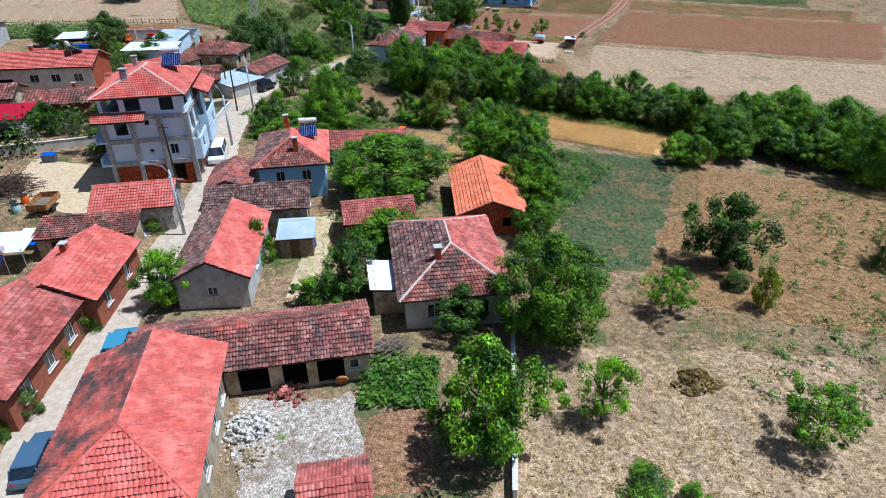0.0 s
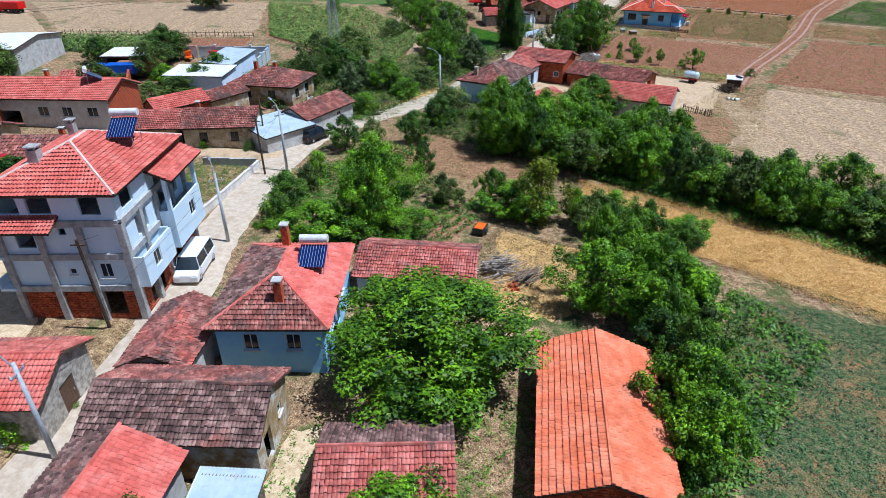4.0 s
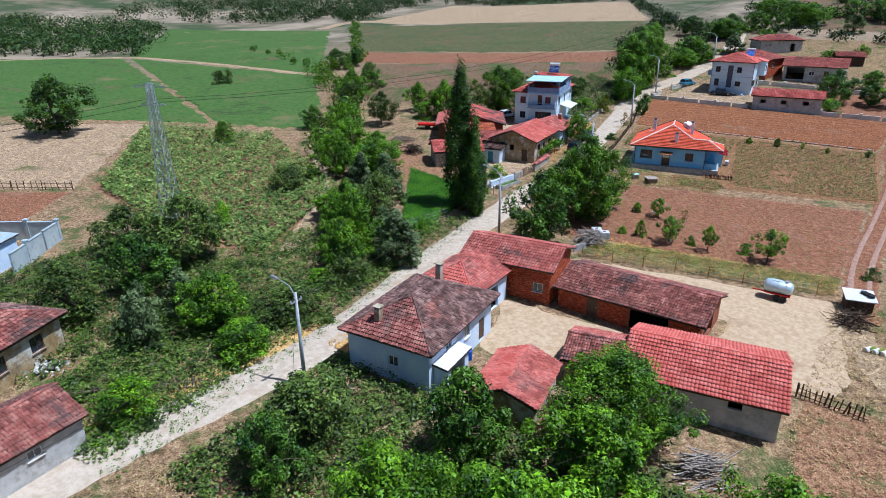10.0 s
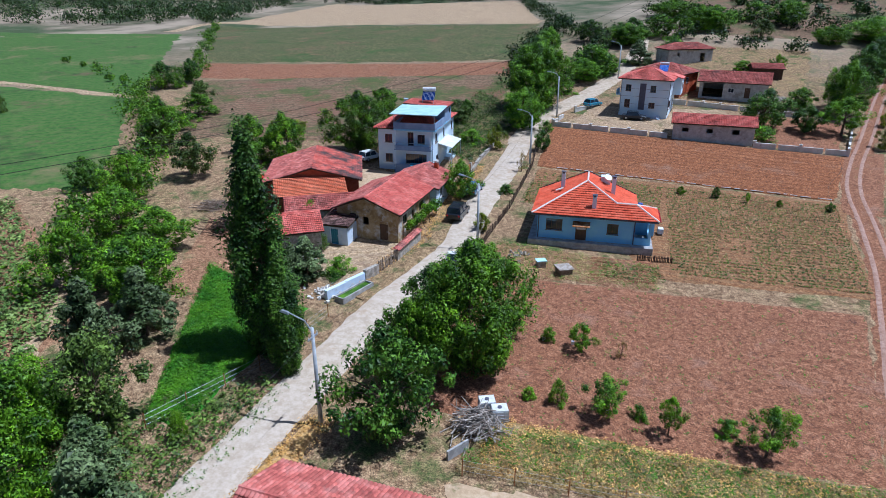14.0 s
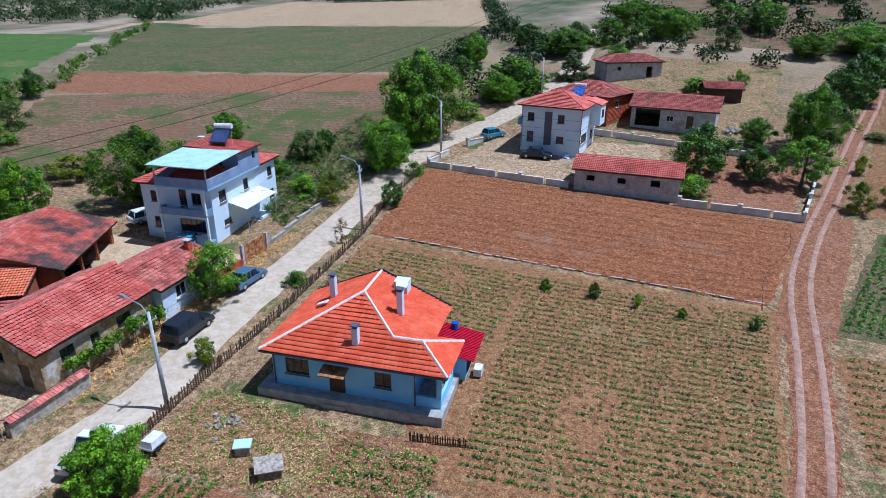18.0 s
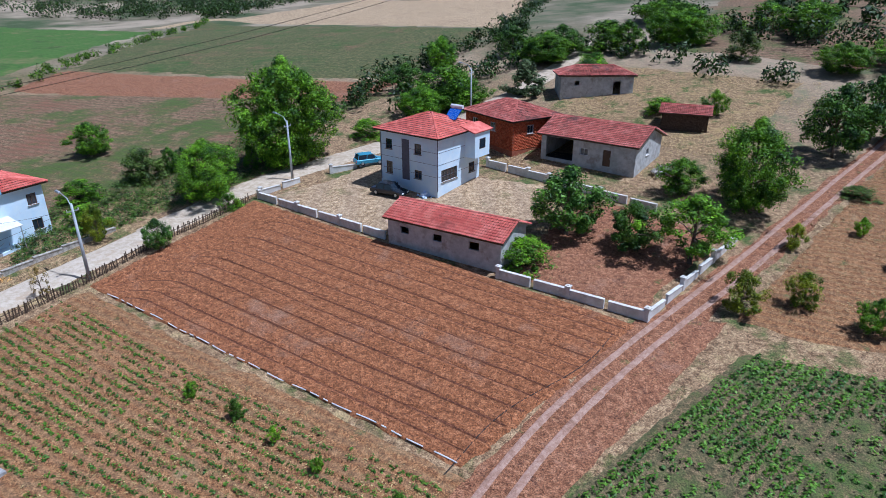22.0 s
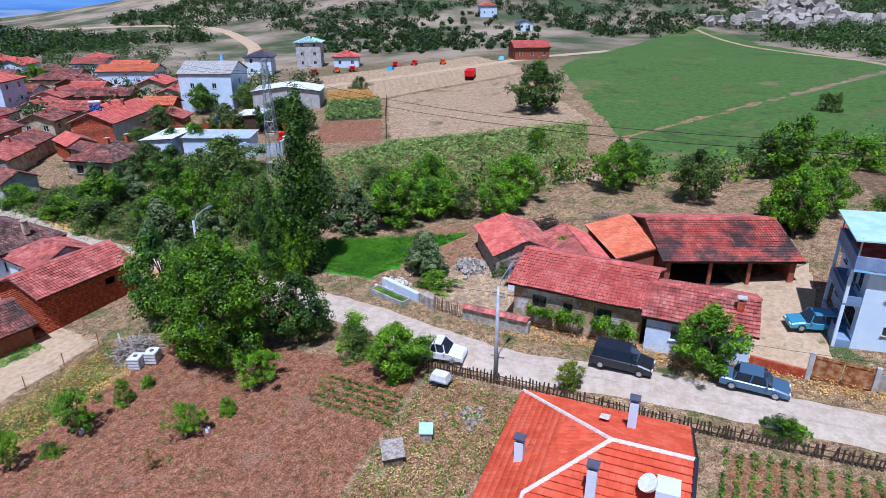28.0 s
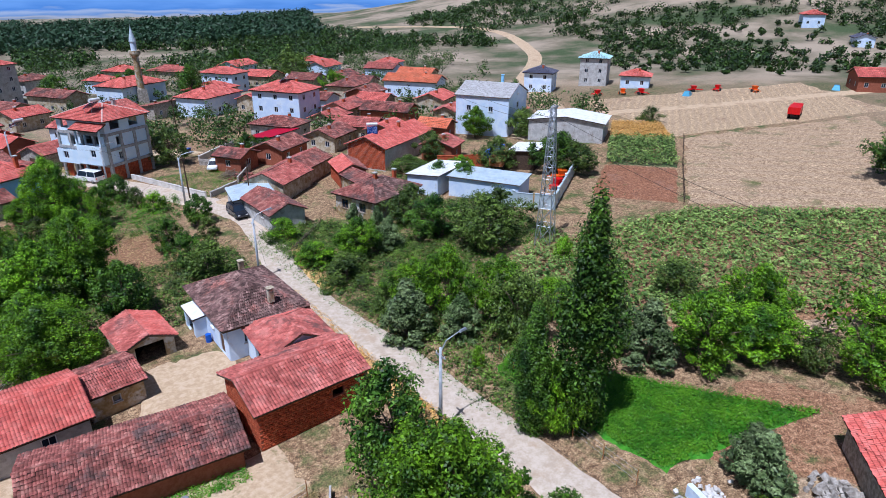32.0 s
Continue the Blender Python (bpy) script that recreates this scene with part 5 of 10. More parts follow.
# ---- houses by the first stretch of the road ----
house("house", "single-storey house with a bright red hipped roof partly darkened", "house", -24.57, 18.4, 121, 11.6, 7.4, 3.7, "half", 1.65, 0.4, "plaster_old", ("tile_coral", "tile_stained", "tile_coral"), "mid",
      wins=[(0, 3.5, 1.1, 1.1, 1.3), (0, 7, 1.1, 1.1, 1.3), (0, 9.4, 1.1, 1.1, 1.3), (1, 2.3, 1.1, 1.0, 1.3)], doors=[(0, 10.8, 0.1, 1.0, 2.1)])
house("long_barn", "long low barn with an old patched red-brown tile roof", "barn", -24.0, 28.2, 32, 15.2, 5.4, 2.5, "gable", 1.3, 0.4, "plaster_old", ("tile_patched", "tile_old"), "old",
      holes=[(0, 7.5, 0.0, 2.0, 2.0), (0, 10.2, 0.0, 1.6, 2.0), (0, 12.6, 0.0, 1.8, 2.0)], doors=[(0, 4.6, 0, 1.4, 2.0)], wins=[(0, 14.2, 0.9, 0.7, 0.8)])
house("brick_barn", "long barn with a two-toned red and dark tile roof", "barn", -34.0, 37.7, 117, 11.0, 5.6, 3.0, "gable", 1.5, 0.4, "plaster_grey", ("tile_coral", "tile_dark"), "mid",
      doors=[(1, 2.8, 0, 1.1, 2.0)], wins=[(3, 2.8, 1.2, 0.8, 0.8), (0, 4, 1.3, 0.7, 0.7), (0, 8, 1.3, 0.7, 0.7)])
house("old_barn", "timbered barn with a dark mossy tile roof", "barn", -36.7, 46.7, 29, 9.4, 5.4, 3.0, "gable", 1.4, 0.35, "plaster_mud", ("tile_dark", "tile_old"), "old",
      holes=[(1, 1.6, 0, 1.1, 2.0)], wins=[(1, 3.8, 1.3, 0.7, 0.7)])
a5 = house("solar_house", "pale blue house with a faded hipped roof and solar heater", "house", -39.9, 57.8, 121, 10.0, 7.0, 4.0, "hip", 1.7, 0.55, "plaster_blue", ("tile_coral", "tile_dark", "tile_coral", "tile_old"), "mid",
      wins=[(0, 2.5, 1.8, 1.1, 1.3), (0, 7.0, 1.8, 1.1, 1.3), (3, 2.2, 1.8, 1.0, 1.3), (3, 5.0, 1.8, 1.0, 1.3)], doors=[(0, 4.9, 0.6, 1.0, 2.1)], chimneys=[(-3.6, -0.6, 0.7), (3.4, 0.6, 1.1)])
house("lean_to", "low lean-to with a worn red-brown tile roof beside the road", "shed", -43.0, 50.6, 119, 6.4, 4.0, 2.6, "gable", 0.9, 0.3, "plaster_grey", ("tile_patched",), "old", doors=[(2, 3, 0, 1.2, 2.0)])
house("small_barn", "small barn with a red tile roof among the trees", "barn", -25.2, 49.8, 33, 6.4, 4.6, 2.6, "gable", 1.1, 0.35, "plaster_mud", ("tile_red", "tile_dark"), "old", holes=[(0, 2.2, 0, 1.6, 1.9)], wins=[(1, 2.2, 1.2, 0.7, 0.7)])
house("orange_barn", "brick barn with a bright orange gable roof", "barn", -17.1, 59.4, 114, 11.6, 6.2, 2.6, "gable", 1.3, 0.45, "brick_joint", ("tile_orange",), "mid", holes=[(3, 1.6, 0, 1.2, 2.0), (3, 4.6, 1.0, 0.9, 0.9)], brick_sides=(3,), ridge="tile_orange")
house("hip_house", "house with a weathered hipped tile roof and pale ridges", "house", -15.5, 43.5, 119, 12.2, 8.2, 3.2, "hip", 2.0, 0.5, "plaster_grey", ("tile_red", "tile_dark", "tile_coral", "tile_old"), "mid",
      wins=[(3, 2.2, 1.0, 1.1, 1.3), (3, 6.0, 1.0, 1.1, 1.3), (0, 3, 1.0, 1.1, 1.3), (0, 7.5, 1.0, 1.1, 1.3)], doors=[(3, 4.1, 0, 1.0, 2.1)], chimneys=[(-3.2, 1.2, 0.8)], ridge="ridge_white")
house("tin_annex", "small annex with a white sheet roof", "shed", -19.2, 39.4, 121, 4.2, 2.6, 2.2, "shed", 0.4, 0.25, "plaster_old", ("tin_white",), sheet=True, doors=[(0, 2, 0, 0.9, 1.9)])
house("tin_shed", "small shed with a pale blue sheet roof", "shed", -30.6, 43.6, 28, 3.0, 3.0, 2.1, "shed", 0.4, 0.25, "wood", ("tin",), sheet=True, doors=[(0, 1.4, 0, 0.9, 1.8)])
house("tile_barn", "low barn with a pinkish red tile roof beside the straw yard", "barn", -35.4, 67.9, 24, 9.0, 5.4, 2.5, "gable", 1.2, 0.35, "plaster_grey", ("tile_red", "tile_old"), "old", holes=[(1, 2.4, 0, 1.4, 1.9)], doors=[(0, 3, 0, 1.1, 1.9)])
house("hut", "tiny hut with an old red tile roof", "shed", -12.6, 19.2, 31, 3.4, 3.4, 2.2, "gable", 0.8, 0.25, "plaster_old", ("tile_red",), "old", doors=[(0, 1.7, 0, 0.9, 1.8)])
house("roadside_barn", "roadside barn with a coral red tile roof", "barn", -48.0, 42.4, 33, 7.0, 5.6, 2.9, "gable", 1.3, 0.4, "stone", ("tile_coral", "tile_red"), "mid", doors=[(1, 2.8, 0, 1.5, 2.1)], wins=[(0, 2, 1.2, 0.8, 0.8)])
house("ruined_shed", "half-ruined low shed with a sagging tile roof", "shed", -48.0, 36.2, 29, 8.2, 2.8, 2.3, "shed", 0.7, 0.3, "plaster_mud", ("tile_old",), "old", holes=[(0, 2, 0, 1.6, 1.8), (0, 5, 0, 1.8, 1.8)])
house("village_house", "low roadside house with a red tile roof", "house", -42.2, 29.9, 115, 8.6, 6.0, 2.9, "gable", 1.5, 0.4, "brick_joint", ("tile_coral", "tile_coral"), "mid", wins=[(0, 2, 1, 1, 1.2), (0, 6, 1, 1, 1.2)], chimneys=[(1, 1.0, 0.6)])
house("village_house", "roadside house with a long weathered red roof", "house", -39.6, 20.6, 115, 10.5, 7.2, 3.0, "gable", 1.7, 0.4, "brick_joint", ("tile_red", "tile_coral"), "mid", wins=[(0, 2, 1, 1.2, 1.3), (0, 5, 1, 1.2, 1.3), (0, 8, 1, 1.2, 1.3)], doors=[(0, 9.6, 0.1, 0.9, 2.0)])


def four_storey():
    x, y, ang = -56.0, 54.8, 122.0
    L, W = 10.9, 8.6
    ob = thing("unfinished_building", "unfinished four-storey building with bare concrete frame and red roof", "building", place(x, y, ang, 0.1))
    rng = np.random.default_rng(3)
    zs = [0, 2.6, 5.2, 7.8, 10.2]
    wins = [(3, W * 0.78, 3.4, 0.9, 1.2), (3, W * 0.5, 3.7, 0.5, 0.5), (1, W * 0.28, 3.4, 0.9, 1.2), (2, L * 0.3, 3.4, 0.9, 1.2), (2, L * 0.7, 3.4, 0.9, 1.2)]
    for side in range(4):
        p, q, turn = side_frame(L, W, side)
        ln = L if side % 2 == 0 else W
        for k in range(4):
            sh = Shape()
            hs = [(u, z, w, h) for s, u, z, w, h in wins if s == side] if k == 1 else []
            if k == 0:
                hs = {0: [(ln * 0.27, 0, 2.6, 2.2), (ln * 0.68, 1.0, 0.9, 1.0)], 3: [(ln * 0.76, 0.3, 1.7, 1.9)]}.get(side, [])
            elif k == 2:
                hs = {0: [(ln * 0.27, zs[2] + 0.5, 1.8, 1.5), (ln * 0.72, zs[2] + 0.9, 3.6, 1.5)], 3: [(ln * 0.2, zs[2] + 0.7, 1.3, 1.3), (ln * 0.52, zs[2] + 1.7, 0.5, 0.5)]}.get(side, [(ln * 0.3, zs[2] + 0.6, 1.3, 1.4)])
            elif k == 3:
                hs = {3: [(ln * 0.14, zs[3] + 0.7, 1.7, 1.3), (ln * 0.4, zs[3] + 0.7, 1.6, 1.3), (ln * 0.8, zs[3] + 0.6, 1.4, 1.5)], 0: [(ln * 0.16, zs[3] + 0.6, 1.7, 1.5), (ln * 0.72, zs[3] + 0.2, 3.6, 1.3)]}.get(side, [(ln * 0.25, zs[k] + 0.7, 1.9, 1.4), (ln * 0.7, zs[k] + 0.7, 1.9, 1.4)])
            wall_face(sh, p, q, zs[k] - (1.2 if k == 0 else 0), zs[k + 1], hs, 0.2)
            part("wall", sh, "brick_joint" if k == 0 else "plaster_bright", ob)
            if k == 0:
                bricks(ob, p, q, 0.0, 2.4, hs)
        # frame of concrete posts and beams standing proud
        a, b = Vector((*p, 0)), Vector((*q, 0))
        out = Vector(((b - a).y, -(b - a).x, 0)).normalized()
        n = 4 if ln > 10 else 3
        for i in range(n + 1):
            c = a.lerp(b, i / n) + out * 0.03
            part("post", Shape().box((c.x, c.y, 3.3), (0.46, 0.46, 9.0), pose(0, 0, 0, 0, 0, turn).to_3x3()), "concrete", ob)
        for z in zs[1:4]:
            c = (a + b) / 2 + out * 0.06
            part("beam", Shape().box((c.x, c.y, z), (ln, 0.3, 0.46), pose(0, 0, 0, 0, 0, turn).to_3x3()), "concrete", ob)
    for z in zs[1:4]:
        part("floor_slab", Shape().box((0, 0, z), (L - 0.1, W - 0.1, 0.16)), "concrete", ob)
    # white bays over the road: a walled one low, and a balcony with a parapet one storey up under its own roof strip
    y0 = -W / 2

    def bay(x0, x1, deep, z0, z1, hs):
        for p, q, holes in (((x0, y0 - deep), (x1, y0 - deep), hs), ((x1, y0 - deep), (x1, y0), []), ((x0, y0), (x0, y0 - deep), [])):
            sh = Shape()
            wall_face(sh, p, q, z0, z1, holes, 0.14)
            part("bay_wall", sh, "plaster_bright", ob)
        part("bay_floor", Shape().box(((x0 + x1) / 2, y0 - deep / 2, z0 + 0.09), (x1 - x0 - 0.02, deep - 0.02, 0.16)), "plaster_bright", ob)

    bay(-L / 2, -0.6, 1.0, 2.6, 5.0, [(2.0, 0.8 + 2.6, 1.1, 1.2)])
    bay(-0.2, L / 2, 1.3, 2.9, 6.1, [(3.6, 1.0 + 3.2, 1.1, 1.2)])
    for x0, z in ((-L / 2 + 2.0, 3.4), (-0.2 + 3.6, 4.2)):
        fm, gm, sm = window_meshes(1.1, 1.2, "frame_white")
        win = part("window", fm, "frame_white", ob)
        win.matrix_basis = pose(x0, y0 - (0.9 if x0 < 0 else 1.2), z)
        part("pane", gm, "glass", win)
    for x0 in (-0.2, L / 2 - 0.3):
        part("bay_post", Shape().box((x0 + 0.15, y0 - 1.1, 7.5), (0.3, 0.3, 2.8)), "plaster_bright", ob)
    roof(ob, L, W, 10.2, "hip", 1.9, 0.55, ("tile_coral",), "mid", rng, "ridge_white")
    cover(ob, [[(-0.6, y0 - 1.9, 8.7), (L / 2 + 0.4, y0 - 1.9, 8.7), (L / 2 + 0.4, y0 + 0.2, 9.65), (-0.6, y0 + 0.2, 9.65)],
               [(-L / 2 - 1.5, W / 2 + 0.8, 7.75), (-L / 2 - 1.5, -0.3, 7.75), (-L / 2 + 0.1, -0.3, 8.4), (-L / 2 + 0.1, W / 2 + 0.8, 8.4)]], [], ("tile_coral", "tile_coral"), "mid", rng)
    for z in (2.6, 5.2):
        part("balcony", Shape().box((-L / 2 + 1.0, W / 2 + 0.55, z + 0.05), (2.8, 1.1, 0.18)).box((-L / 2 + 1.0, W / 2 + 1.05, z + 0.5), (2.8, 0.1, 0.8)), "plaster_bright", ob)
    chimney(ob, 2.0, 1.5, 10.9, 12.5, "concrete")
    chimney(ob, -2.9, 1.6, 10.9, 12.2, "concrete", 0.7)
    openings(ob, L, W, wins, [])
    return ob


four = four_storey()

# ---- houses where the lanes meet ----
house("brown_house", "low cream house with a patched red-brown tile roof", "house", -76.0, 83.1, 36, 8.6, 6.6, 2.9, "gable", 1.4, 0.4, "plaster_old", ("tile_old", "tile_red"), "old",
      wins=[(0, 2.4, 1, 1.0, 1.2), (0, 6.2, 1, 1.0, 1.2)], chimneys=[(-3.0, 0.4, 0.7)], frame="frame_brown")
house("annex_house", "low annex with an old pinkish tile roof", "house", -83.0, 77.6, 36, 7.6, 6.0, 2.8, "gable", 1.3, 0.4, "plaster_old", ("tile_red", "tile_old"), "old", holes=[(0, 4, 0, 1.8, 2.1)])
house("corner_shed", "low corner building with a pale blue sheet roof", "shed", -69.8, 86.2, 80, 7.0, 5.6, 2.2, "shed", 0.8, 0.3, "plaster_grey", ("tin",), sheet=True)
house("roadside_barn", "long barn beside the road with an old red-brown roof", "barn", -70.4, 94.3, 92, 9.6, 5.0, 2.6, "gable", 1.2, 0.35, "plaster_grey", ("tile_old", "tile_old"), "old", wins=[(0, 6.6, 1.4, 0.9, 0.6)])
house("hip_house", "brown timbered house with a faded pink hipped roof", "house", -84.4, 100.0, 18, 9.8, 7.6, 3.2, "hip", 1.7, 0.5, "plaster_mud", ("tile_old", "tile_dark", "tile_old", "tile_old"), "mid",
      wins=[(1, 1.8, 1.1, 1.2, 1.3), (1, 5.2, 1.1, 1.2, 1.3), (0, 6.5, 1.1, 1.2, 1.3), (0, 2.5, 1.1, 1.2, 1.3)], chimneys=[(-3.0, 0.8, 0.8), (0.6, 0.2, 0.7)], frame="frame_brown")
house("small_barn", "small barn with a coral red roof", "barn", -87.6, 84.8, 76, 7.2, 4.4, 2.7, "gable", 1.1, 0.3, "brick_joint", ("tile_coral", "tile_old"), "mid", brick_sides=(0,))
house("small_barn", "narrow shed with an old tile roof", "shed", -86.3, 91.5, 88, 6.6, 3.6, 2.5, "gable", 0.9, 0.3, "plaster_mud", ("tile_old",), "old")
house("brick_house", "long cream-plastered house with a brick gable and red roof", "house", -101.2, 76.9, 27, 17.4, 8.0, 4.0, "gable", 1.7, 0.45, "wall_pale", ("tile_coral", "tile_coral"), "mid", brick_sides=(1,), holes=[(0, 2.6, 0, 4.0, 2.2)], wins=[(0, 8.0, 1.5, 1.5, 1.3), (0, 11.4, 1.5, 1.5, 1.3), (0, 15.0, 1.5, 1.5, 1.3)], chimneys=[(-2, 0.6)])
house("vehicle_shed", "open-fronted shed with a crimson sheet roof", "shed", -86.3, 55.7, 29, 9.0, 5.4, 2.9, "shed", 0.5, 0.35, "plaster_grey", ("tin_red",), sheet=True, holes=[(0, 2.4, 0, 3.8, 2.4), (0, 6.6, 0, 3.6, 2.4)])
house("white_shed", "white sheet-roofed shed in a walled yard", "shed", -97.5, 97.0, 25, 9.5, 5.5, 2.9, "shed", 0.4, 0.3, "plaster_white", ("tin_white",), sheet=True)
house("tin_shed", "pale blue sheet-roofed shed in a walled yard", "shed", -101.0, 106.0, 118, 11.5, 5.0, 3.0, "shed", 0.4, 0.3, "plaster_white", ("tin",), sheet=True)
house("open_shed", "open vehicle shed with a pale sheet roof", "shed", -117.0, 97.6, 30, 7.0, 5.0, 3.0, "shed", 0.4, 0.3, "wood_dark", ("tin_white",), sheet=True, holes=[(0, 3.5, 0, 5.6, 2.6)])
house("long_shed", "long white sheet-roofed hall", "hall", -137.5, 88.6, 33, 9.5, 15, 4.0, "gable", 1.0, 0.4, "plaster_grey", ("tin_white",), sheet=True, holes=[(0, 5, 0, 3.4, 3.0)])

# ---- courtyard farm ----
house("farm_house", "white farmhouse with a dark mossy hipped roof", "house", -56.5, 121.2, 91, 10.4, 7.4, 3.6, "hip", 1.9, 0.55, "plaster_white", ("tile_dark", "tile_dark", "tile_dark", "tile_old"), "old",
      wins=[(3, 4.2, 1.2, 0.9, 0.9), (0, 3, 1.6, 0.9, 1.1), (0, 6, 1.6, 0.9, 1.1), (2, 4, 1.4, 1.0, 1.1), (1, 2, 1.4, 1.0, 1.1)], doors=[(0, 8.6, 0.1, 1.0, 2.0)], chimneys=[(-4.2, 1.4, 0.3), (4.4, 1.0, 0.5)], chim="plaster_old")
house("porch_house", "low annex with a hipped red tile roof joining house and barn", "house", -57.4, 129.6, 88, 6.4, 5.8, 3.0, "half", 1.4, 0.35, "plaster_white", ("tile_red", "tile_red", "tile_coral"), "mid", holes=[(0, 3.6, 0, 2.2, 2.2)])
house("brick_barn", "tall red brick barn with a dark red tile roof", "barn", -55.0, 136.5, 3, 9.0, 6.2, 3.5, "gable", 1.2, 0.45, "brick_joint", ("tile_red", "tile_red"), "mid", brick_sides=(0, 1, 2, 3), wins=[(0, 7.8, 1.0, 1.0, 0.9)], holes=[(2, 6.6, 1.9, 1.0, 0.7)])
house("long_barn", "long low barn with an old red-brown tile roof", "barn", -42.9, 136.9, -5, 13.0, 6.5, 2.3, "gable", 1.2, 0.45, "brick_joint", ("tile_old", "tile_old"), "old", brick_sides=(0,), holes=[(0, 8.6, 0, 3.4, 2.0), (2, 1.6, 0, 2.2, 2.0), (1, 2.6, 0, 3.0, 2.0)], doors=[(0, 3.4, 0, 1.0, 1.9)])
house("red_barn", "long barn with a bright coral tile roof", "barn", -35.5, 127.2, 5, 10.3, 7.4, 2.6, "gable", 1.4, 0.4, "plaster_grey", ("tile_coral", "tile_coral"), "mid", holes=[(0, 3, 1.6, 0.8, 0.6), (0, 7.5, 1.6, 0.9, 0.6), (3, 3.2, 0, 2.4, 2.2)], wins=[(2, 3, 1.2, 1.0, 0.8), (2, 7.5, 1.2, 1.0, 0.8)], ridge="tile_coral")
house("small_barn", "small low barn with a faded tile roof beside the red barn", "barn", -43.0, 125.4, 8, 4.2, 4.8, 2.3, "gable", 0.9, 0.3, "plaster_mud", ("tile_old", "tile_red"), "old", wins=[(2, 2, 1.0, 0.7, 0.7)])
house("cow_shed", "small open shed with a patched red tile roof", "shed", -46.9, 118.8, 96, 5.8, 4.4, 2.0, "gable", 0.9, 0.3, "plaster_mud", ("tile_red", "tile_coral"), "old", holes=[(1, 2.2, 0, 2.6, 1.9)])
house("tin_porch", "small porch with a white sheet roof", "shed", -52.6, 118.4, 91, 3.4, 2.0, 2.1, "shed", 0.3, 0.2, "plaster_white", ("tin_white",), sheet=True, holes=[(0, 1.7, 0, 2.2, 1.9)])


# ---- blue house ----
def blue_house():
    ob = thing("blue_house", "pale blue single-storey house with a bright red hipped roof", "house", place(-50.7, 187.8, 8, -0.45))
    rng = np.random.default_rng(9)
    h, k = 4.1, 0.43
    x0, x1, y0, y1 = -5.9, 4.4, -4.3, 4.3
    L, W = 2 * 5.9, 2 * 4.3
    wins = [(0, 1.9, 1.9, 1.8, 1.3), (0, 8.3, 1.9, 1.2, 1.2), (2, 3.4, 1.9, 1.4, 1.3), (2, 8.5, 1.9, 1.4, 1.3), (3, 3, 1.9, 1.2, 1.3), (3, 6.2, 1.9, 1.2, 1.3), (1, 6.2, 1.9, 1.9, 1.5)]
    doors = [(0, 4.9, 0.5, 1.2, 2.2)]
    corners = [(x0, y0), (x1, y0), (x1, y1), (x0, y1)]
    for side in range(4):
        p, q = corners[side], corners[(side + 1) % 4]
        sh = Shape()
        wall_face(sh, p, q, -1.0, h, [(u, z, w, hh) for s, u, z, w, hh in (*wins, *doors) if s == side], 0.24, 2.1 if side == 2 else 0)
        part("wall", sh, "plaster_blue", ob)
    part("floor", Shape().box((-0.7, 0, 0.4), (L - 2.0, W - 0.5, 0.1)), "concrete", ob)
    for side, u, z, w, hh in wins:
        p, q = Vector(corners[side]), Vector(corners[(side + 1) % 4])
        d = (q - p).normalized()
        pos = p + d * u + Vector((-d.y, d.x)) * 0.1
        fm, gm, sm = window_meshes(w, hh, "frame_brown")
        win = part("window", fm, "frame_brown", ob)
        win.matrix_basis = pose(pos.x, pos.y, z, 0, 0, 90 * side)
        part("pane", gm, "glass", win)
        part("sill", sm, "wood", win)
    door = part("door", Shape().box((x0 + 4.9, y0 + 0.1, 1.6), (1.2, 0.06, 2.2)), "frame_brown", ob)
    part("door_light", Shape().box((x0 + 4.9, y0 + 0.05, 2.35), (1.0, 0.04, 0.4)), "frame_white", door)
    # porch wing under the same front slope
    wing = [(x1, y0), (6.5, y0), (6.5, -0.8), (x1, -0.8)]
    for side, hs in ((0, [(1.05, 1.7, 1.5, 2.0)]), (1, [(1.75, 1.7, 2.7, 2.0)]), (2, [])):
        sh = Shape()
        wall_face(sh, wing[side], wing[side + 1], -1.0, h, hs, 0.2)
        part("porch_wall", sh, "plaster_blue", ob)
    part("porch_floor", Shape().box((5.4, -2.5, 0.5), (1.9, 3.2, 0.1)), "concrete", ob)
    o = 0.6
    X0, X1, Y0, Y1, X2, Y2 = x0 - o, x1 + o, y0 - o, y1 + 0.35, 6.5 + o, -0.8 + o

    def z(t):
        return h - 0.2 + k * t
    ax, ay = (X0 + X1) / 2, Y0 + (X1 - X0) / 2
    half = (Y2 - Y0) / 2
    A, B = (ax, ay, z((X1 - X0) / 2)), (ax, Y1, z((X1 - X0) / 2))
    P, Q = (X2 - half, Y0 + half, z(half)), (X1 - half, Y0 + half, z(half))
    SW, SE, NE2, V, NE, NW = (X0, Y0, z(0)), (X2, Y0, z(0)), (X2, Y2, z(0)), (X1, Y2, z(0)), (X1, Y1, z(0)), (X0, Y1, z(0))
    slopes = [[SW, SE, P, Q, A], [V, NE, B, A, Q], [NW, SW, A, B], [SE, NE2, P], [NE2, V, Q, P]]
    cover(ob, slopes, [(SW, A), (A, B), (A, Q), (Q, P), (P, SE), (P, NE2)], ["tile_new"] * 5, "new", rng, "ridge_bright")
    for a_, b_, name in ((NW, B, "verge"), (NE, B, "verge")):
        part(name, Shape().tube(Vector(a_) + Vector((0, 0.03, 0.05)), Vector(b_) + Vector((0, 0.03, 0.1)), 0.11, None, 6), "dark_paint", ob)
    part("gutter", Shape().box(((X0 + X2) / 2, Y0 - 0.05, h - 0.28), (X2 - X0, 0.1, 0.12)), "grey_panel", ob)
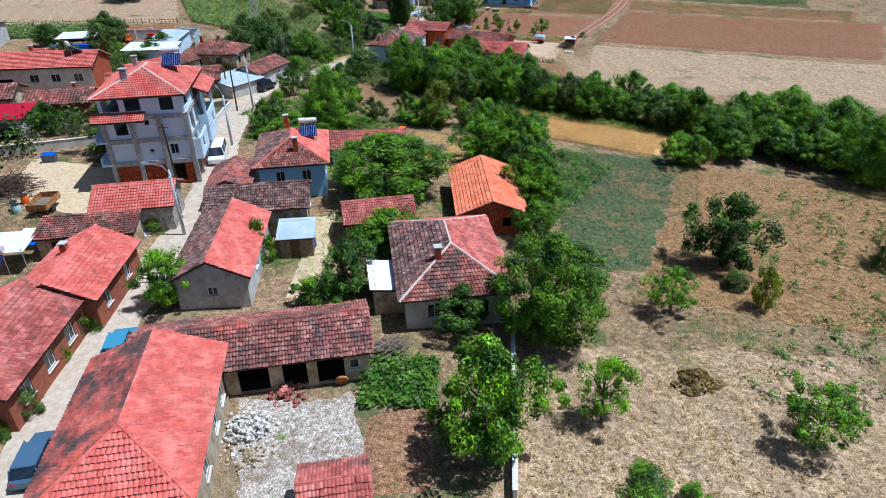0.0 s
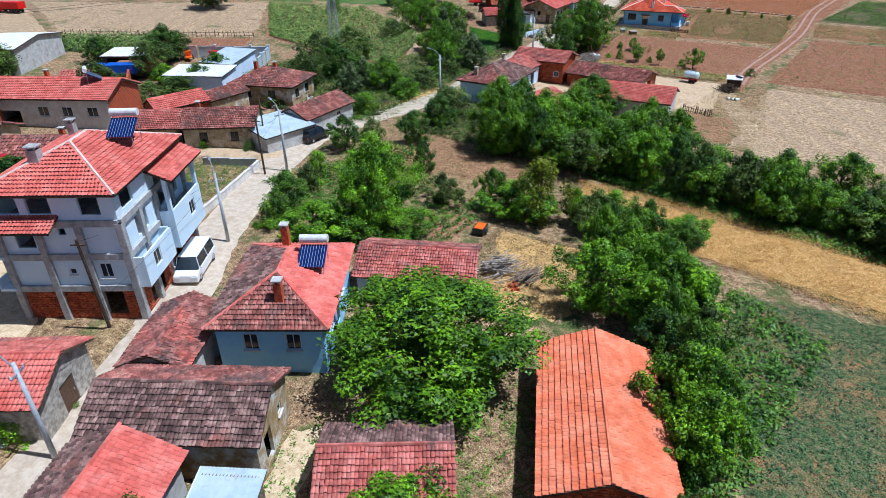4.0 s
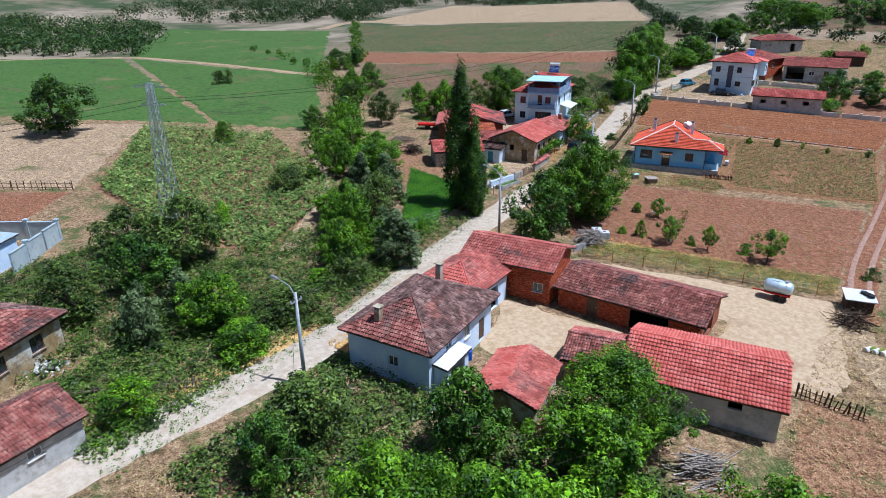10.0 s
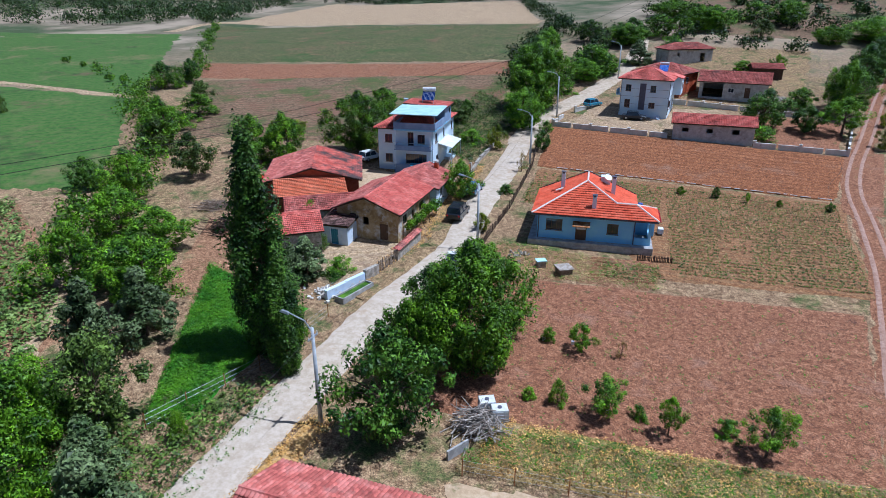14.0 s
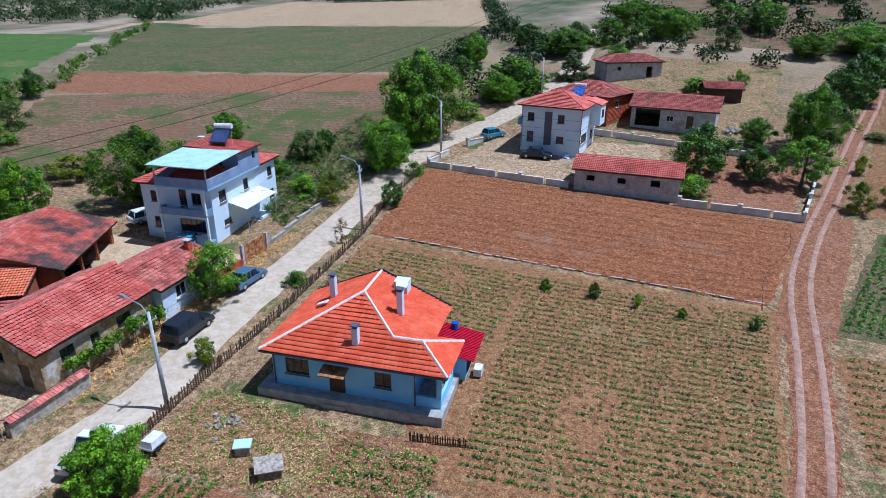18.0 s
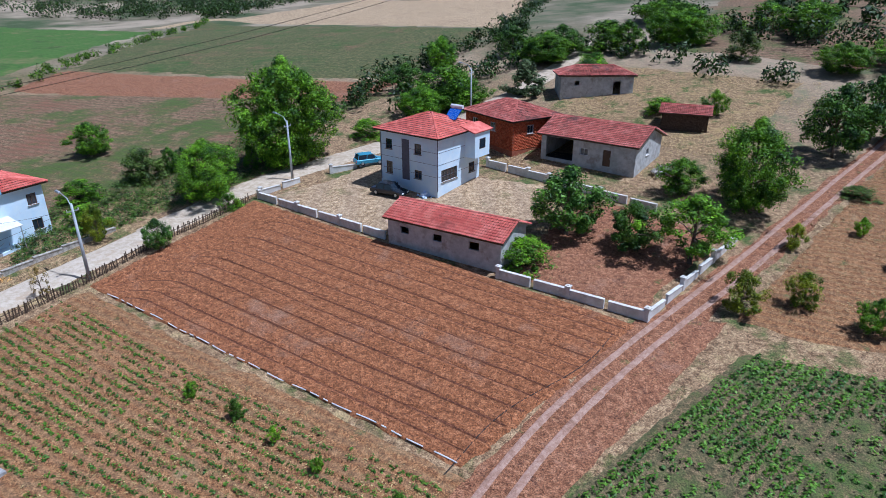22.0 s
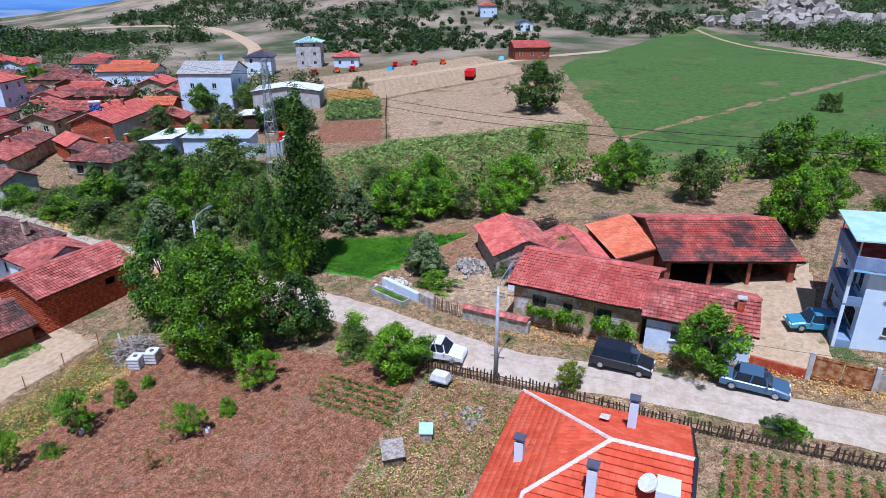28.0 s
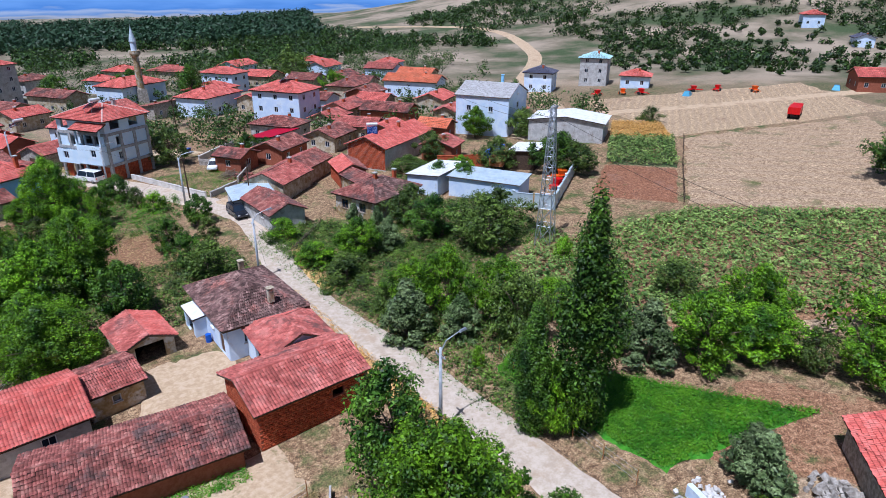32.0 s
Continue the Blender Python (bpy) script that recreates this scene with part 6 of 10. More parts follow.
    for x, y in ((x0 + 0.15, y0 - 0.07), (x1 + 0.3, y0 - 0.07), (x1 + 0.07, y1 - 0.1)):
        part("downpipe", Shape().tube((x, y, 0), (x, y, h - 0.3), 0.06), "grey_panel", ob)
    for x, y, t in ((-3.6, 1.6, 6.9), (2.2, 0.4, 7.0), (0.2, -3.4, 5.8)):
        c = part("chimney", Shape().span((x - 0.22, y - 0.22, 4.4), (x + 0.22, y + 0.22, t)), "plaster_bright", ob)
        part("chimney_cap", Shape().box((x, y, t + 0.22), (0.55, 0.55, 0.08)).box((x, y, t + 0.09), (0.3, 0.3, 0.2)), "grey_panel", c)
    part("roof_hatch", Shape().box((1.3, 3.6, 5.8), (1.1, 1.0, 1.1)), "plaster_bright", ob)
    part("dish", Shape().tube((1.5, 2.8, 6.3), (1.56, 2.7, 6.45), 0.42, 0.46, 14), "frame_white", ob)
    part("skylight", Shape().box((-3.9, 0.2, 5.35), (0.9, 0.5, 0.08), Euler((0, radians(-23), 0)).to_matrix()), "ridge_bright", ob)
    part("door_canopy", Shape().box((x0 + 4.9, y0 - 0.5, 2.95), (1.9, 1.1, 0.08), Euler((radians(14), 0, 0)).to_matrix()), "rust", ob)
    part("door_step", Shape().box((x0 + 4.9, y0 - 0.5, 0.2), (1.8, 1.0, 0.6)), "concrete", ob)
    part("apron", Shape().box((0, 0, 0.1), (L + 1.8, W + 1.8, 1.6)), "concrete", ob)
    # side shed with a crimson sheet roof
    part("side_shed", Shape().box((5.9, 1.9, 1.2), (2.6, 3.6, 2.4)), "plaster_blue", ob)
    part("shed_door", Shape().box((7.22, 1.6, 1.5), (0.05, 2.2, 1.4)), "dark", ob)
    sh = Shape().box((6.1, 1.9, 2.6), (3.6, 4.2, 0.05), Euler((0, radians(9), 0)).to_matrix())
    for i in range(20):
        sh.box((6.1, i * 0.21 - 0.1, 2.65), (3.6, 0.09, 0.05), Euler((0, radians(9), 0)).to_matrix())
    part("side_roof", sh, "tin_red", ob)["kind"] = "stuff"
    part("water_can", Shape().tube((5.6, 3.4, 2.75), (5.6, 3.4, 3.3), 0.3, 0.28, 10), "blue_plastic", ob)
    part("washing_basin", Shape().box((8.0, 1.0, 0.9), (0.6, 0.9, 0.6)), "frame_white", ob)
    return ob


blue_house()


# ---- three-storey white house ----
def three_storey():
    ob = thing("three_storey_house", "white three-storey house with blue-grey balconies and sheet terrace roof", "house", place(-81.0, 205.8, 8, 0.05))
    rng = np.random.default_rng(19)
    L, W, h = 8.4, 13.2, 5.9
    wins = [(0, 1.6, 0.8, 1.1, 1.2), (0, 1.6, 3.7, 1.1, 1.2), (0, 5.0, 3.3, 0.9, 2.0), (0, 6.6, 3.7, 1.1, 1.3), (0, 5.8, 0.6, 3.2, 1.5), (1, 2.0, 3.6, 1.3, 1.3), (1, 6.6, 3.6, 1.0, 1.3), (1, 2.4, 0.9, 1.4, 0.7), (1, 11.9, 3.7, 1.0, 1.2), (1, 11.9, 0.9, 1.1, 1.2), (2, 2, 3.7, 1.1, 1.2), (2, 6, 3.7, 1.1, 1.2), (3, 3, 3.7, 1.1, 1.2), (3, 8.5, 3.7, 1.1, 1.2), (3, 8.5, 0.8, 1.1, 1.2)]
    for side in range(4):
        p, q, _ = side_frame(L, W, side)
        sh = Shape()
        wall_face(sh, p, q, -1.4, h, [(u, z, w, hh) for s, u, z, w, hh in wins if s == side], 0.24)
        part("wall", sh, "plaster_bright", ob)
    openings(ob, L, W, wins, [(1, 7.6, 0.3, 1.0, 2.1)], "frame_brown")
    part("floor_slab", Shape().box((0, 0, 2.9), (L - 0.5, W - 0.5, 0.15)), "concrete", ob)
    roof(ob, L, W, h, "hip", 1.8, 0.5, ("tile_coral",), "mid", rng)
    # the third storey: an open terrace under a sheet roof, then a closed room
    x0, x1, y0, y1, y2 = -1.4, L / 2 + 0.6, -W / 2 - 1.2, -1.9, 2.3
    part("terrace_floor", Shape().span((x0, y0, h - 0.15), (x1, y2, h + 0.1)), "plaster_blue", ob)
    for a, b in (((x0, y0, h), (x1, y0 + 0.14, h + 1.0)), ((x1 - 0.14, y0 + 0.14, h), (x1, y1, h + 1.0)), ((x0, y0 + 0.14, h), (x0 + 0.14, y1, h + 1.0))):
        part("parapet", Shape().span(a, b), "grey_blue", ob)
    for a, b in (((x0, y1, h), (x1, y1 + 0.18, h + 2.3)), ((x1 - 0.18, y1 + 0.18, h), (x1, y2, h + 2.3)), ((x0, y2 - 0.18, h), (x1 - 0.18, y2, h + 2.3)), ((x0, y1 + 0.18, h), (x0 + 0.18, y2 - 0.18, h + 2.3))):
        part("room_wall", Shape().span(a, b), "grey_blue", ob)
    part("room_window", Shape().box((x1 + 0.01, 1.2, h + 1.5), (0.06, 0.5, 0.7)), "glass", ob)
    part("terrace_door", Shape().box(((x0 + x1) / 2, y1 - 0.01, h + 1.05), (2.2, 0.06, 1.9)), "glass", ob)
    for x in (x0 + 0.1, x1 - 0.1):
        part("terrace_post", Shape().box((x, y0 + 0.1, h + 1.65), (0.1, 0.1, 1.4)), "steel", ob)
    part("terrace_roof", Shape().box(((x0 + x1) / 2, (y0 + y1) / 2 - 0.1, h + 2.42), (x1 - x0 + 0.8, y1 - y0 + 0.6, 0.1), Euler((radians(3), 0, 0)).to_matrix()), "tin_teal", ob)
    part("room_roof_deck", Shape().span((x0 - 0.2, y1, h + 2.3), (x1 + 0.3, y2 + 0.3, h + 2.42)), "tile_coral", ob)
    cover(ob, [[(x1 + 0.35, y1 - 0.1, h + 2.4), (x1 + 0.35, y2 + 0.4, h + 2.4), (x0 - 0.3, y2 + 0.4, h + 2.75), (x0 - 0.3, y1 - 0.1, h + 2.75)]], [], ["tile_coral"], "mid", rng)
    # balconies on the south side
    part("balcony", Shape().box((1.4, -W / 2 - 0.6, 2.95), (5.6, 1.2, 0.18)).box((1.4, -W / 2 - 1.14, 3.3), (5.6, 0.1, 0.6)).box((4.15, -W / 2 - 0.6, 3.3), (0.1, 1.1, 0.6)).box((-1.35, -W / 2 - 0.6, 3.3), (0.1, 1.1, 0.6)), "grey_blue", ob)
    part("balcony", Shape().box((1.4, -W / 2 - 0.6, -0.3), (5.6, 1.2, 0.7)).box((1.4, -W / 2 - 1.14, 0.4), (5.6, 0.1, 0.8)), "grey_blue", ob)
    part("balcony_rail", Shape().tube((-1.3, -W / 2 - 1.14, 3.95), (4.1, -W / 2 - 1.14, 3.95), 0.03, None, 6), "steel", ob)
    for x in (-1.3, 4.1):
        for z0, z1 in ((-1.4, 2.86), (3.04, h - 0.15)):
            part("post", Shape().box((x, -W / 2 - 1.08, (z0 + z1) / 2), (0.22, 0.22, z1 - z0)), "plaster_bright", ob)
    # canopy and outside stair on the east side
    part("canopy", Shape().box((L / 2 + 1.1, -0.6, 2.95), (2.3, 6.4, 0.08), Euler((0, radians(15), 0)).to_matrix()), "tin_white", ob)
    for y in (-3.6, 2.4):
        part("canopy_post", Shape().tube((L / 2 + 2.1, y, -1.2), (L / 2 + 2.1, y, 2.7), 0.05, None, 8), "steel", ob)
    part("landing", Shape().span((L / 2, 0.4, -1.4), (L / 2 + 1.4, 2.6, 0.25)), "plaster_bright", ob)
    for i in range(8):
        part("stair_step", Shape().box((L / 2 + 0.7, 0.25 - i * 0.3, -0.65 - 0.09 * i), (1.3, 0.3, 1.6 - 0.18 * i)), "concrete", ob)
    for i in range(5):
        part("rail_post", Shape().tube((L / 2 + 1.35, 2.4 - i * 1.1, 0.1 - 0.3 * max(0, i - 1)), (L / 2 + 1.35, 2.4 - i * 1.1, 1.15 - 0.32 * max(0, i - 1)), 0.025, None, 6), "steel", ob)
    part("handrail", Shape().tube((L / 2 + 1.35, 0.8, 1.15), (L / 2 + 1.35, -2.0, 0.15), 0.03, None, 6), "steel", ob)
    chimney(ob, -2.6, 2.6, 6.6, 8.4, "plaster_white")
    return ob


three = three_storey()

# ---- old house with its barns ----
house("old_house", "old yellow-brown mud-plastered house with a worn red roof", "house", -74.0, 180.5, 93, 10.4, 7.5, 3.4, "gable", 1.5, 0.5, "plaster_mud", ("tile_coral", "tile_red"), "old",
      wins=[(0, 2.2, 1.4, 1.2, 1.1), (0, 4.6, 1.4, 0.8, 0.9), (0, 7.4, 1.4, 1.4, 1.1), (3, 2, 2.0, 0.8, 0.8)], doors=[(3, 5.8, 0, 1.0, 1.9)], holes=[(3, 3.6, 1.6, 0.7, 0.9)], frame="frame_brown")
house("white_annex", "low whitewashed annex with a red tile roof", "house", -73.4, 189.6, 96, 7.2, 6.4, 2.8, "gable", 1.2, 0.4, "plaster_white", ("tile_red", "tile_red"), "mid", wins=[(0, 2.4, 1.0, 1.3, 1.2)], chimneys=[(2.6, -1.4, 0.8)])
house("open_barn", "large open-fronted barn with a dark red tile roof", "barn", -88.4, 187.8, 119, 11.6, 11.6, 2.7, "gable", 1.7, 0.5, "brick_joint", ("tile_stained", "tile_red"), "mid", holes=[(0, 2.2, 0, 3.4, 2.4), (0, 5.8, 0, 3.2, 2.4), (0, 9.4, 0, 3.4, 2.4)])
house("lean_to", "small barn with a bright orange-red tile roof", "barn", -84.6, 180.6, 36, 8.4, 4.0, 2.6, "shed", 1.0, 0.3, "brick_joint", ("tile_orange",), "mid")
house("stone_shed", "tumbledown stone shed with a collapsing red roof", "shed", -81.6, 170.4, 40, 7.6, 5.8, 2.4, "gable", 1.2, 0.35, "stone", ("tile_coral", "tile_red"), "old", holes=[(1, 3.2, 0, 1.1, 1.8)])
house("link_shed", "narrow shed with an uneven red tile roof", "shed", -80.2, 177.6, 36, 9.6, 4.0, 2.6, "gable", 1.0, 0.3, "stone", ("tile_red", "tile_coral"), "old")


# ---- two-storey white house behind the wall ----
def two_storey():
    ob = thing("two_storey_house", "new white two-storey house with dark trim and red roof", "house", place(-50.1, 245.1, -4, 0.4))
    rng = np.random.default_rng(29)
    L, W, h = 8.8, 8.2, 6.3
    wins = [(0, 1.4, 0.9, 1.0, 1.5), (0, 5.9, 1.0, 1.1, 1.0), (0, 1.4, 3.9, 1.0, 1.2), (0, 5.9, 3.9, 1.0, 1.2), (1, 2.2, 0.9, 3.0, 1.4), (1, 6.6, 0.9, 1.2, 1.2), (1, 6.4, 3.9, 1.2, 1.2), (3, 3, 3.9, 1.0, 1.2), (2, 2, 3.9, 1, 1.2), (2, 6, 3.9, 1, 1.2)]
    for side in range(4):
        p, q, _ = side_frame(L, W, side)
        sh = Shape()
        wall_face(sh, p, q, -1.2, h, [(u, z, w, hh) for s, u, z, w, hh in wins if s == side], 0.22)
        part("wall", sh, "plaster_bright", ob)
    openings(ob, L, W, wins, [], "frame_brown")
    part("stair_panel", Shape().box((-0.35, -W / 2 - 0.02, 3.0), (1.1, 0.06, 4.8)), "grey_panel", ob)
    for z in (1.6, 3.0, 4.4):
        part("trim_line", Shape().box((0, -W / 2 - 0.008, z), (L, 0.012, 0.035)).box((L / 2 + 0.008, 0, z), (0.012, W, 0.035)), "grey_panel", ob)
    for x, y in ((L / 2 + 0.06, -W / 2 - 0.04), (-L / 2 + 0.1, -W / 2 - 0.05)):
        part("downpipe", Shape().tube((x, y, 0), (x, y, h - 0.2), 0.05), "grey_panel", ob)
    part("oriel", Shape().box((L / 2 + 0.7, 2.6, 4.5), (1.5, 3.0, 3.0)), "plaster_bright", ob)
    win = part("window", window_meshes(1.2, 1.2, "frame_brown")[0], "frame_brown", ob)
    win.matrix_basis = pose(L / 2 + 1.44, 2.6, 4.0, 0, 0, 90)
    part("pane", Shape().box((0, -0.02, 0.6), (1.1, 0.03, 1.1)), "glass", win)
    part("balcony", Shape().box((-L / 2 - 0.5, -1.5, 3.0), (1.0, 3.0, 0.15)).box((-L / 2 - 0.95, -1.5, 3.5), (0.08, 3.0, 0.9)), "plaster_bright", ob)
    roof(ob, L, W, h, "hip", 1.6, 0.55, ("tile_coral",), "new", rng, "tile_coral")
    roof(part("oriel_roof", Shape().box((L / 2 + 0.7, 2.6, 6.05), (1.7, 3.2, 0.1)), "plaster_bright", ob), 0.1, 0.1, 6.0, "gable", 0.05, 0.05, ("tile_coral",), "new", rng, "tile_coral")
    part("oriel_tiles", Shape().box((L / 2 + 0.6, 2.6, 6.35), (2.2, 3.8, 0.14), Euler((0, radians(16), 0)).to_matrix()), "tile_coral", ob)
    return ob


two = two_storey()
house("wall_shed", "long grey shed with red tile roof beside the wall", "shed", -38.0, 232.3, 2, 12.6, 5.2, 2.8, "gable", 1.1, 0.4, "plaster_grey", ("tile_coral", "tile_coral"), "mid", holes=[(0, 2.0, 1.3, 1.0, 0.7), (0, 5.8, 1.3, 1.0, 0.7), (0, 9.8, 1.3, 1.1, 0.8)], ridge="tile_red")
house("brick_house", "two-storey red brick house with a weathered hipped roof", "house", -48.0, 261.6, -22, 10.4, 8.0, 4.0, "hip", 1.6, 0.5, "brick_joint", ("tile_red",), "mid", brick_sides=(0, 1), wins=[(0, 2.2, 2.0, 1.1, 1.1), (0, 6.2, 2.0, 1.1, 1.1), (1, 3, 2.0, 1.1, 1.1)])
house("long_barn", "grey barn with a red tile roof and an open bay", "barn", -34.5, 260.6, -4, 12.6, 8.0, 3.1, "gable", 1.6, 0.5, "plaster_grey", ("tile_red", "tile_red"), "mid", holes=[(0, 2.6, 0, 3.8, 2.7)], wins=[(0, 6.0, 1.0, 1.1, 0.9), (1, 3.6, 1.4, 0.8, 0.8)], doors=[(0, 9.0, 0.1, 1.0, 2.0)])
house("grey_barn", "plain grey barn with a red tile roof", "barn", -45.6, 285.0, 34, 11.6, 5.6, 3.0, "hip", 1.2, 0.4, "plaster_grey", ("tile_red",), "mid", holes=[(0, 2.6, 1.4, 0.7, 0.7), (1, 2.0, 0, 1.6, 2.2), (0, 9, 0, 1.2, 2.0)])
house("hut", "small dark hut with a sheet-and-tile roof", "shed", -28.0, 275.0, 12, 6.0, 4.0, 2.2, "gable", 0.8, 0.4, "wood_dark", ("tile_red",), "mid")
house("white_annex", "small whitewashed shed with a blue door beside the old house", "shed", -76.6, 174.4, 4, 3.2, 3.4, 2.3, "shed", 0.5, 0.3, "plaster_white", ("tile_dark",), "old", doors=[(0, 1.6, 0, 0.9, 1.8)], door_mat="azure_paint")

# ---- village houses beyond the lanes ----
WALLS = dict(grey="plaster_grey", mud="plaster_old", white="plaster_white", stone="stone", brick="brick_joint")
ROOFS = dict(coral="tile_coral", old="tile_old", red="tile_red", orange="tile_orange", grey="grey_panel", teal="tin_teal")
SAID = dict(coral="coral red", old="weathered brown", red="dull red", orange="orange", grey="slate grey", teal="grey-green")
WSAID = dict(grey="grey", mud="cream", white="white", stone="rough stone", brick="bare brick")


def village(x, y, ang, L, W, h, kind, tiles, wall):
    wins, n = [], max(1, int(L / 3.2))
    for side in range(4):
        ln = L if side % 2 == 0 else W
        k = max(1, int(ln / 3.2))
        for z in [1.0 + 2.8 * s for s in range(max(1, round(h / 3.0)))]:
            if z + 1.2 < h:
                wins += [(side, ln * (i + 0.5) / k, z, 1.0, 1.15) for i in range(k)]
    storey = {1: "low", 2: "two-storey"}.get(max(1, round(h / 3.2)), "three-storey")
    name = "village_house" if wall != "stone" else "stone_shed"
    return house(name, f"{storey} {WSAID[wall]} village house with a {SAID[tiles]} {kind} roof", "house", x, y, ang, L, W, h, kind, 0.2 * W, 0.5, WALLS[wall], (ROOFS[tiles],), "far", wins=wins,
                 chimneys=[(L * 0.2, W * 0.12, 0.7)], group="village houses")


for row in ((-40, -47, 123, 19.0, 12.0, 11.2, "hip", "coral", "grey"), (-54, -58, 33, 9.5, 7.0, 5.0, "hip", "old", "grey"), (-45, -15, 123, 10.2, 7.0, 3.2, "gable", "old", "mud"), (-38, 9, 33, 6.5, 6.0, 3.0, "gable", "red", "mud"),
            (-77, -29, 33, 16.4, 10.0, 5.0, "hip", "coral", "white"), (-73, -52, 33, 7.8, 7.0, 4.0, "hip", "coral", "white"), (-89, 6, 33, 14.6, 9.0, 5.0, "hip", "coral", "white"), (-105, -30, 123, 12.2, 8.0, 6.0, "hip", "coral", "white")):
    village(*row)
for row in ((-77, 3, 33, 9.2, 5.0, 3.0, "shed", "old", "stone"), (-98, 36, 123, 12.5, 9.0, 8.5, "hip", "coral", "white"), (-91, 48, 123, 10.3, 7.0, 3.4, "hip", "old", "grey"), (-136, 0, 123, 12.6, 7.0, 4.0, "gable", "old", "mud"),
            (-125, 26, 33, 9.6, 7.0, 4.0, "gable", "old", "brick"), (-111, 40, 33, 9.8, 7.0, 3.6, "gable", "red", "mud"), (-117, 51, 123, 11.7, 7.0, 3.6, "gable", "old", "brick"), (-145, 20, 123, 16.4, 8.0, 4.5, "gable", "orange", "white")):
    village(*row)
for row in ((-107, 66, 33, 7.2, 6.0, 3.2, "gable", "coral", "brick"), (-116, 71, 123, 6.3, 6.0, 3.2, "gable", "orange", "brick"), (-108, 84, 33, 5.3, 6.0, 3.0, "gable", "red", "brick"), (-75, 66, 123, 5.4, 5.0, 2.8, "gable", "old", "brick"),
            (-84, 65, 33, 8.4, 6.0, 3.0, "gable", "old", "brick"), (-138, 70, 33, 6.3, 6.0, 3.0, "gable", "coral", "white"), (-174, 43, 33, 7.3, 8.0, 5.5, "hip", "grey", "white"), (-193, 47, 33, 7.9, 8.0, 8.0, "hip", "teal", "grey")):
    village(*row)
for row in ((-196, 60, 33, 7.0, 8.0, 3.4, "hip", "coral", "white"), (-228, 111, 128, 11.5, 9.0, 3.6, "gable", "coral", "brick"), (-424, -5, 33, 12.0, 9.0, 5.5, "hip", "coral", "white"), (-146, -42, 33, 11.2, 8.0, 4.0, "gable", "coral", "white"),
            (-159, -21, 123, 10.8, 8.0, 4.0, "gable", "red", "white"), (-126, -14, 123, 9.7, 8.0, 4.0, "gable", "old", "mud"), (-104, 60, 123, 9.0, 6.5, 3.4, "gable", "red", "mud"), (-122, 36, 123, 8.0, 6.5, 3.6, "gable", "coral", "mud")):
    village(*row)
for row in ((-96, 62, 33, 8.5, 6.5, 3.0, "gable", "old", "mud"), (-134, 46, 33, 9, 7, 3.6, "gable", "coral", "mud"), (-112, 24, 123, 8, 7, 3.6, "gable", "old", "white"), (-60, 30, 33, 7, 6, 3.0, "gable", "old", "mud"),
            (-55, 22, 123, 8, 6, 3.2, "gable", "red", "white"), (-66, 14, 33, 8, 7, 3.4, "gable", "coral", "mud"), (-640, -215, 33, 14, 9, 5, "hip", "coral", "white"), (-520, 40, 33, 12, 9, 5, "hip", "coral", "white")):
    village(*row)


for x, y, ang, L, W, h, kind, tiles, wall in (
        (-169, -34, 33, 11, 8, 4.0, "hip", "coral", "white"), (-163, -5, 123, 12, 7, 3.6, "gable", "orange", "mud"), (-128, 10, 33, 10, 8, 4.2, "hip", "old", "mud"), (-120, 58, 40, 9, 6.5, 3.2, "gable", "coral", "brick"),
        (-94, 71, 33, 8, 6, 3.0, "gable", "coral", "white"), (-95, -12, 33, 13, 9, 4.0, "hip", "coral", "mud"), (-122, -66, 33, 12, 8, 4.0, "gable", "coral", "white"),
        (-95, -55, 123, 12, 8, 5.0, "hip", "red", "mud"), (-48, 24, 33, 8, 6, 3.0, "hip", "coral", "white"), (-47, -1, 33, 9, 7, 3.4, "gable", "coral", "mud"), (-57, -22, 123, 14, 7, 4.4, "gable", "old", "mud"),
        (-84, -77, 33, 10, 8, 4.0, "hip", "coral", "mud"), (-112, 79, 60, 7, 5, 2.8, "gable", "red", "mud"), (-146, 60, 33, 8, 6, 3.0, "gable", "coral", "brick"), (-150, -60, 33, 9, 8, 4.0, "hip", "coral", "white"),
        (-66, 2, 33, 9, 7, 3.4, "gable", "red", "mud"), (-100, 12, 33, 9, 7, 3.6, "gable", "coral", "mud"), (-118, -30, 123, 10, 8, 4.0, "gable", "coral", "mud"), (-140, -16, 33, 9, 7, 3.6, "gable", "old", "mud"),
        (-104, 46, 33, 8, 6, 3.0, "gable", "red", "mud"), (-128, 60, 33, 7, 6, 3.0, "gable", "red", "mud"), (-358, 32, 33, 12, 9, 5.0, "hip", "coral", "white"), (-441, -78, 33, 13, 10, 6.0, "hip", "coral", "white"), (-330, 66, 33, 9, 7, 3.2, "gable", "grey", "white")):
    if all(math.hypot(x - a, y - b) > r + 0.35 * L for a, b, r in HOUSES):
        village(x, y, ang, L, W, h, kind, tiles, wall)


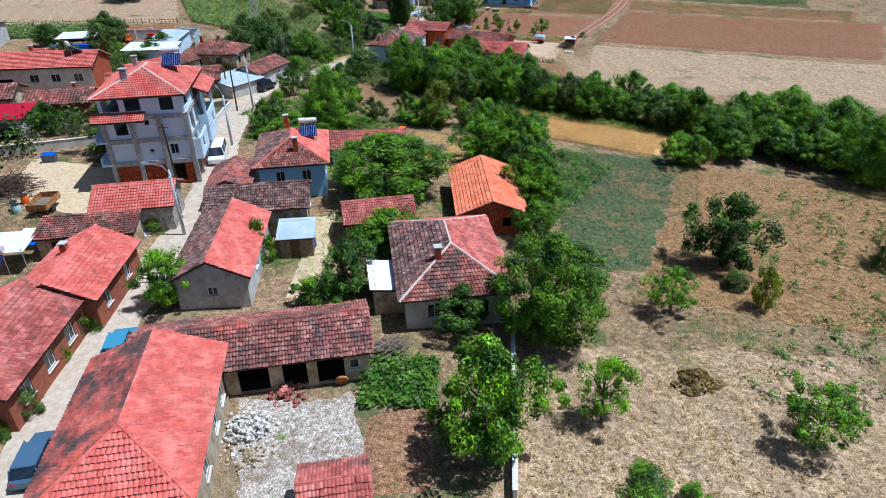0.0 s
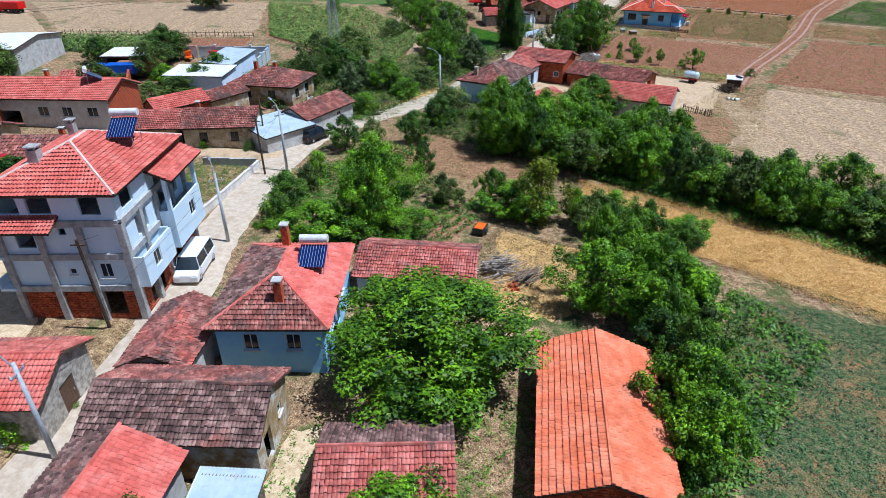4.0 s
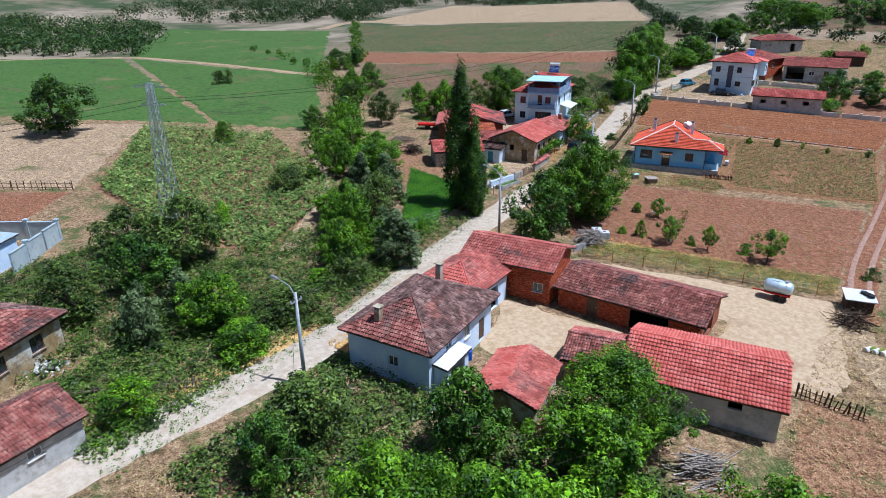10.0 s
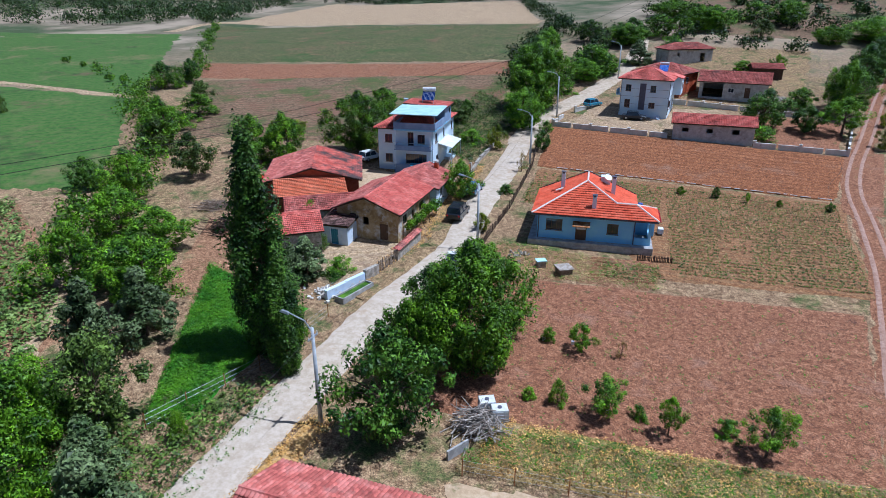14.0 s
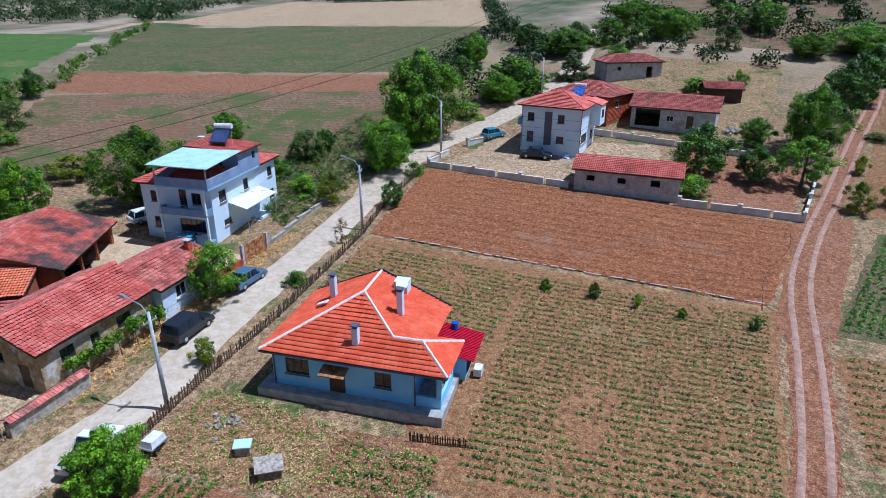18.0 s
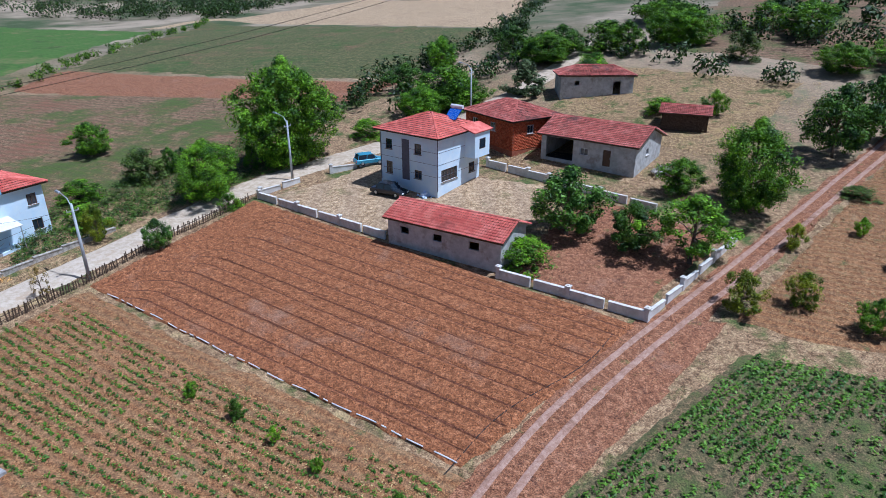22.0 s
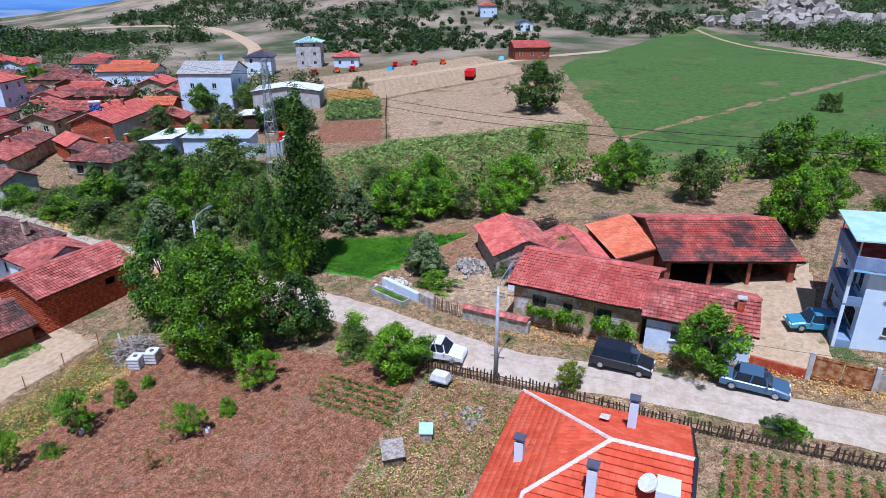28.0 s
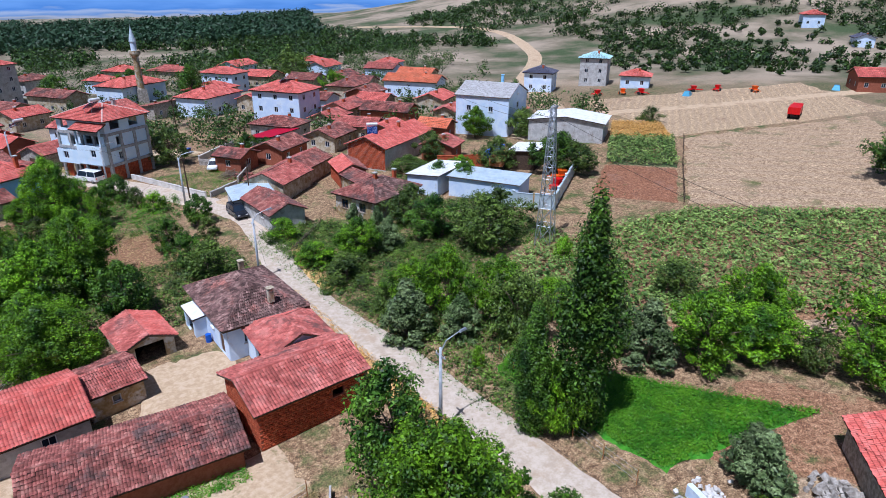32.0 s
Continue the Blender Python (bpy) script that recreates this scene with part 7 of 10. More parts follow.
def white_hall():
    ob = thing("white_building", "tall white gable-fronted building with a grey sheet roof", "building", place(-130.0, 72.5, 118, 0))
    L, W, h = 12.0, 11.5, 8.2
    wins = [(0, 3, 1.2, 1.0, 1.1), (0, 8, 1.2, 1.0, 1.1), (0, 3, 5.0, 1.0, 1.1), (0, 8, 5.0, 1.0, 1.1), (1, 5.7, 5.4, 1.3, 1.2), (1, 5.7, 8.3, 0.8, 0.9), (1, 3, 1.4, 1.0, 1.1)]
    for side in range(4):
        p, q, _ = side_frame(L, W, side)
        sh = Shape()
        wall_face(sh, p, q, -1.2, h, [(u, z, w, hh) for s, u, z, w, hh in wins if s == side and z < 8], 0.22, 2.1 if side in (1, 3) else 0)
        part("wall", sh, "plaster_white", ob)
    openings(ob, L, W, wins[:6], [])
    roof(ob, L, W, h, "gable", 2.2, 0.3, ("concrete",), sheet=True)
    chimney(ob, 2.0, 1.0, 9.5, 11.6, "plaster_blue")


white_hall()


def minaret():
    ob = thing("minaret", "stone minaret with a pale metal cone and balcony", "minaret", place(-78.3, -22.7, 0, 0))
    part("shaft_base", Shape().box((0, 0, 1.5), (3.0, 3.0, 5.0), None, 0.8), "stone", ob)
    part("shaft", Shape().tube((0, 0, 3.8), (0, 0, 13.6), 1.0, 0.85, 14), "plaster_mud", ob, smooth=False)
    part("balcony", Shape().tube((0, 0, 13.0), (0, 0, 13.7), 0.95, 1.6, 14).tube((0, 0, 13.7), (0, 0, 14.6), 1.6, 1.6, 14), "plaster_old", ob)
    part("upper_shaft", Shape().tube((0, 0, 14.4), (0, 0, 17.0), 0.8, 0.8, 14), "plaster_white", ob)
    part("cone", Shape().tube((0, 0, 17.0), (0, 0, 21.0), 1.0, 0.04, 14), "tin", ob)
    part("finial", Shape().tube((0, 0, 20.9), (0, 0, 22.0), 0.06, 0.02, 6), "steel", ob)


minaret()


# ---- solar water heaters ----
def solar(x, y, z, ang, tilt=38, size=1.0, blue="panel_blue"):
    ob = thing("solar_heater", "solar water heater with a tank and blue panel on a roof", "solar heater", pose(x, y, z, 0, 0, ang) @ Matrix.Scale(size, 4), "solar heaters")
    r = Euler((radians(tilt), 0, 0)).to_matrix()
    part("panel", Shape().box((0, 0, 0.75), (1.9, 1.9, 0.1), r), blue, ob)
    s = Shape()
    for i in range(9):
        s.box((-0.8 + i * 0.2, 0, 0.75), (0.02, 1.9, 0.13), r)
    part("panel_bars", s, "steel", ob)["kind"] = "stuff"
    part("tank", Shape().tube((-1.0, 0.95, 1.65), (1.0, 0.95, 1.65), 0.28, None, 14), "frame_white", ob, smooth=False)
    for sx in (-0.85, 0.85):
        part("leg", Shape().tube((sx, 0.9, -0.5), (sx, 0.9, 1.5), 0.03, None, 6), "steel", ob)
        part("leg", Shape().tube((sx, -0.7, -0.4), (sx, -0.7, 0.35), 0.03, None, 6), "steel", ob)
    return ob


solar(-38.6, 59.4, land(-39.9, 57.8) + 4.9, 30, 26)
solar(-54.6, 57.4, land(-56.0, 54.8) + 11.6, 35, 30)
solar(-79.2, 206.0, land(-81.0, 205.8) + 8.9, 15, 34)
solar(-47.8, 246.6, land(-50.1, 245.1) + 7.5, -4, 40, 0.85, "blue_plastic")
solar(-97.4, 36.5, land(-98, 36) + 10.0, 60, 35)
solar(-96.0, 79.0, land(-96, 76) + 5.6, 150, 30)
solar(-44.6, 25.0, land(-44.6, 25.0) + 4.6, 30, 30)


# ---- poles and wires ----
def lamp_pole(x, y, h=8.2, ang=180.0, mat="pole"):
    ob = thing("street_lamp", "grey street lamp pole with a curved arm beside the road", "street lamp", place(x, y, ang), "street lamps")
    part("pole", Shape().tube((0, 0, -0.5), (0, 0, h - 0.6), 0.17, 0.1, 10), mat, ob, smooth=True)
    part("arm", Shape().tube((0, 0, h - 1.0), (0.5, 0, h - 0.2), 0.05, 0.045, 7).tube((0.5, 0, h - 0.2), (1.7, 0, h + 0.15), 0.045, 0.04, 7), "steel", ob)
    part("lamp_head", Shape().box((2.0, 0, h + 0.17), (0.7, 0.24, 0.14), Euler((0, radians(-8), 0)).to_matrix(), 0.7), "steel", ob)
    part("cross_arm", Shape().box((0, 0, h - 1.3), (0.1, 1.1, 0.09)), "steel", ob)
    for k in (-0.5, 0.0, 0.5):
        part("insulator", Shape().tube((0, k, h - 1.26), (0, k, h - 1.08), 0.045, 0.03, 6), "frame_white", ob)
    return x, y, land(x, y) + h - 1.1


def wood_pole(x, y, h=7.5, lean=2.0):
    ob = thing("utility_pole", "dark wooden utility pole leaning slightly", "utility pole", place(x, y, 30) @ pose(0, 0, 0, lean, 0, 0), "utility poles")
    part("pole", Shape().tube((0, 0, -0.5), (0, 0, h), 0.13, 0.09, 8), "wood_dark", ob)
    part("cross_arm", Shape().box((0, 0, h - 0.4), (1.0, 0.08, 0.08)), "wood_dark", ob)
    return x, y, land(x, y) + h - 0.3


def wire(a, b, sag=0.7, r=0.012):
    a, b = Vector(a), Vector(b)
    rings = []
    q = (b - a).to_track_quat("Z", "Y")
    for i in range(15):
        t = i / 14
        p = a.lerp(b, t) - Vector((0, 0, sag * 4 * t * (1 - t)))
        rings.append([p + q @ Vector((r * math.cos(k * math.pi / 2), r * math.sin(k * math.pi / 2), 0)) for k in range(4)])
    ob = new("overhead_wire", Shape().loft(rings).mesh("overhead_wire", "dark"))
    tagged(ob, "thin overhead wire hanging between two poles", "wire", "overhead wires")


tops = [lamp_pole(-42.1, 41.4, 7.6, 210), lamp_pole(-53.8, 63.9, 7.4, 150), lamp_pole(-61.9, 79.6, 8.0, 160), lamp_pole(-61.3, 112.0, 8.3, 180), lamp_pole(-62.0, 146.6, 8.2, 180), lamp_pole(-61.4, 177.9, 8.2, 180), lamp_pole(-63.7, 209.3, 8.0, 180), lamp_pole(-65.7, 236.8, 8.2, 180), lamp_pole(-58.6, 268.0, 8.0, 180)]
for p, q in zip(tops, tops[1:]):
    wire((p[0], p[1] + 0.1, p[2]), (q[0], q[1] - 0.1, q[2]), 0.8)
w1, w2 = wood_pole(-63.2, 77.4, 6.8), wood_pole(-50.6, 50.2, 7.6, 3)
w3, w4 = wood_pole(-70.4, 84.4, 6.5, -2), wood_pole(-74.0, 30.0, 8.0)
wire(w1, tops[2]), wire(w1, w3, 0.4), wire(w2, tops[1], 0.5), wire(tops[2], (-38, 108, 2.0), 1.2), wire(tops[3], (-44, 92, 0.5), 1.0), wire(tops[3], (-60.0, 119.0, -0.6), 0.3), wire(tops[5], (-70, 181, 1.0), 0.3), wire(tops[6], (-74, 202, 4.0), 0.4)


def pylon(x, y, h=17.4):
    ob = thing("lattice_pylon", "tall grey steel lattice pylon carrying power lines", "pylon", place(x, y, 25))

    def ring(z):
        k = 1.0 - 0.74 * z / h
        return [Vector((i * k, j * k, z)) for i, j in ((-1, -1), (1, -1), (1, 1), (-1, 1))]
    zs = [h * (1 - 0.87 ** i) / (1 - 0.87 ** 14) for i in range(15)]
    for i in range(4):
        s = Shape()
        s.tube(ring(-0.4)[i], ring(h)[i], 0.06, 0.045, 5)
        part("corner_leg", s, "steel", ob)
    for k in range(4):
        s = Shape()
        for a, b in zip(zs, zs[1:]):
            p, q = ring(a), ring(b)
            j = (k + 1) % 4
            s.tube(p[k], q[j], 0.03, None, 4, False).tube(p[j], q[k], 0.03, None, 4, False).tube(q[k], q[j], 0.03, None, 4, False)
        part("bracing", s, "steel", ob)
    for z, w in ((h - 0.3, 1.9), (h - 2.2, 1.5)):
        part("cross_arm", Shape().tube((-w, 0, z), (w, 0, z), 0.05, None, 5).tube((-w, 0, z), (0, 0, z + 0.5), 0.03, None, 4).tube((w, 0, z), (0, 0, z + 0.5), 0.03, None, 4), "steel", ob)


pylon(-93.8, 125.6)
for dx in (-1.6, 1.6):
    wire((-93.8 + dx, 125.6, 12.4), (-130 + dx, 30, 14), 3.0, 0.02)
    wire((-93.8 + dx, 125.6, 12.4), (-45 + dx, 250, 26), 5.0, 0.02)


# ---- walls and fences ----
def wall_run(name, label, line, h, mat, thick=0.22, post=0.0, cap=True, category="wall", step=3.2):
    ob = thing(name, label, category, Matrix.Identity(4))
    for (x0, y0), (x1, y1) in zip(line, line[1:]):
        a, b = Vector((x0, y0)), Vector((x1, y1))
        d = (b - a).normalized()
        n = max(1, round((b - a).length / step))
        turn = Euler((0, 0, math.atan2(d.y, d.x))).to_matrix()
        for i in range(n):
            p, q = a.lerp(b, i / n), a.lerp(b, (i + 1) / n)
            m = (p + q) / 2
            z = min(land(p.x, p.y), land(q.x, q.y))
            part("wall_panel", Shape().box((m.x, m.y, z + h / 2 - 0.3), ((q - p).length - (post or 0.004), thick, h + 0.6), turn), mat, ob)
            if cap:
                part("coping", Shape().box((m.x, m.y, z + h + 0.035), ((q - p).length - (post or 0.004), thick + 0.1, 0.07), turn), mat, ob)
            if post and i % 2 == 0:
                c = part("post", Shape().box((p.x, p.y, z + h / 2 - 0.1), (0.36, 0.36, h + 0.8), turn), mat, ob)
                part("post_cap", Shape().box((p.x, p.y, z + h + 0.36), (0.5, 0.5, 0.1), turn).box((p.x, p.y, z + h + 0.44), (0.34, 0.34, 0.1), turn, 0.5), mat, c)
    return ob


wall_run("garden_wall", "low white plastered wall beside the road", [(-58.0, 61.6), (-65.4, 78.6)], 0.9, "wall_pale")
wall_run("garden_wall", "low grey wall at the lane corner", [(-66.0, 78.9), (-71.5, 75.6)], 0.9, "plaster_grey")
wall_run("orchard_wall", "low white concrete wall between garden and orchard", [(-8.3, 38.6), (-4.0, 23.6)], 1.0, "wall_pale")
yard_wall = wall_run("yard_wall", "pale plastered yard wall with capped posts", [(-64.8, 230.6), (-44.8, 229.9)], 0.85, "wall_pale", 0.22, 0.37)
wall_run("yard_wall", "pale plastered yard wall with capped posts beside the ploughed field", [(-31.4, 229.2), (-18.0, 229.3), (-14.8, 247.0)], 0.85, "wall_pale", 0.22, 0.37)
wall_run("yard_wall", "short pale wall beside the yard entrance", [(-65.2, 231.2), (-64.4, 237.0)], 0.8, "wall_pale", 0.22, 0.37)
wall_run("yard_wall", "short pale wall along the road", [(-63.0, 241.0), (-59.3, 247.4)], 0.8, "wall_pale", 0.22, 0.37)
wall_run("yard_wall", "pale wall behind the white house", [(-46.0, 252.0), (-36.8, 250.7), (-23.2, 248.6)], 0.9, "wall_pale", 0.22, 0.37)
wall_run("old_wall", "broken whitewashed stone wall", [(-70.8, 161.6), (-69.4, 166.4)], 1.0, "plaster_white", 0.4, 0, False)
wall_run("old_wall", "rough stone garden wall", [(-69.4, 166.6), (-68.9, 168.4)], 1.1, "stone", 0.4, 0, False)
wall_run("brick_wall", "low red brick wall beside a rusty gate", [(-70.6, 193.6), (-70.5, 197.4)], 0.9, "brick", 0.24, 0, False)
wall_run("grey_wall", "low grey stone wall of the white house's garden", [(-70.6, 202.0), (-71.4, 208.0), (-71.6, 216.5)], 0.6, "stone", 0.26)
wall_run("compound_wall", "blue-grey concrete wall round a machine yard", [(-123, 104.6), (-103.6, 117.6), (-98.6, 110.0)], 2.2, "tin", 0.2, 0.3)
wall_run("compound_wall", "red brick wall of a machine yard", [(-104, 88), (-119, 99)], 2.0, "brick", 0.24)
wall_run("lane_wall", "rough grey wall of a village yard", [(-72, 74.6), (-78, 66), (-70, 60)], 1.2, "stone", 0.3, 0, False)


def tiled_wall():
    ob = wall_run("tiled_wall", "old stone wall capped with broken red tiles", [(-68.4, 171.6), (-68.4, 177.6)], 1.2, "stone", 0.5, 0, False)
    s = Shape()
    rng = np.random.default_rng(4)
    for i in range(26):
        for k in (-1, 1):
            y = 171.7 + i * 0.23
            s.box((-68.4 + k * 0.24, y, land(-68.4, y) + 1.36 + rng.random() * 0.05), (0.5, 0.21, 0.05), Euler((0, radians(k * 22), rng.normal(0, 0.1))).to_matrix())
    part("tile_cap", s, "tile_red", ob)["kind"] = "stuff"


tiled_wall()


def picket_fence(name, label, line, gap=0.24, h=0.95, mat="wood_dark", wild=1.0, step_post=2.4):
    ob = thing(name, label, "fence", Matrix.Identity(4))
    rng = np.random.default_rng(int(abs(line[0][0] * 7 + line[0][1])))
    mesh = shared(("picket", mat), lambda: Shape().box((0, 0, 0.5), (0.085, 0.03, 1.0)).mesh("picket", mat))
    for (x0, y0), (x1, y1) in zip(line, line[1:]):
        a, b = Vector((x0, y0)), Vector((x1, y1))
        ang = math.degrees(math.atan2(b.y - a.y, b.x - a.x))
        n = int((b - a).length / gap)
        for i in range(n):
            if rng.random() < 0.06 * wild:
                continue
            p = a.lerp(b, i / n)
            o = part("picket", mesh, mat, ob)
            o.matrix_basis = pose(p.x, p.y, land(p.x, p.y) - 0.02, rng.normal(0, 3), rng.normal(0, 5 * wild), ang) @ Matrix.Diagonal((0.8 + 0.7 * rng.random(), 1, h * (0.85 + 0.3 * rng.random()), 1))
        m = int((b - a).length / step_post)
        for i in range(m):
            p, q = a.lerp(b, i / m), a.lerp(b, (i + 1) / m)
            for z in (0.3, 0.72):
                part("rail", Shape().tube((p.x, p.y, land(p.x, p.y) + z * h), (q.x, q.y, land(q.x, q.y) + z * h), 0.035, None, 5), mat, ob)
            part("fence_post", Shape().tube((p.x, p.y, land(p.x, p.y) - 0.2), (p.x, p.y, land(p.x, p.y) + h + 0.1), 0.055, None, 6), mat, ob)
    return ob


picket_fence("picket_fence", "uneven dark wooden picket fence along the road", [(-60.6, 172.0), (-61.3, 180.6), (-61.5, 190.8), (-63.0, 208.2)])
picket_fence("picket_fence", "uneven dark wooden picket fence beside the ploughed field", [(-63.0, 208.4), (-64.8, 218.0), (-65.2, 230.0)], 0.28)
picket_fence("plank_fence", "grey weathered plank fence in front of the old house", [(-68.8, 168.5), (-68.4, 171.4)], 0.16, 1.3, "wood", 0.4)
picket_fence("pallet_fence", "dark pallet fence beside the blue house", [(-44.6, 181.6), (-41.0, 182.6)], 0.16, 0.9, "wood_dark", 0.4)
picket_fence("pallet_fence", "dark wooden hurdle fence beside the red barn", [(-29.2, 130.4), (-24.6, 129.6)], 0.3, 1.2, "wood_dark", 1.0)
picket_fence("stick_fence", "rough stick fence beside the lane", [(-74.6, 100.6), (-66.6, 108.0)], 0.4, 1.0, "wood", 1.5)
picket_fence("field_fence", "thin stick fence between two fields", [(-119.4, 128.4), (-136, 116.8), (-152.8, 105.6)], 0.9, 1.3, "wood_dark", 1.0, 4.0)


def wire_fence(line, label="thin posts of a wire fence beside the dirt yard", step=3.0):
    ob = thing("wire_fence", label, "fence", Matrix.Identity(4))
    for (x0, y0), (x1, y1) in zip(line, line[1:]):
        a, b = Vector((x0, y0)), Vector((x1, y1))
        n = max(1, int((b - a).length / step))
        for i in range(n + 1):
            p = a.lerp(b, i / n)
            part("fence_post", Shape().tube((p.x, p.y, land(p.x, p.y) - 0.2), (p.x + 0.02, p.y, land(p.x, p.y) + 1.4), 0.045, 0.035, 6), "rust", ob)
        for z in (0.4, 0.8, 1.2):
            s = Shape()
            for i in range(n):
                p, q = a.lerp(b, i / n), a.lerp(b, (i + 1) / n)
                s.tube((p.x, p.y, land(p.x, p.y) + z), (q.x, q.y, land(q.x, q.y) + z), 0.008, None, 4, False)
            part("strand", s, "steel", ob)


wire_fence([(-51.4, 146.0), (-35.2, 148.4), (-28.6, 149.4)])
wire_fence([(-72.4, 141.4), (-69.6, 150), (-69.0, 159)], "thin posts of a wire fence beside the green meadow")


def gate():
    ob = thing("metal_gate", "rusty brown sheet metal yard gate, closed", "gate", place(-70.5, 199.2, 90))
    for k in (-1, 1):
        leaf = part("gate_leaf", Shape().box((k * 0.88, 0, 0.95), (1.68, 0.06, 1.8)), "rust", ob)
        part("gate_bar", Shape().box((k * 0.88, -0.05, 1.7), (1.6, 0.04, 0.08)).box((k * 0.88, -0.05, 0.3), (1.6, 0.04, 0.08)), "rust", leaf)
    for x in (-1.9, 1.9):
        part("gate_post", Shape().box((x, 0, 0.8), (0.3, 0.3, 2.4)), "plaster_grey", ob)
    g = thing("small_gate", "small grey metal garden gate", "gate", place(-70.6, 201.6, 90))
    part("gate_frame", Shape().box((0, 0, 0.7), (0.9, 0.05, 1.3)), "steel", g)


gate()


# ---- vehicles ----
def car(x, y, ang, kind, paint, label, L=4.3, W=1.75):
    """A car from side profiles: hatch, sedan, van, suv or pickup."""
    ob = thing("van" if kind == "van" else "pickup" if kind == "pickup" else "car", label, "van" if kind == "van" else "car", place(x, y, ang, 0.2), "parked cars")
    h = dict(hatch=1.45, sedan=1.42, van=1.95, suv=1.68, pickup=1.5)[kind]
    belt = h * (0.58 if kind != "van" else 0.55)
    body = [(-L / 2, 0.3), (-L / 2, belt * 0.85), (-L / 2 + 0.12, belt), (L / 2 - 1.0, belt), (L / 2 - 0.12, belt * 0.8), (L / 2, belt * 0.55), (L / 2, 0.3)]
    if kind == "van":
        body = [(-L / 2, 0.3), (-L / 2, belt), (L / 2 - 0.7, belt), (L / 2 - 0.05, belt * 0.78), (L / 2, 0.3)]
    rear, front = dict(hatch=(-L / 2 + 0.15, L / 2 - 1.15), sedan=(-L / 2 + 0.75, L / 2 - 1.2), van=(-L / 2 + 0.03, L / 2 - 0.75), suv=(-L / 2 + 0.12, L / 2 - 1.15), pickup=(-0.5, L / 2 - 1.2))[kind]

    def ring(pts, w):
        return [(px, w, pz) for px, pz in pts]
    b = part("body", Shape().loft([ring([(px, pz if pz < 0.4 else pz - 0.08) for px, pz in body], -W / 2), ring(body, -W / 2 + 0.1), ring(body, W / 2 - 0.1), ring([(px, pz if pz < 0.4 else pz - 0.08) for px, pz in body], W / 2)]), paint, ob)
    cab = [(rear, belt), (rear + (0.12 if kind in ("van", "suv") else 0.35), h), (front - 0.55, h), (front + 0.1, belt)]
    part("glasshouse", Shape().loft([[(px * (1 if pz < h - 0.01 else 0.98), s * (W / 2 - 0.06 if pz < h - 0.01 else W / 2 - 0.2), pz - 0.02) for px, pz in cab] for s in (-1, 1)]), "glass", ob)
    r0, r1 = cab[1][0], cab[2][0]
    part("roof", Shape().box(((r0 + r1) / 2, 0, h), (r1 - r0 + 0.06, W - 0.36, 0.07), None, 0.95), paint, ob)
    for px, s in ((rear + 0.1, 1), ((r0 + r1) / 2, 1), (front - 0.2, 1)):
        for k in (-1, 1):
            part("pillar", Shape().tube((px, k * (W / 2 - 0.05), belt - 0.02), (px + (0.2 if px < 0 else -0.3) * 0.6, k * (W / 2 - 0.19), h - 0.02), 0.045, None, 5), paint, ob)
    tyre = shared("tyre", lambda: Shape().tube((0, -0.1, 0), (0, 0.1, 0), 0.31, None, 16).mesh("tyre", "black"))
    rim = shared("rim", lambda: Shape().tube((0, -0.11, 0), (0, 0.11, 0), 0.19, None, 10).mesh("rim", "steel"))
    for px in (-L / 2 + 0.8, L / 2 - 0.85):
        for k in (-1, 1):
            w = part("tyre", tyre, "black", ob)
            w.location = (px, k * (W / 2 - 0.1), 0.31)
            part("rim", rim, "steel", w)
    for k in (-1, 1):
        part("headlight", Shape().box((L / 2 - 0.04, k * (W / 2 - 0.3), belt * 0.62), (0.1, 0.36, 0.14)), "frame_white", ob)
        part("tail_light", Shape().box((-L / 2 + 0.02, k * (W / 2 - 0.2), belt * 0.75), (0.06, 0.22, 0.2)), "red_paint", ob)
        part("mirror", Shape().box((front - 0.25, k * (W / 2 + 0.08), belt + 0.06), (0.12, 0.16, 0.12)), paint, ob)
    if kind == "pickup":
        part("load_bed", Shape().box((-L / 2 + 0.9, 0, belt - 0.02), (1.5, W - 0.3, 0.06)), "dark", ob)
    return ob


car(-51.9, 58.9, 303, "van", "white_paint", "white minivan parked on the road", 4.9, 1.95)
car(-66.6, 89.6, 92, "suv", "dark_paint", "dark minivan parked beside the lane corner", 4.4, 1.8)
car(-66.6, 185.6, 94, "suv", "dark_paint", "black people carrier parked on dry grass", 4.4, 1.85)
car(-67.6, 194.2, 92, "sedan", "blue_paint", "blue-grey hatchback parked beside a tree", 4.3, 1.75)
car(-77.9, 197.6, 290, "sedan", "azure_paint", "light blue old sedan parked in the yard", 4.3, 1.7)
car(-62.2, 172.6, 104, "pickup", "white_paint", "white old pickup parked beside the fence", 4.4, 1.7)
car(-34.2, 25.7, 122, "hatch", "azure_paint", "blue car parked close to a barn", 4.0, 1.7)
car(-30.6, 16.0, 122, "hatch", "blue_paint", "blue-grey car parked beside the house", 4.1, 1.7)
car(-51.6, 238.9, 5, "sedan", "dark_paint", "dark sedan parked in front of the white house", 4.4, 1.75)
car(-87.2, 201.4, 70, "hatch", "white_paint", "white hatchback parked behind the house", 4.0, 1.7)
car(-71.4, 64.0, 60, "hatch", "white_paint", "white car parked on the sandy village lane", 4.0, 1.7)
car(-60.4, 245.6, 60, "hatch", "azure_paint", "blue car half hidden behind bushes", 4.0, 1.7)


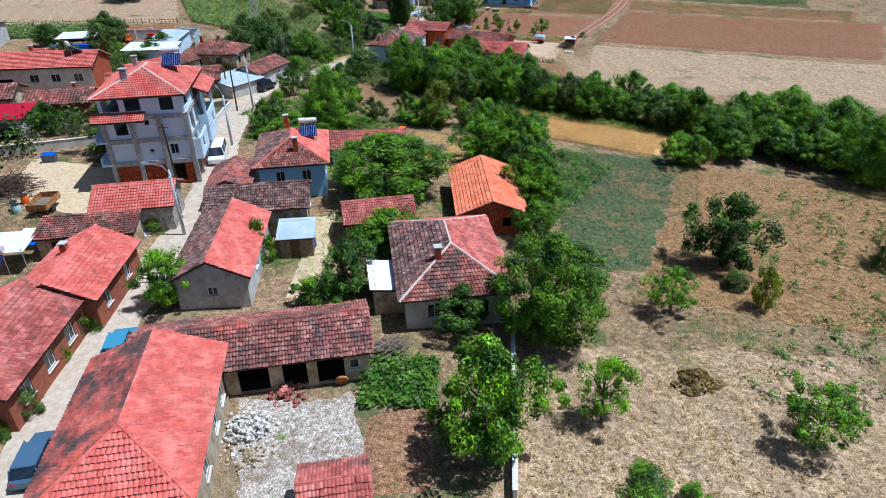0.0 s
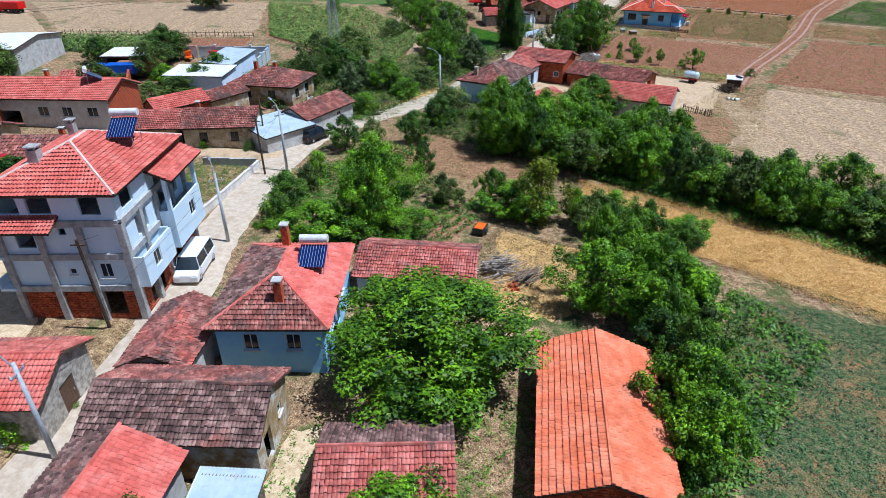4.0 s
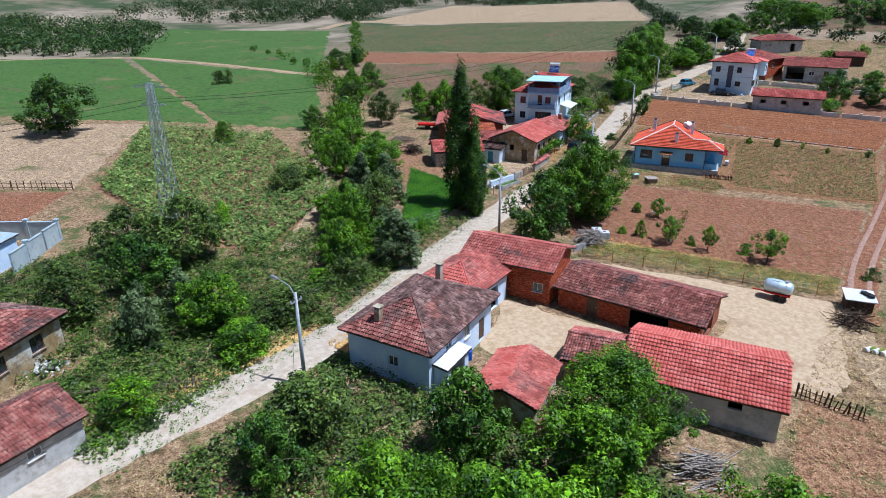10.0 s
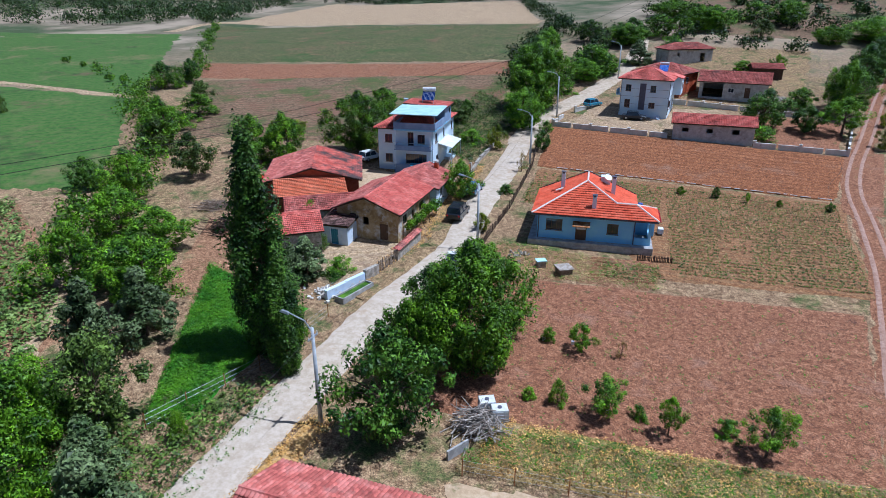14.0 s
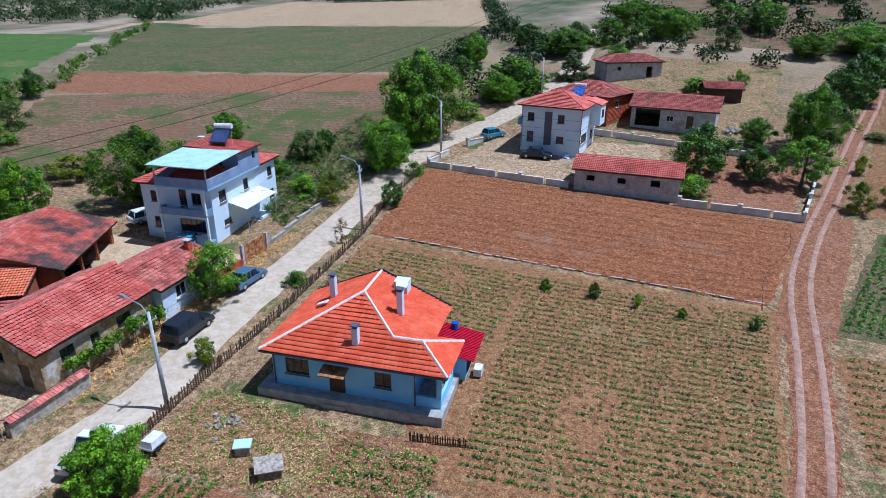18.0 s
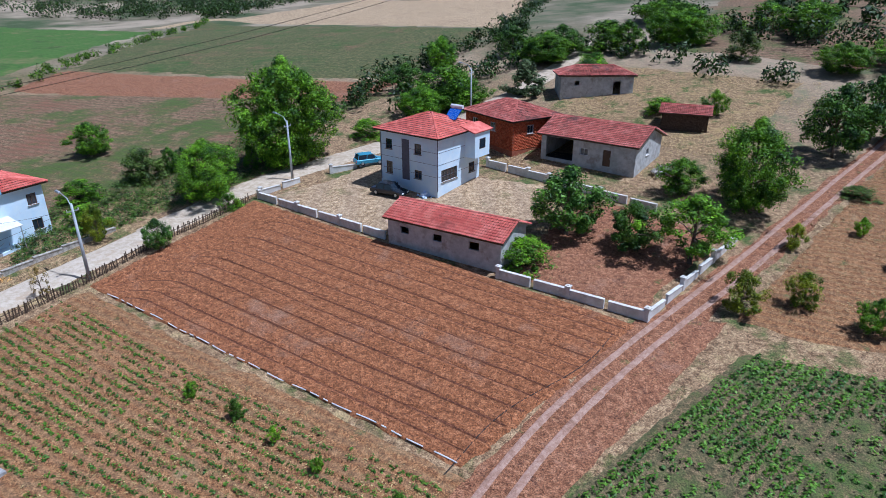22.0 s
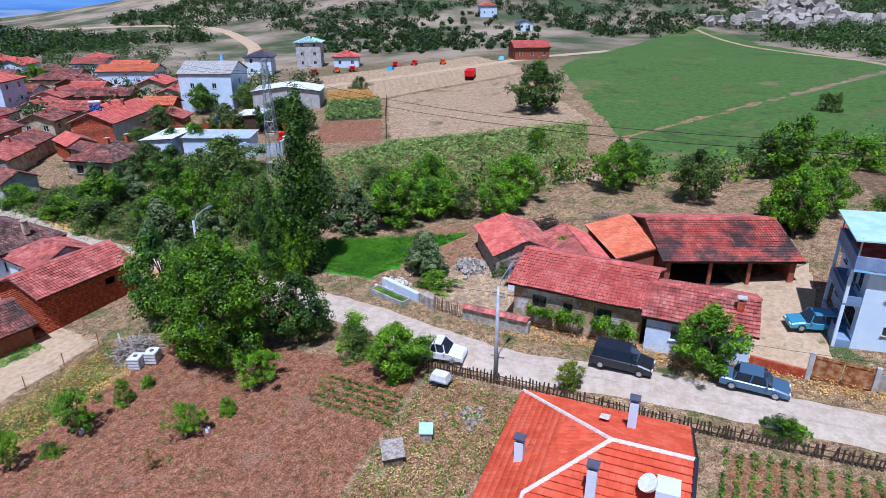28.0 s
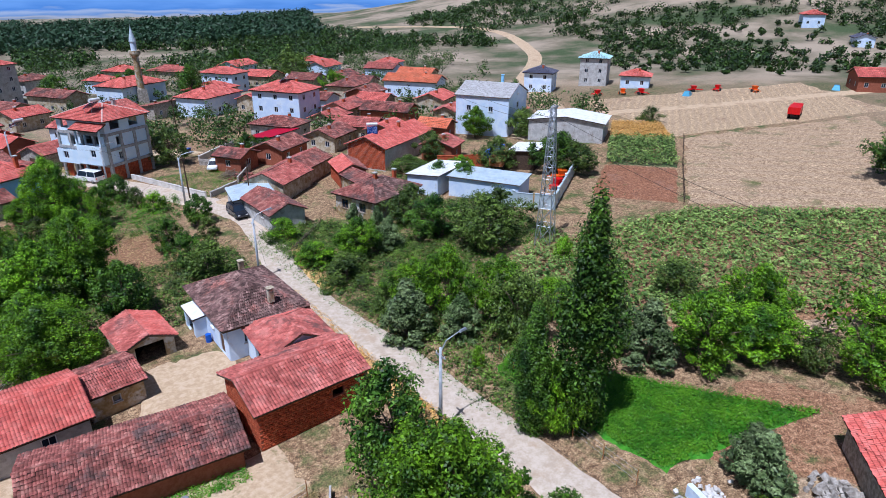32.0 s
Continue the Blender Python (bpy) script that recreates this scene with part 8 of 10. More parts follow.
def truck(x, y, ang, paint, label):
    ob = thing("truck", label, "truck", place(x, y, ang, 0.1), "trucks")
    part("load_box", Shape().box((-0.9, 0, 1.75), (5.0, 2.4, 1.5)), paint, ob)
    part("cab", Shape().box((2.9, 0, 1.5), (1.9, 2.2, 2.0), None, 0.92), paint, ob)
    part("windscreen", Shape().box((3.75, 0, 2.0), (0.2, 1.8, 0.7)), "glass", ob)
    part("chassis", Shape().box((0.4, 0, 0.75), (7.0, 0.9, 0.3)), "black", ob)
    for px in (-2.2, -1.0, 2.7):
        for k in (-1, 1):
            w = part("tyre", Shape().tube((px, k * 1.0 - 0.15, 0.48), (px, k * 1.0 + 0.15, 0.48), 0.5, None, 14), "black", ob)


truck(-184.6, 111.8, 200, "red_paint", "red tipper truck parked at the field edge")
truck(-113.6, 92.8, 215, "blue_plastic", "blue truck parked in the walled yard")
truck(-112.0, 96.2, 215, "rust", "rusty farm trailer in the walled yard")


def machine(x, y, ang, paint, label):
    ob = thing("farm_machine", label, "machine", place(x, y, ang), "farm machines")
    part("frame", Shape().box((0, 0, 0.7), (3.0, 1.2, 0.16)).box((1.6, 0, 0.6), (1.6, 0.14, 0.14)), paint, ob)
    part("hopper", Shape().box((-0.2, 0, 1.2), (1.5, 1.3, 0.9), Euler((math.pi, 0, 0)).to_matrix(), 0.6), paint, ob)
    for k in (-1, 1):
        part("wheel", Shape().tube((-0.4, k * 0.85 - 0.1, 0.42), (-0.4, k * 0.85 + 0.1, 0.42), 0.44, None, 12), "black", ob)
    part("tines", Shape().box((-1.5, 0, 0.5), (0.1, 2.2, 0.1)).box((-1.5, -0.9, 0.25), (0.08, 0.08, 0.5)).box((-1.5, 0, 0.25), (0.08, 0.08, 0.5)).box((-1.5, 0.9, 0.25), (0.08, 0.08, 0.5)), paint, ob)


for k, (x, y, paint) in enumerate(((-177, 62, "red_paint"), (-183, 66, "orange_paint"), (-186, 70, "red_paint"), (-198, 78, "red_paint"), (-203, 82, "red_paint"), (-207, 90, "orange_paint"), (-118, 106, "orange_paint"), (-115, 108, "orange_paint"), (-111, 111, "red_paint"))):
    machine(x, y, k * 47, paint, "old red or orange farm implement on bare ground")
for x, y in ((-192, 80), (-222, 104)):
    ob = thing("covered_stack", "stack covered with a light blue sheet", "stack", place(x, y, 20))
    part("sheet", Shape().box((0, 0, 0.6), (3.2, 2.0, 1.2), None, 0.6), "azure_paint", ob)


def water_trailer():
    ob = thing("water_trailer", "pale blue water tank trailer on a red chassis", "trailer", place(-31.9, 146.7, -6, 0.1) @ Matrix.Diagonal((0.72, 0.9, 0.9, 1)))
    s = Shape()
    rings = []
    for x, k in ((-1.75, 0.5), (-1.6, 0.85), (-1.35, 1), (1.35, 1), (1.6, 0.85), (1.75, 0.5)):
        rings.append([(x, 0.78 * k * math.cos(t * math.pi / 10), 1.45 + 0.68 * k * math.sin(t * math.pi / 10)) for t in range(20)])
    part("tank", s.loft(rings), "tin", ob, smooth=True)
    for x in (-1.0, 0.0, 1.0):
        part("band", Shape().tube((x - 0.03, 0, 1.45), (x + 0.03, 0, 1.45), 0.79, None, 20, False), "tin", ob)
    part("hatch", Shape().tube((0.9, 0, 2.1), (0.9, 0, 2.28), 0.25, None, 12), "steel", ob)
    part("top_plate", Shape().box((-0.3, 0, 2.14), (1.2, 0.5, 0.05)), "tin", ob)
    part("chassis", Shape().box((0, 0, 0.68), (3.2, 0.8, 0.16)).box((-2.3, 0, 0.6), (1.6, 0.12, 0.12)), "red_paint", ob)
    for px in (0.1, 0.9):
        for k in (-1, 1):
            w = part("tyre", Shape().tube((px, k * 0.75 - 0.1, 0.38), (px, k * 0.75 + 0.1, 0.38), 0.38, None, 14), "black", ob)
            part("mudguard", Shape().box((px, k * 0.75, 0.86), (0.75, 0.28, 0.06)), "red_paint", ob)


water_trailer()


# ---- heaps and stacks ----
def branch_heap(x, y, label, r=1.6, h=1.2, n=110, ang=None, mat="wood_pale", length=2.4, name="branch_heap"):
    ob = thing(name, label, "branches", place(x, y, 0), "wood heaps")
    rng = np.random.default_rng(int(abs(x * 3 + y)))
    s = Shape()
    for i in range(n):
        a = rng.random() * math.pi if ang is None else radians(ang) + rng.normal(0, 0.25)
        q = rng.normal(0, r * 0.38, 2)
        z = h * rng.random() * max(0.12, 1 - (np.hypot(*q) / r) ** 2)
        k = length * (0.4 + 0.7 * rng.random()) / 2
        d = Vector((math.cos(a) * k, math.sin(a) * k, rng.normal(0, 0.22)))
        c = Vector((q[0], q[1], z + 0.08))
        s.tube(c - d, c + d, 0.03 + 0.035 * rng.random(), 0.02, 5, False)
    part("brushwood", s, mat, ob)["kind"] = "stuff"
    return ob


branch_heap(-31.0, 73.8, "grey heap of cut branches on an old cart", 1.5, 1.5, 130, 60)
branch_heap(-28.4, 74.0, "long branches leaning on the straw ground", 1.2, 1.0, 50, 80, "wood", 3.4)
branch_heap(-51.9, 150.4, "tangled grey heap of firewood branches", 1.9, 1.6, 170, None)
branch_heap(-33.7, 118.4, "pile of pale logs behind the red barn", 1.9, 1.3, 110, 40)
branch_heap(-16.2, 32.6, "brown stick heap beside the long barn", 1.5, 1.2, 130, 60, "wood")
branch_heap(-90.5, 170.8, "dark heap of branches beside the meadow", 2.2, 1.4, 120, None, "wood_dark")
branch_heap(-96.0, 176.0, "scattered grey logs on bare ground", 2.6, 0.8, 90, 20, "wood")
branch_heap(-25.6, 145.2, "dark heap of branches beside the track", 1.8, 1.2, 110, None, "wood_dark")
branch_heap(-72.0, 70.0, "heap of old timber in a walled garden", 2.0, 1.0, 80, 30, "wood")
branch_heap(-66.0, 42.0, "grey heap of branches in the dusty yard", 3.0, 2.0, 160, None, "wood_dark")
branch_heap(-80.6, 98.0, "stacked pale logs beside the house wall", 2.0, 0.9, 90, 108)


def rubble(x, y, label, r=1.5, h=0.7, n=70, mat="stone", size=0.3):
    ob = thing("rubble_heap", label, "rubble", place(x, y, 0), "rubble heaps")
    rng = np.random.default_rng(int(abs(x * 5 + y)))
    s = Shape()
    for i in range(n):
        q = rng.normal(0, r * 0.42, 2)
        z = h * rng.random() * max(0.05, 1 - (np.hypot(*q) / r) ** 2)
        k = size * (0.4 + rng.random())
        s.box((q[0], q[1], z + k * 0.25), (k, k * (0.6 + 0.6 * rng.random()), k * 0.7), Euler(tuple(rng.random(3) * 3)).to_matrix(), 0.8)
    part("rubble", s, mat, ob)["kind"] = "stuff"


rubble(-20.9, 22.6, "pale heap of building stones in the gravel yard", 1.8, 0.8, 230, "wall_pale", 0.22)
rubble(-19.6, 20.8, "pale rubble spread on gravel", 1.4, 0.25, 90, "plaster_old", 0.2)
rubble(-20.6, 26.4, "stacked old red tiles in front of the barn", 1.3, 0.5, 60, "tile_red", 0.26)
rubble(-71.4, 162.8, "collapsed pale stone rubble", 1.7, 0.5, 110, "wall_pale", 0.26)
rubble(-77.6, 167.6, "grey stone rubble beside the shed", 2.2, 0.7, 90, "stone", 0.4)
rubble(-74.0, 71.6, "rubble of bricks and stones in the garden", 2.6, 0.7, 110, "tile_old", 0.3)
rubble(-46.0, 37.0, "rubble and scrap beside the roadside shed", 1.8, 0.9, 90, "stone", 0.4)
rubble(-79.2, 102.6, "pale stones beside the house garden", 1.2, 0.6, 60, "wall_pale", 0.24)
rubble(-56.8, 178.4, "scattered pale stones in the dry garden", 1.6, 0.2, 30, "stone", 0.25)
rubble(-47.6, 240.6, "small heap of white sand beside the house", 0.8, 0.5, 40, "plaster_white", 0.35)
rubble(-25.8, 258.8, "rubble of stones beside the grey barn", 1.6, 0.7, 70, "stone", 0.4)
rubble(-28.9, 72.0, "small brown heap of bricks", 0.9, 0.4, 40, "brick", 0.22)


def hay_heap(x, y):
    ob = thing("hay_heap", "low flattened heap of dry brown hay", "hay", place(x, y, 0))
    rng = np.random.default_rng(8)
    c = rng.normal(0, 0.7, (40, 3)) * np.array([1, 0.9, 0])
    c[:, 2] = 0.35 * np.exp(-(c[:, 0] ** 2 + c[:, 1] ** 2) / 1.2)
    v, f = leaf_cloud(rng, c, np.full(40, 0.32), 60, 0.3)
    v[:, 2] = np.maximum(v[:, 2], 0.02)
    part("hay", raw_mesh("hay", v, f, "leaf_dry"), "leaf_dry", ob)["kind"] = "stuff"


hay_heap(5.0, 37.9)


def small_things():
    ob = thing("hand_cart", "small blue box trailer with an orange load", "trailer", place(-35.9, 79.0, 100, 0.05))
    part("box", Shape().box((0, 0, 0.5), (1.5, 1.1, 0.5)), "dark_paint", ob)
    part("load", Shape().box((0, 0, 0.77), (1.3, 0.9, 0.08)), "orange_paint", ob)
    for k in (-1, 1):
        part("wheel", Shape().tube((0, k * 0.62 - 0.06, 0.28), (0, k * 0.62 + 0.06, 0.28), 0.28, None, 12), "black", ob)
    ob = thing("kennel", "small dog kennel with a turquoise roof", "kennel", place(-53.9, 176.6, 30))
    part("box", Shape().box((0, 0, 0.35), (0.9, 0.7, 0.7)), "wood_pale", ob)
    part("roof", Shape().box((0, 0, 0.76), (1.1, 0.9, 0.08)), "tin_teal", ob)
    ob = thing("coop", "small coop covered with a grey sheet", "coop", place(-51.3, 175.8, 40))
    part("box", Shape().box((0, 0, 0.4), (1.4, 1.1, 0.8)), "wood", ob)
    part("roof", Shape().box((0, 0, 0.86), (1.7, 1.4, 0.06), Euler((0.08, 0.05, 0)).to_matrix()), "wood_pale", ob)
    ob = thing("handcart", "small loaded handcart beside the road fence", "cart", place(-59.2, 174.6, 95, 0.05))
    part("frame", Shape().box((0, 0, 0.55), (1.5, 1.0, 0.1)), "steel", ob)
    part("load", Shape().box((0, 0, 0.8), (1.3, 0.9, 0.45), None, 0.85), "frame_white", ob)
    for k in (-1, 1):
        part("wheel", Shape().tube((-0.3, k * 0.5 - 0.05, 0.28), (-0.3, k * 0.5 + 0.05, 0.28), 0.28, None, 12), "black", ob)
    ob = thing("track_hut", "small hut with a sheet roof beside the track", "hut", place(-25.2, 148.4, 10))
    part("wall", Shape().box((0, 0, 0.7), (2.2, 1.8, 1.6)), "wood_dark", ob)
    part("roof", Shape().box((0, 0, 1.58), (2.6, 2.3, 0.07), Euler((0.1, 0, 0)).to_matrix()), "tin_white", ob)
    for k in range(3):
        part("tyre", Shape().tube((0.4 + k * 0.25, 0.4 - k * 0.3, 1.66), (0.4 + k * 0.25, 0.4 - k * 0.3, 1.84), 0.3, None, 12), "black", ob)
    ob = thing("oil_drum", "rusty red round drum lid leaning beside the barn", "drum", place(-17.6, 28.6, 31))
    part("disc", Shape().tube((0, -0.1, 0.45), (0, 0.05, 0.5), 0.45, None, 16), "rust", ob)
    for x, y, m, lab in ((-37.4, 132.4, "blue_plastic", "blue plastic drum beside the long barn"), (-44.6, 141.9, "steel", "grey metal drum beside the long barn"), (-52.4, 121.6, "blue_plastic", "blue plastic drum in the courtyard"), (-29.6, 44.6, "blue_plastic", "blue plastic bucket in the lane")):
        ob = thing("drum", lab, "drum", place(x, y, 0))
        part("barrel", Shape().tube((0, 0, 0), (0, 0, 0.85), 0.28, 0.28, 14).tube((0, 0, 0.3), (0, 0, 0.34), 0.3, None, 14), m, ob)
    ob = thing("water_trough", "long concrete water trough filled with green water", "trough", place(-68.9, 163.6, 78))
    s = Shape()
    for k in (-1, 1):
        s.box((0, k * 0.5, 0.3), (4.2, 0.12, 0.6)).box((k * 2.1, 0, 0.3), (0.12, 1.12, 0.6))
    part("basin", s, "concrete", ob)
    part("water", Shape().box((0, 0, 0.42), (4.1, 0.9, 0.04)), "leaf_dark", ob)
    ob = thing("white_sacks", "white sacks heaped beside the track", "sacks", place(-24.0, 140.4, 0))
    for k in range(5):
        part("sack", Shape().tube((k * 0.3 - 0.6, 0.2 * (k % 2), 0.2), (k * 0.3 - 0.2, 0.5 + 0.2 * (k % 2), 0.25), 0.25, 0.22, 8), "leaf_lime" if k % 2 else "frame_white", ob)
    ob = thing("stacked_planks", "pale planks stacked behind the long barn", "planks", place(-41.2, 142.2, -5))
    for k in range(6):
        part("plank", Shape().box((0, k * 0.2 - 0.5, 0.1 + 0.05 * (k % 3)), (3.4, 0.17, 0.05)), "wood_pale", ob)
    ob = thing("red_cloth", "red cloth hung at the barn's open bay", "cloth", place(-37.6, 141.4, 0))
    part("cloth", Shape().box((0, 0, 0.8), (0.7, 0.06, 1.5), Euler((0.15, 0, 0)).to_matrix()), "red_paint", ob)
    ob = thing("red_trailer", "flat red farm trailer in the shade of a tree", "trailer", place(-97.0, 186.0, 20))
    part("bed", Shape().box((0, 0, 0.9), (3.6, 1.8, 0.3)), "red_paint", ob)
    for k in (-1, 1):
        part("wheel", Shape().tube((0, k * 0.9 - 0.1, 0.42), (0, k * 0.9 + 0.1, 0.42), 0.42, None, 12), "black", ob)


small_things()


def container(x, y, ang):
    """A caged plastic liquid container on a pallet."""
    ob = thing("liquid_container", "white plastic liquid container in a steel cage beside firewood", "container", place(x, y, ang), "liquid containers")
    part("tank", Shape().box((0, 0, 0.64), (1.08, 0.9, 0.92)), "frame_white", ob)
    part("lid", Shape().tube((0, 0, 1.1), (0, 0, 1.16), 0.16, None, 12), "grey_panel", ob)
    for z in (0.24, 0.5, 0.76, 1.02):
        for a, b in (((-0.57, -0.48), (0.57, -0.48)), ((0.57, -0.48), (0.57, 0.48)), ((0.57, 0.48), (-0.57, 0.48)), ((-0.57, 0.48), (-0.57, -0.48))):
            part("cage_bar", Shape().tube((*a, z), (*b, z), 0.018, None, 5), "steel", ob)
    for k in range(5):
        for sy in (-0.48, 0.48):
            part("cage_bar", Shape().tube((-0.55 + k * 0.275, sy, 0.16), (-0.55 + k * 0.275, sy, 1.12), 0.016, None, 5), "steel", ob)
    for k in (-1, 0, 1):
        part("pallet_block", Shape().box((k * 0.48, 0, 0.07), (0.12, 0.96, 0.14)), "wood", ob)


container(-51.9, 152.4, 28)
container(-50.8, 151.9, 28)
ob = thing("concrete_slab", "grey concrete slab standing beside the firewood", "slab", place(-52.3, 147.6, 62))
part("slab", Shape().box((0, 0, 0.35), (1.8, 0.14, 0.8)), "concrete", ob)
for x, y in ((-50.3, 163.0), (-47.9, 163.3), (-53.0, 162.2), (-43.9, 155.6)):
    ob = thing("water_can", "white plastic water can at the foot of a young tree", "water can", place(x, y, 20), "water cans")
    part("can", Shape().box((0, 0, 0.22), (0.3, 0.22, 0.44), None, 0.86), "frame_white", ob)
    part("cap", Shape().tube((0.06, 0, 0.44), (0.06, 0, 0.52), 0.05, None, 8), "blue_plastic", ob)


def irrigation_pipe():
    s = Shape()
    last = None
    for i in range(90):
        t = i / 89
        x = -59.3 + t * 36.6
        y = 208.55 + 0.5 * t + 0.1 * math.sin(t * 9) + 0.05 * math.sin(t * 40)
        p = Vector((x, y, base(x, y) + 0.2))
        if last is not None and i % 7 and i % 5:
            s.tube(last, p, 0.045, None, 6, False)
        last = p
    ob = new("irrigation_pipe", s.mesh("irrigation_pipe", "frame_white"))
    tagged(ob, "thin white irrigation pipe lying along the ploughed field", "pipe", kind="stuff")
    s = Shape()
    last = None
    for i in range(50):
        t = i / 49
        x, y = -19.6 - 3.6 * t + 0.5 * math.sin(t * 7), 226 - 18 * t
        p = Vector((x, y, base(x, y) + 0.16))
        if last is not None:
            s.tube(last, p, 0.03, None, 5, False)
        last = p
    tagged(new("irrigation_hose", s.mesh("irrigation_hose", "black")), "black irrigation hose lying beside the field edge", "hose")


irrigation_pipe()


# ---- the cluttered yard west of the road ----
def sheet_mesh(w, d, mat, seed, rough=0.12):
    """A creased sheet with thickness, hanging slightly over its load."""
    n, m = 12, 10
    v = []
    for k in (0.0, -0.03):
        for j in range(m + 1):
            for i in range(n + 1):
                x, y = (i / n - 0.5) * w, (j / m - 0.5) * d
                e = max(abs(x) / (w / 2), abs(y) / (d / 2))
                v.append((x, y, k - 0.35 * max(0, e - 0.6) + rough * noise.noise(Vector((x * 1.3, y * 1.3, seed)))))
    a = (n + 1) * (m + 1)
    f = []
    for j in range(m):
        for i in range(n):
            q = j * (n + 1) + i
            f += [(q, q + 1, q + n + 2, q + n + 1), (a + q, a + q + n + 1, a + q + n + 2, a + q + 1)]
    return raw_mesh("sheet", np.array(v), np.array(f), mat)


def yard_clutter():
    ob = thing("canopy", "white sheet canopy on thin posts in the cluttered yard", "canopy", place(-52.8, 31.2, 30))
    part("sheet", Shape().box((0, 0, 2.4), (5.0, 3.6, 0.06), Euler((0.06, 0.03, 0)).to_matrix()), "tin_white", ob)
    for x in (-2.3, 2.3):
        for y in (-1.6, 1.6):
            part("post", Shape().tube((x, y, -0.1), (x, y, 2.42), 0.05, None, 8), "steel", ob)
    for x, y, w, d, m, lab in ((-53.4, 34.8, 2.6, 1.8, "blue_plastic", "crumpled blue tarpaulin over a stack of goods"), (-51.9, 35.4, 1.8, 1.4, "blue_plastic", "small blue tarpaulin over scrap"), (-55.6, 35.8, 2.0, 1.6, "tin_white", "white plastic sheet over a heap")):
        ob = thing("covered_heap", lab, "tarpaulin", place(x, y, 25))
        part("sheet", sheet_mesh(w, d, m, int(-x * 7)), m, ob).location.z = 0.75
        part("load", Shape().box((0, 0, 0.32), (w * 0.8, d * 0.8, 0.62), None, 0.85), "wood", ob)
    ob = thing("farm_trailer", "brown wooden farm trailer with high sides", "trailer", place(-59.2, 40.4, 118))
    part("floor", Shape().box((0, 0, 0.8), (3.4, 1.9, 0.12)), "wood", ob)
    for k in (-1, 1):
        part("side", Shape().box((0, k * 0.95, 1.15), (3.4, 0.06, 0.62)), "rust", ob)
        part("end", Shape().box((k * 1.7, 0, 1.15), (0.06, 1.9, 0.62)), "rust", ob)
        part("tyre", Shape().tube((-0.3, k * 0.85 - 0.11, 0.4), (-0.3, k * 0.85 + 0.11, 0.4), 0.4, None, 14), "black", ob)
    part("drawbar", Shape().box((2.5, 0, 0.6), (1.8, 0.12, 0.12)), "rust", ob)
    for x, y, m, lab in ((-62.4, 39.4, "tin_teal", "green plastic barrel in the dusty yard"), (-62.9, 41.0, "orange_paint", "yellow-orange barrel in the dusty yard"), (-61.6, 39.0, "tin_teal", "green plastic barrel in the dusty yard")):
        ob = thing("barrel", lab, "barrel", place(x, y, 0), "barrels")
        part("body", Shape().tube((0, 0, 0), (0, 0, 0.45), 0.36, 0.42, 14).tube((0, 0, 0.45), (0, 0, 0.95), 0.42, 0.36, 14), m, ob)
        part("rim", Shape().tube((0, 0, 0.93), (0, 0, 0.99), 0.38, None, 14), "black", ob)
    ob = thing("farm_truck", "old brown tipper parked beside the sheds", "truck", place(-49.6, 36.0, 30, 0.05))
    part("load_box", Shape().box((-0.6, 0, 1.5), (3.6, 2.0, 1.0)), "rust", ob)
    part("cab", Shape().box((2.1, 0, 1.35), (1.5, 1.9, 1.6), None, 0.9), "red_paint", ob)
    part("windscreen", Shape().box((2.72, 0, 1.7), (0.16, 1.5, 0.5)), "glass", ob)
    for px in (-1.5, 1.9):
        for k in (-1, 1):
            part("tyre", Shape().tube((px, k * 0.9 - 0.13, 0.42), (px, k * 0.9 + 0.13, 0.42), 0.44, None, 14), "black", ob)
    for k, (x, y) in enumerate(((-46.4, 38.4), (-45.2, 36.6), (-45.9, 40.2))):
        ob = thing("sheet_stack", "old white corrugated sheets thrown on the verge", "sheets", place(x, y, 50 + k * 35))
        for j in range(3):
            part("sheet", Shape().box((0.2 * j, 0.1 * j, 0.1 + 0.07 * j), (2.2, 0.9, 0.03), Euler((0.06 * j, 0.05, 0.3 * j)).to_matrix()), "tin_white", ob)
    wall_run("yard_wall", "white-grey yard wall behind the unfinished building", [(-80, 49.4), (-76, 52.6), (-70.6, 57.6)], 1.1, "wall_pale", 0.25, 0, True)
    branch_heap(-68.2, 43.6, "brown heap of brushwood in the dusty yard", 2.4, 1.5, 130, None, "wood_dark")
    branch_heap(-79.0, 60.4, "grey lumber thrown beside a village house", 2.2, 1.0, 90, 20, "wood_pale")


yard_clutter()
def waste_bin(x, y, ang):
    ob = thing("waste_bin", "dark blue metal waste bin standing by the yard wall", "bin", place(x, y, ang))
    part("body", Shape().box((0, 0, 0.62), (1.5, 0.9, 0.85)), "grey_panel", ob)
    part("lid", Shape().box((0, 0.05, 1.1), (1.56, 1.0, 0.1), Euler((0.12, 0, 0)).to_matrix()), "blue_plastic", ob)
    for i in (-1, 1):
        for j in (-1, 1):
            part("wheel", Shape().tube((i * 0.6, j * 0.35 - 0.04, 0.1), (i * 0.6, j * 0.35 + 0.04, 0.1), 0.1, None, 10), "black", ob)


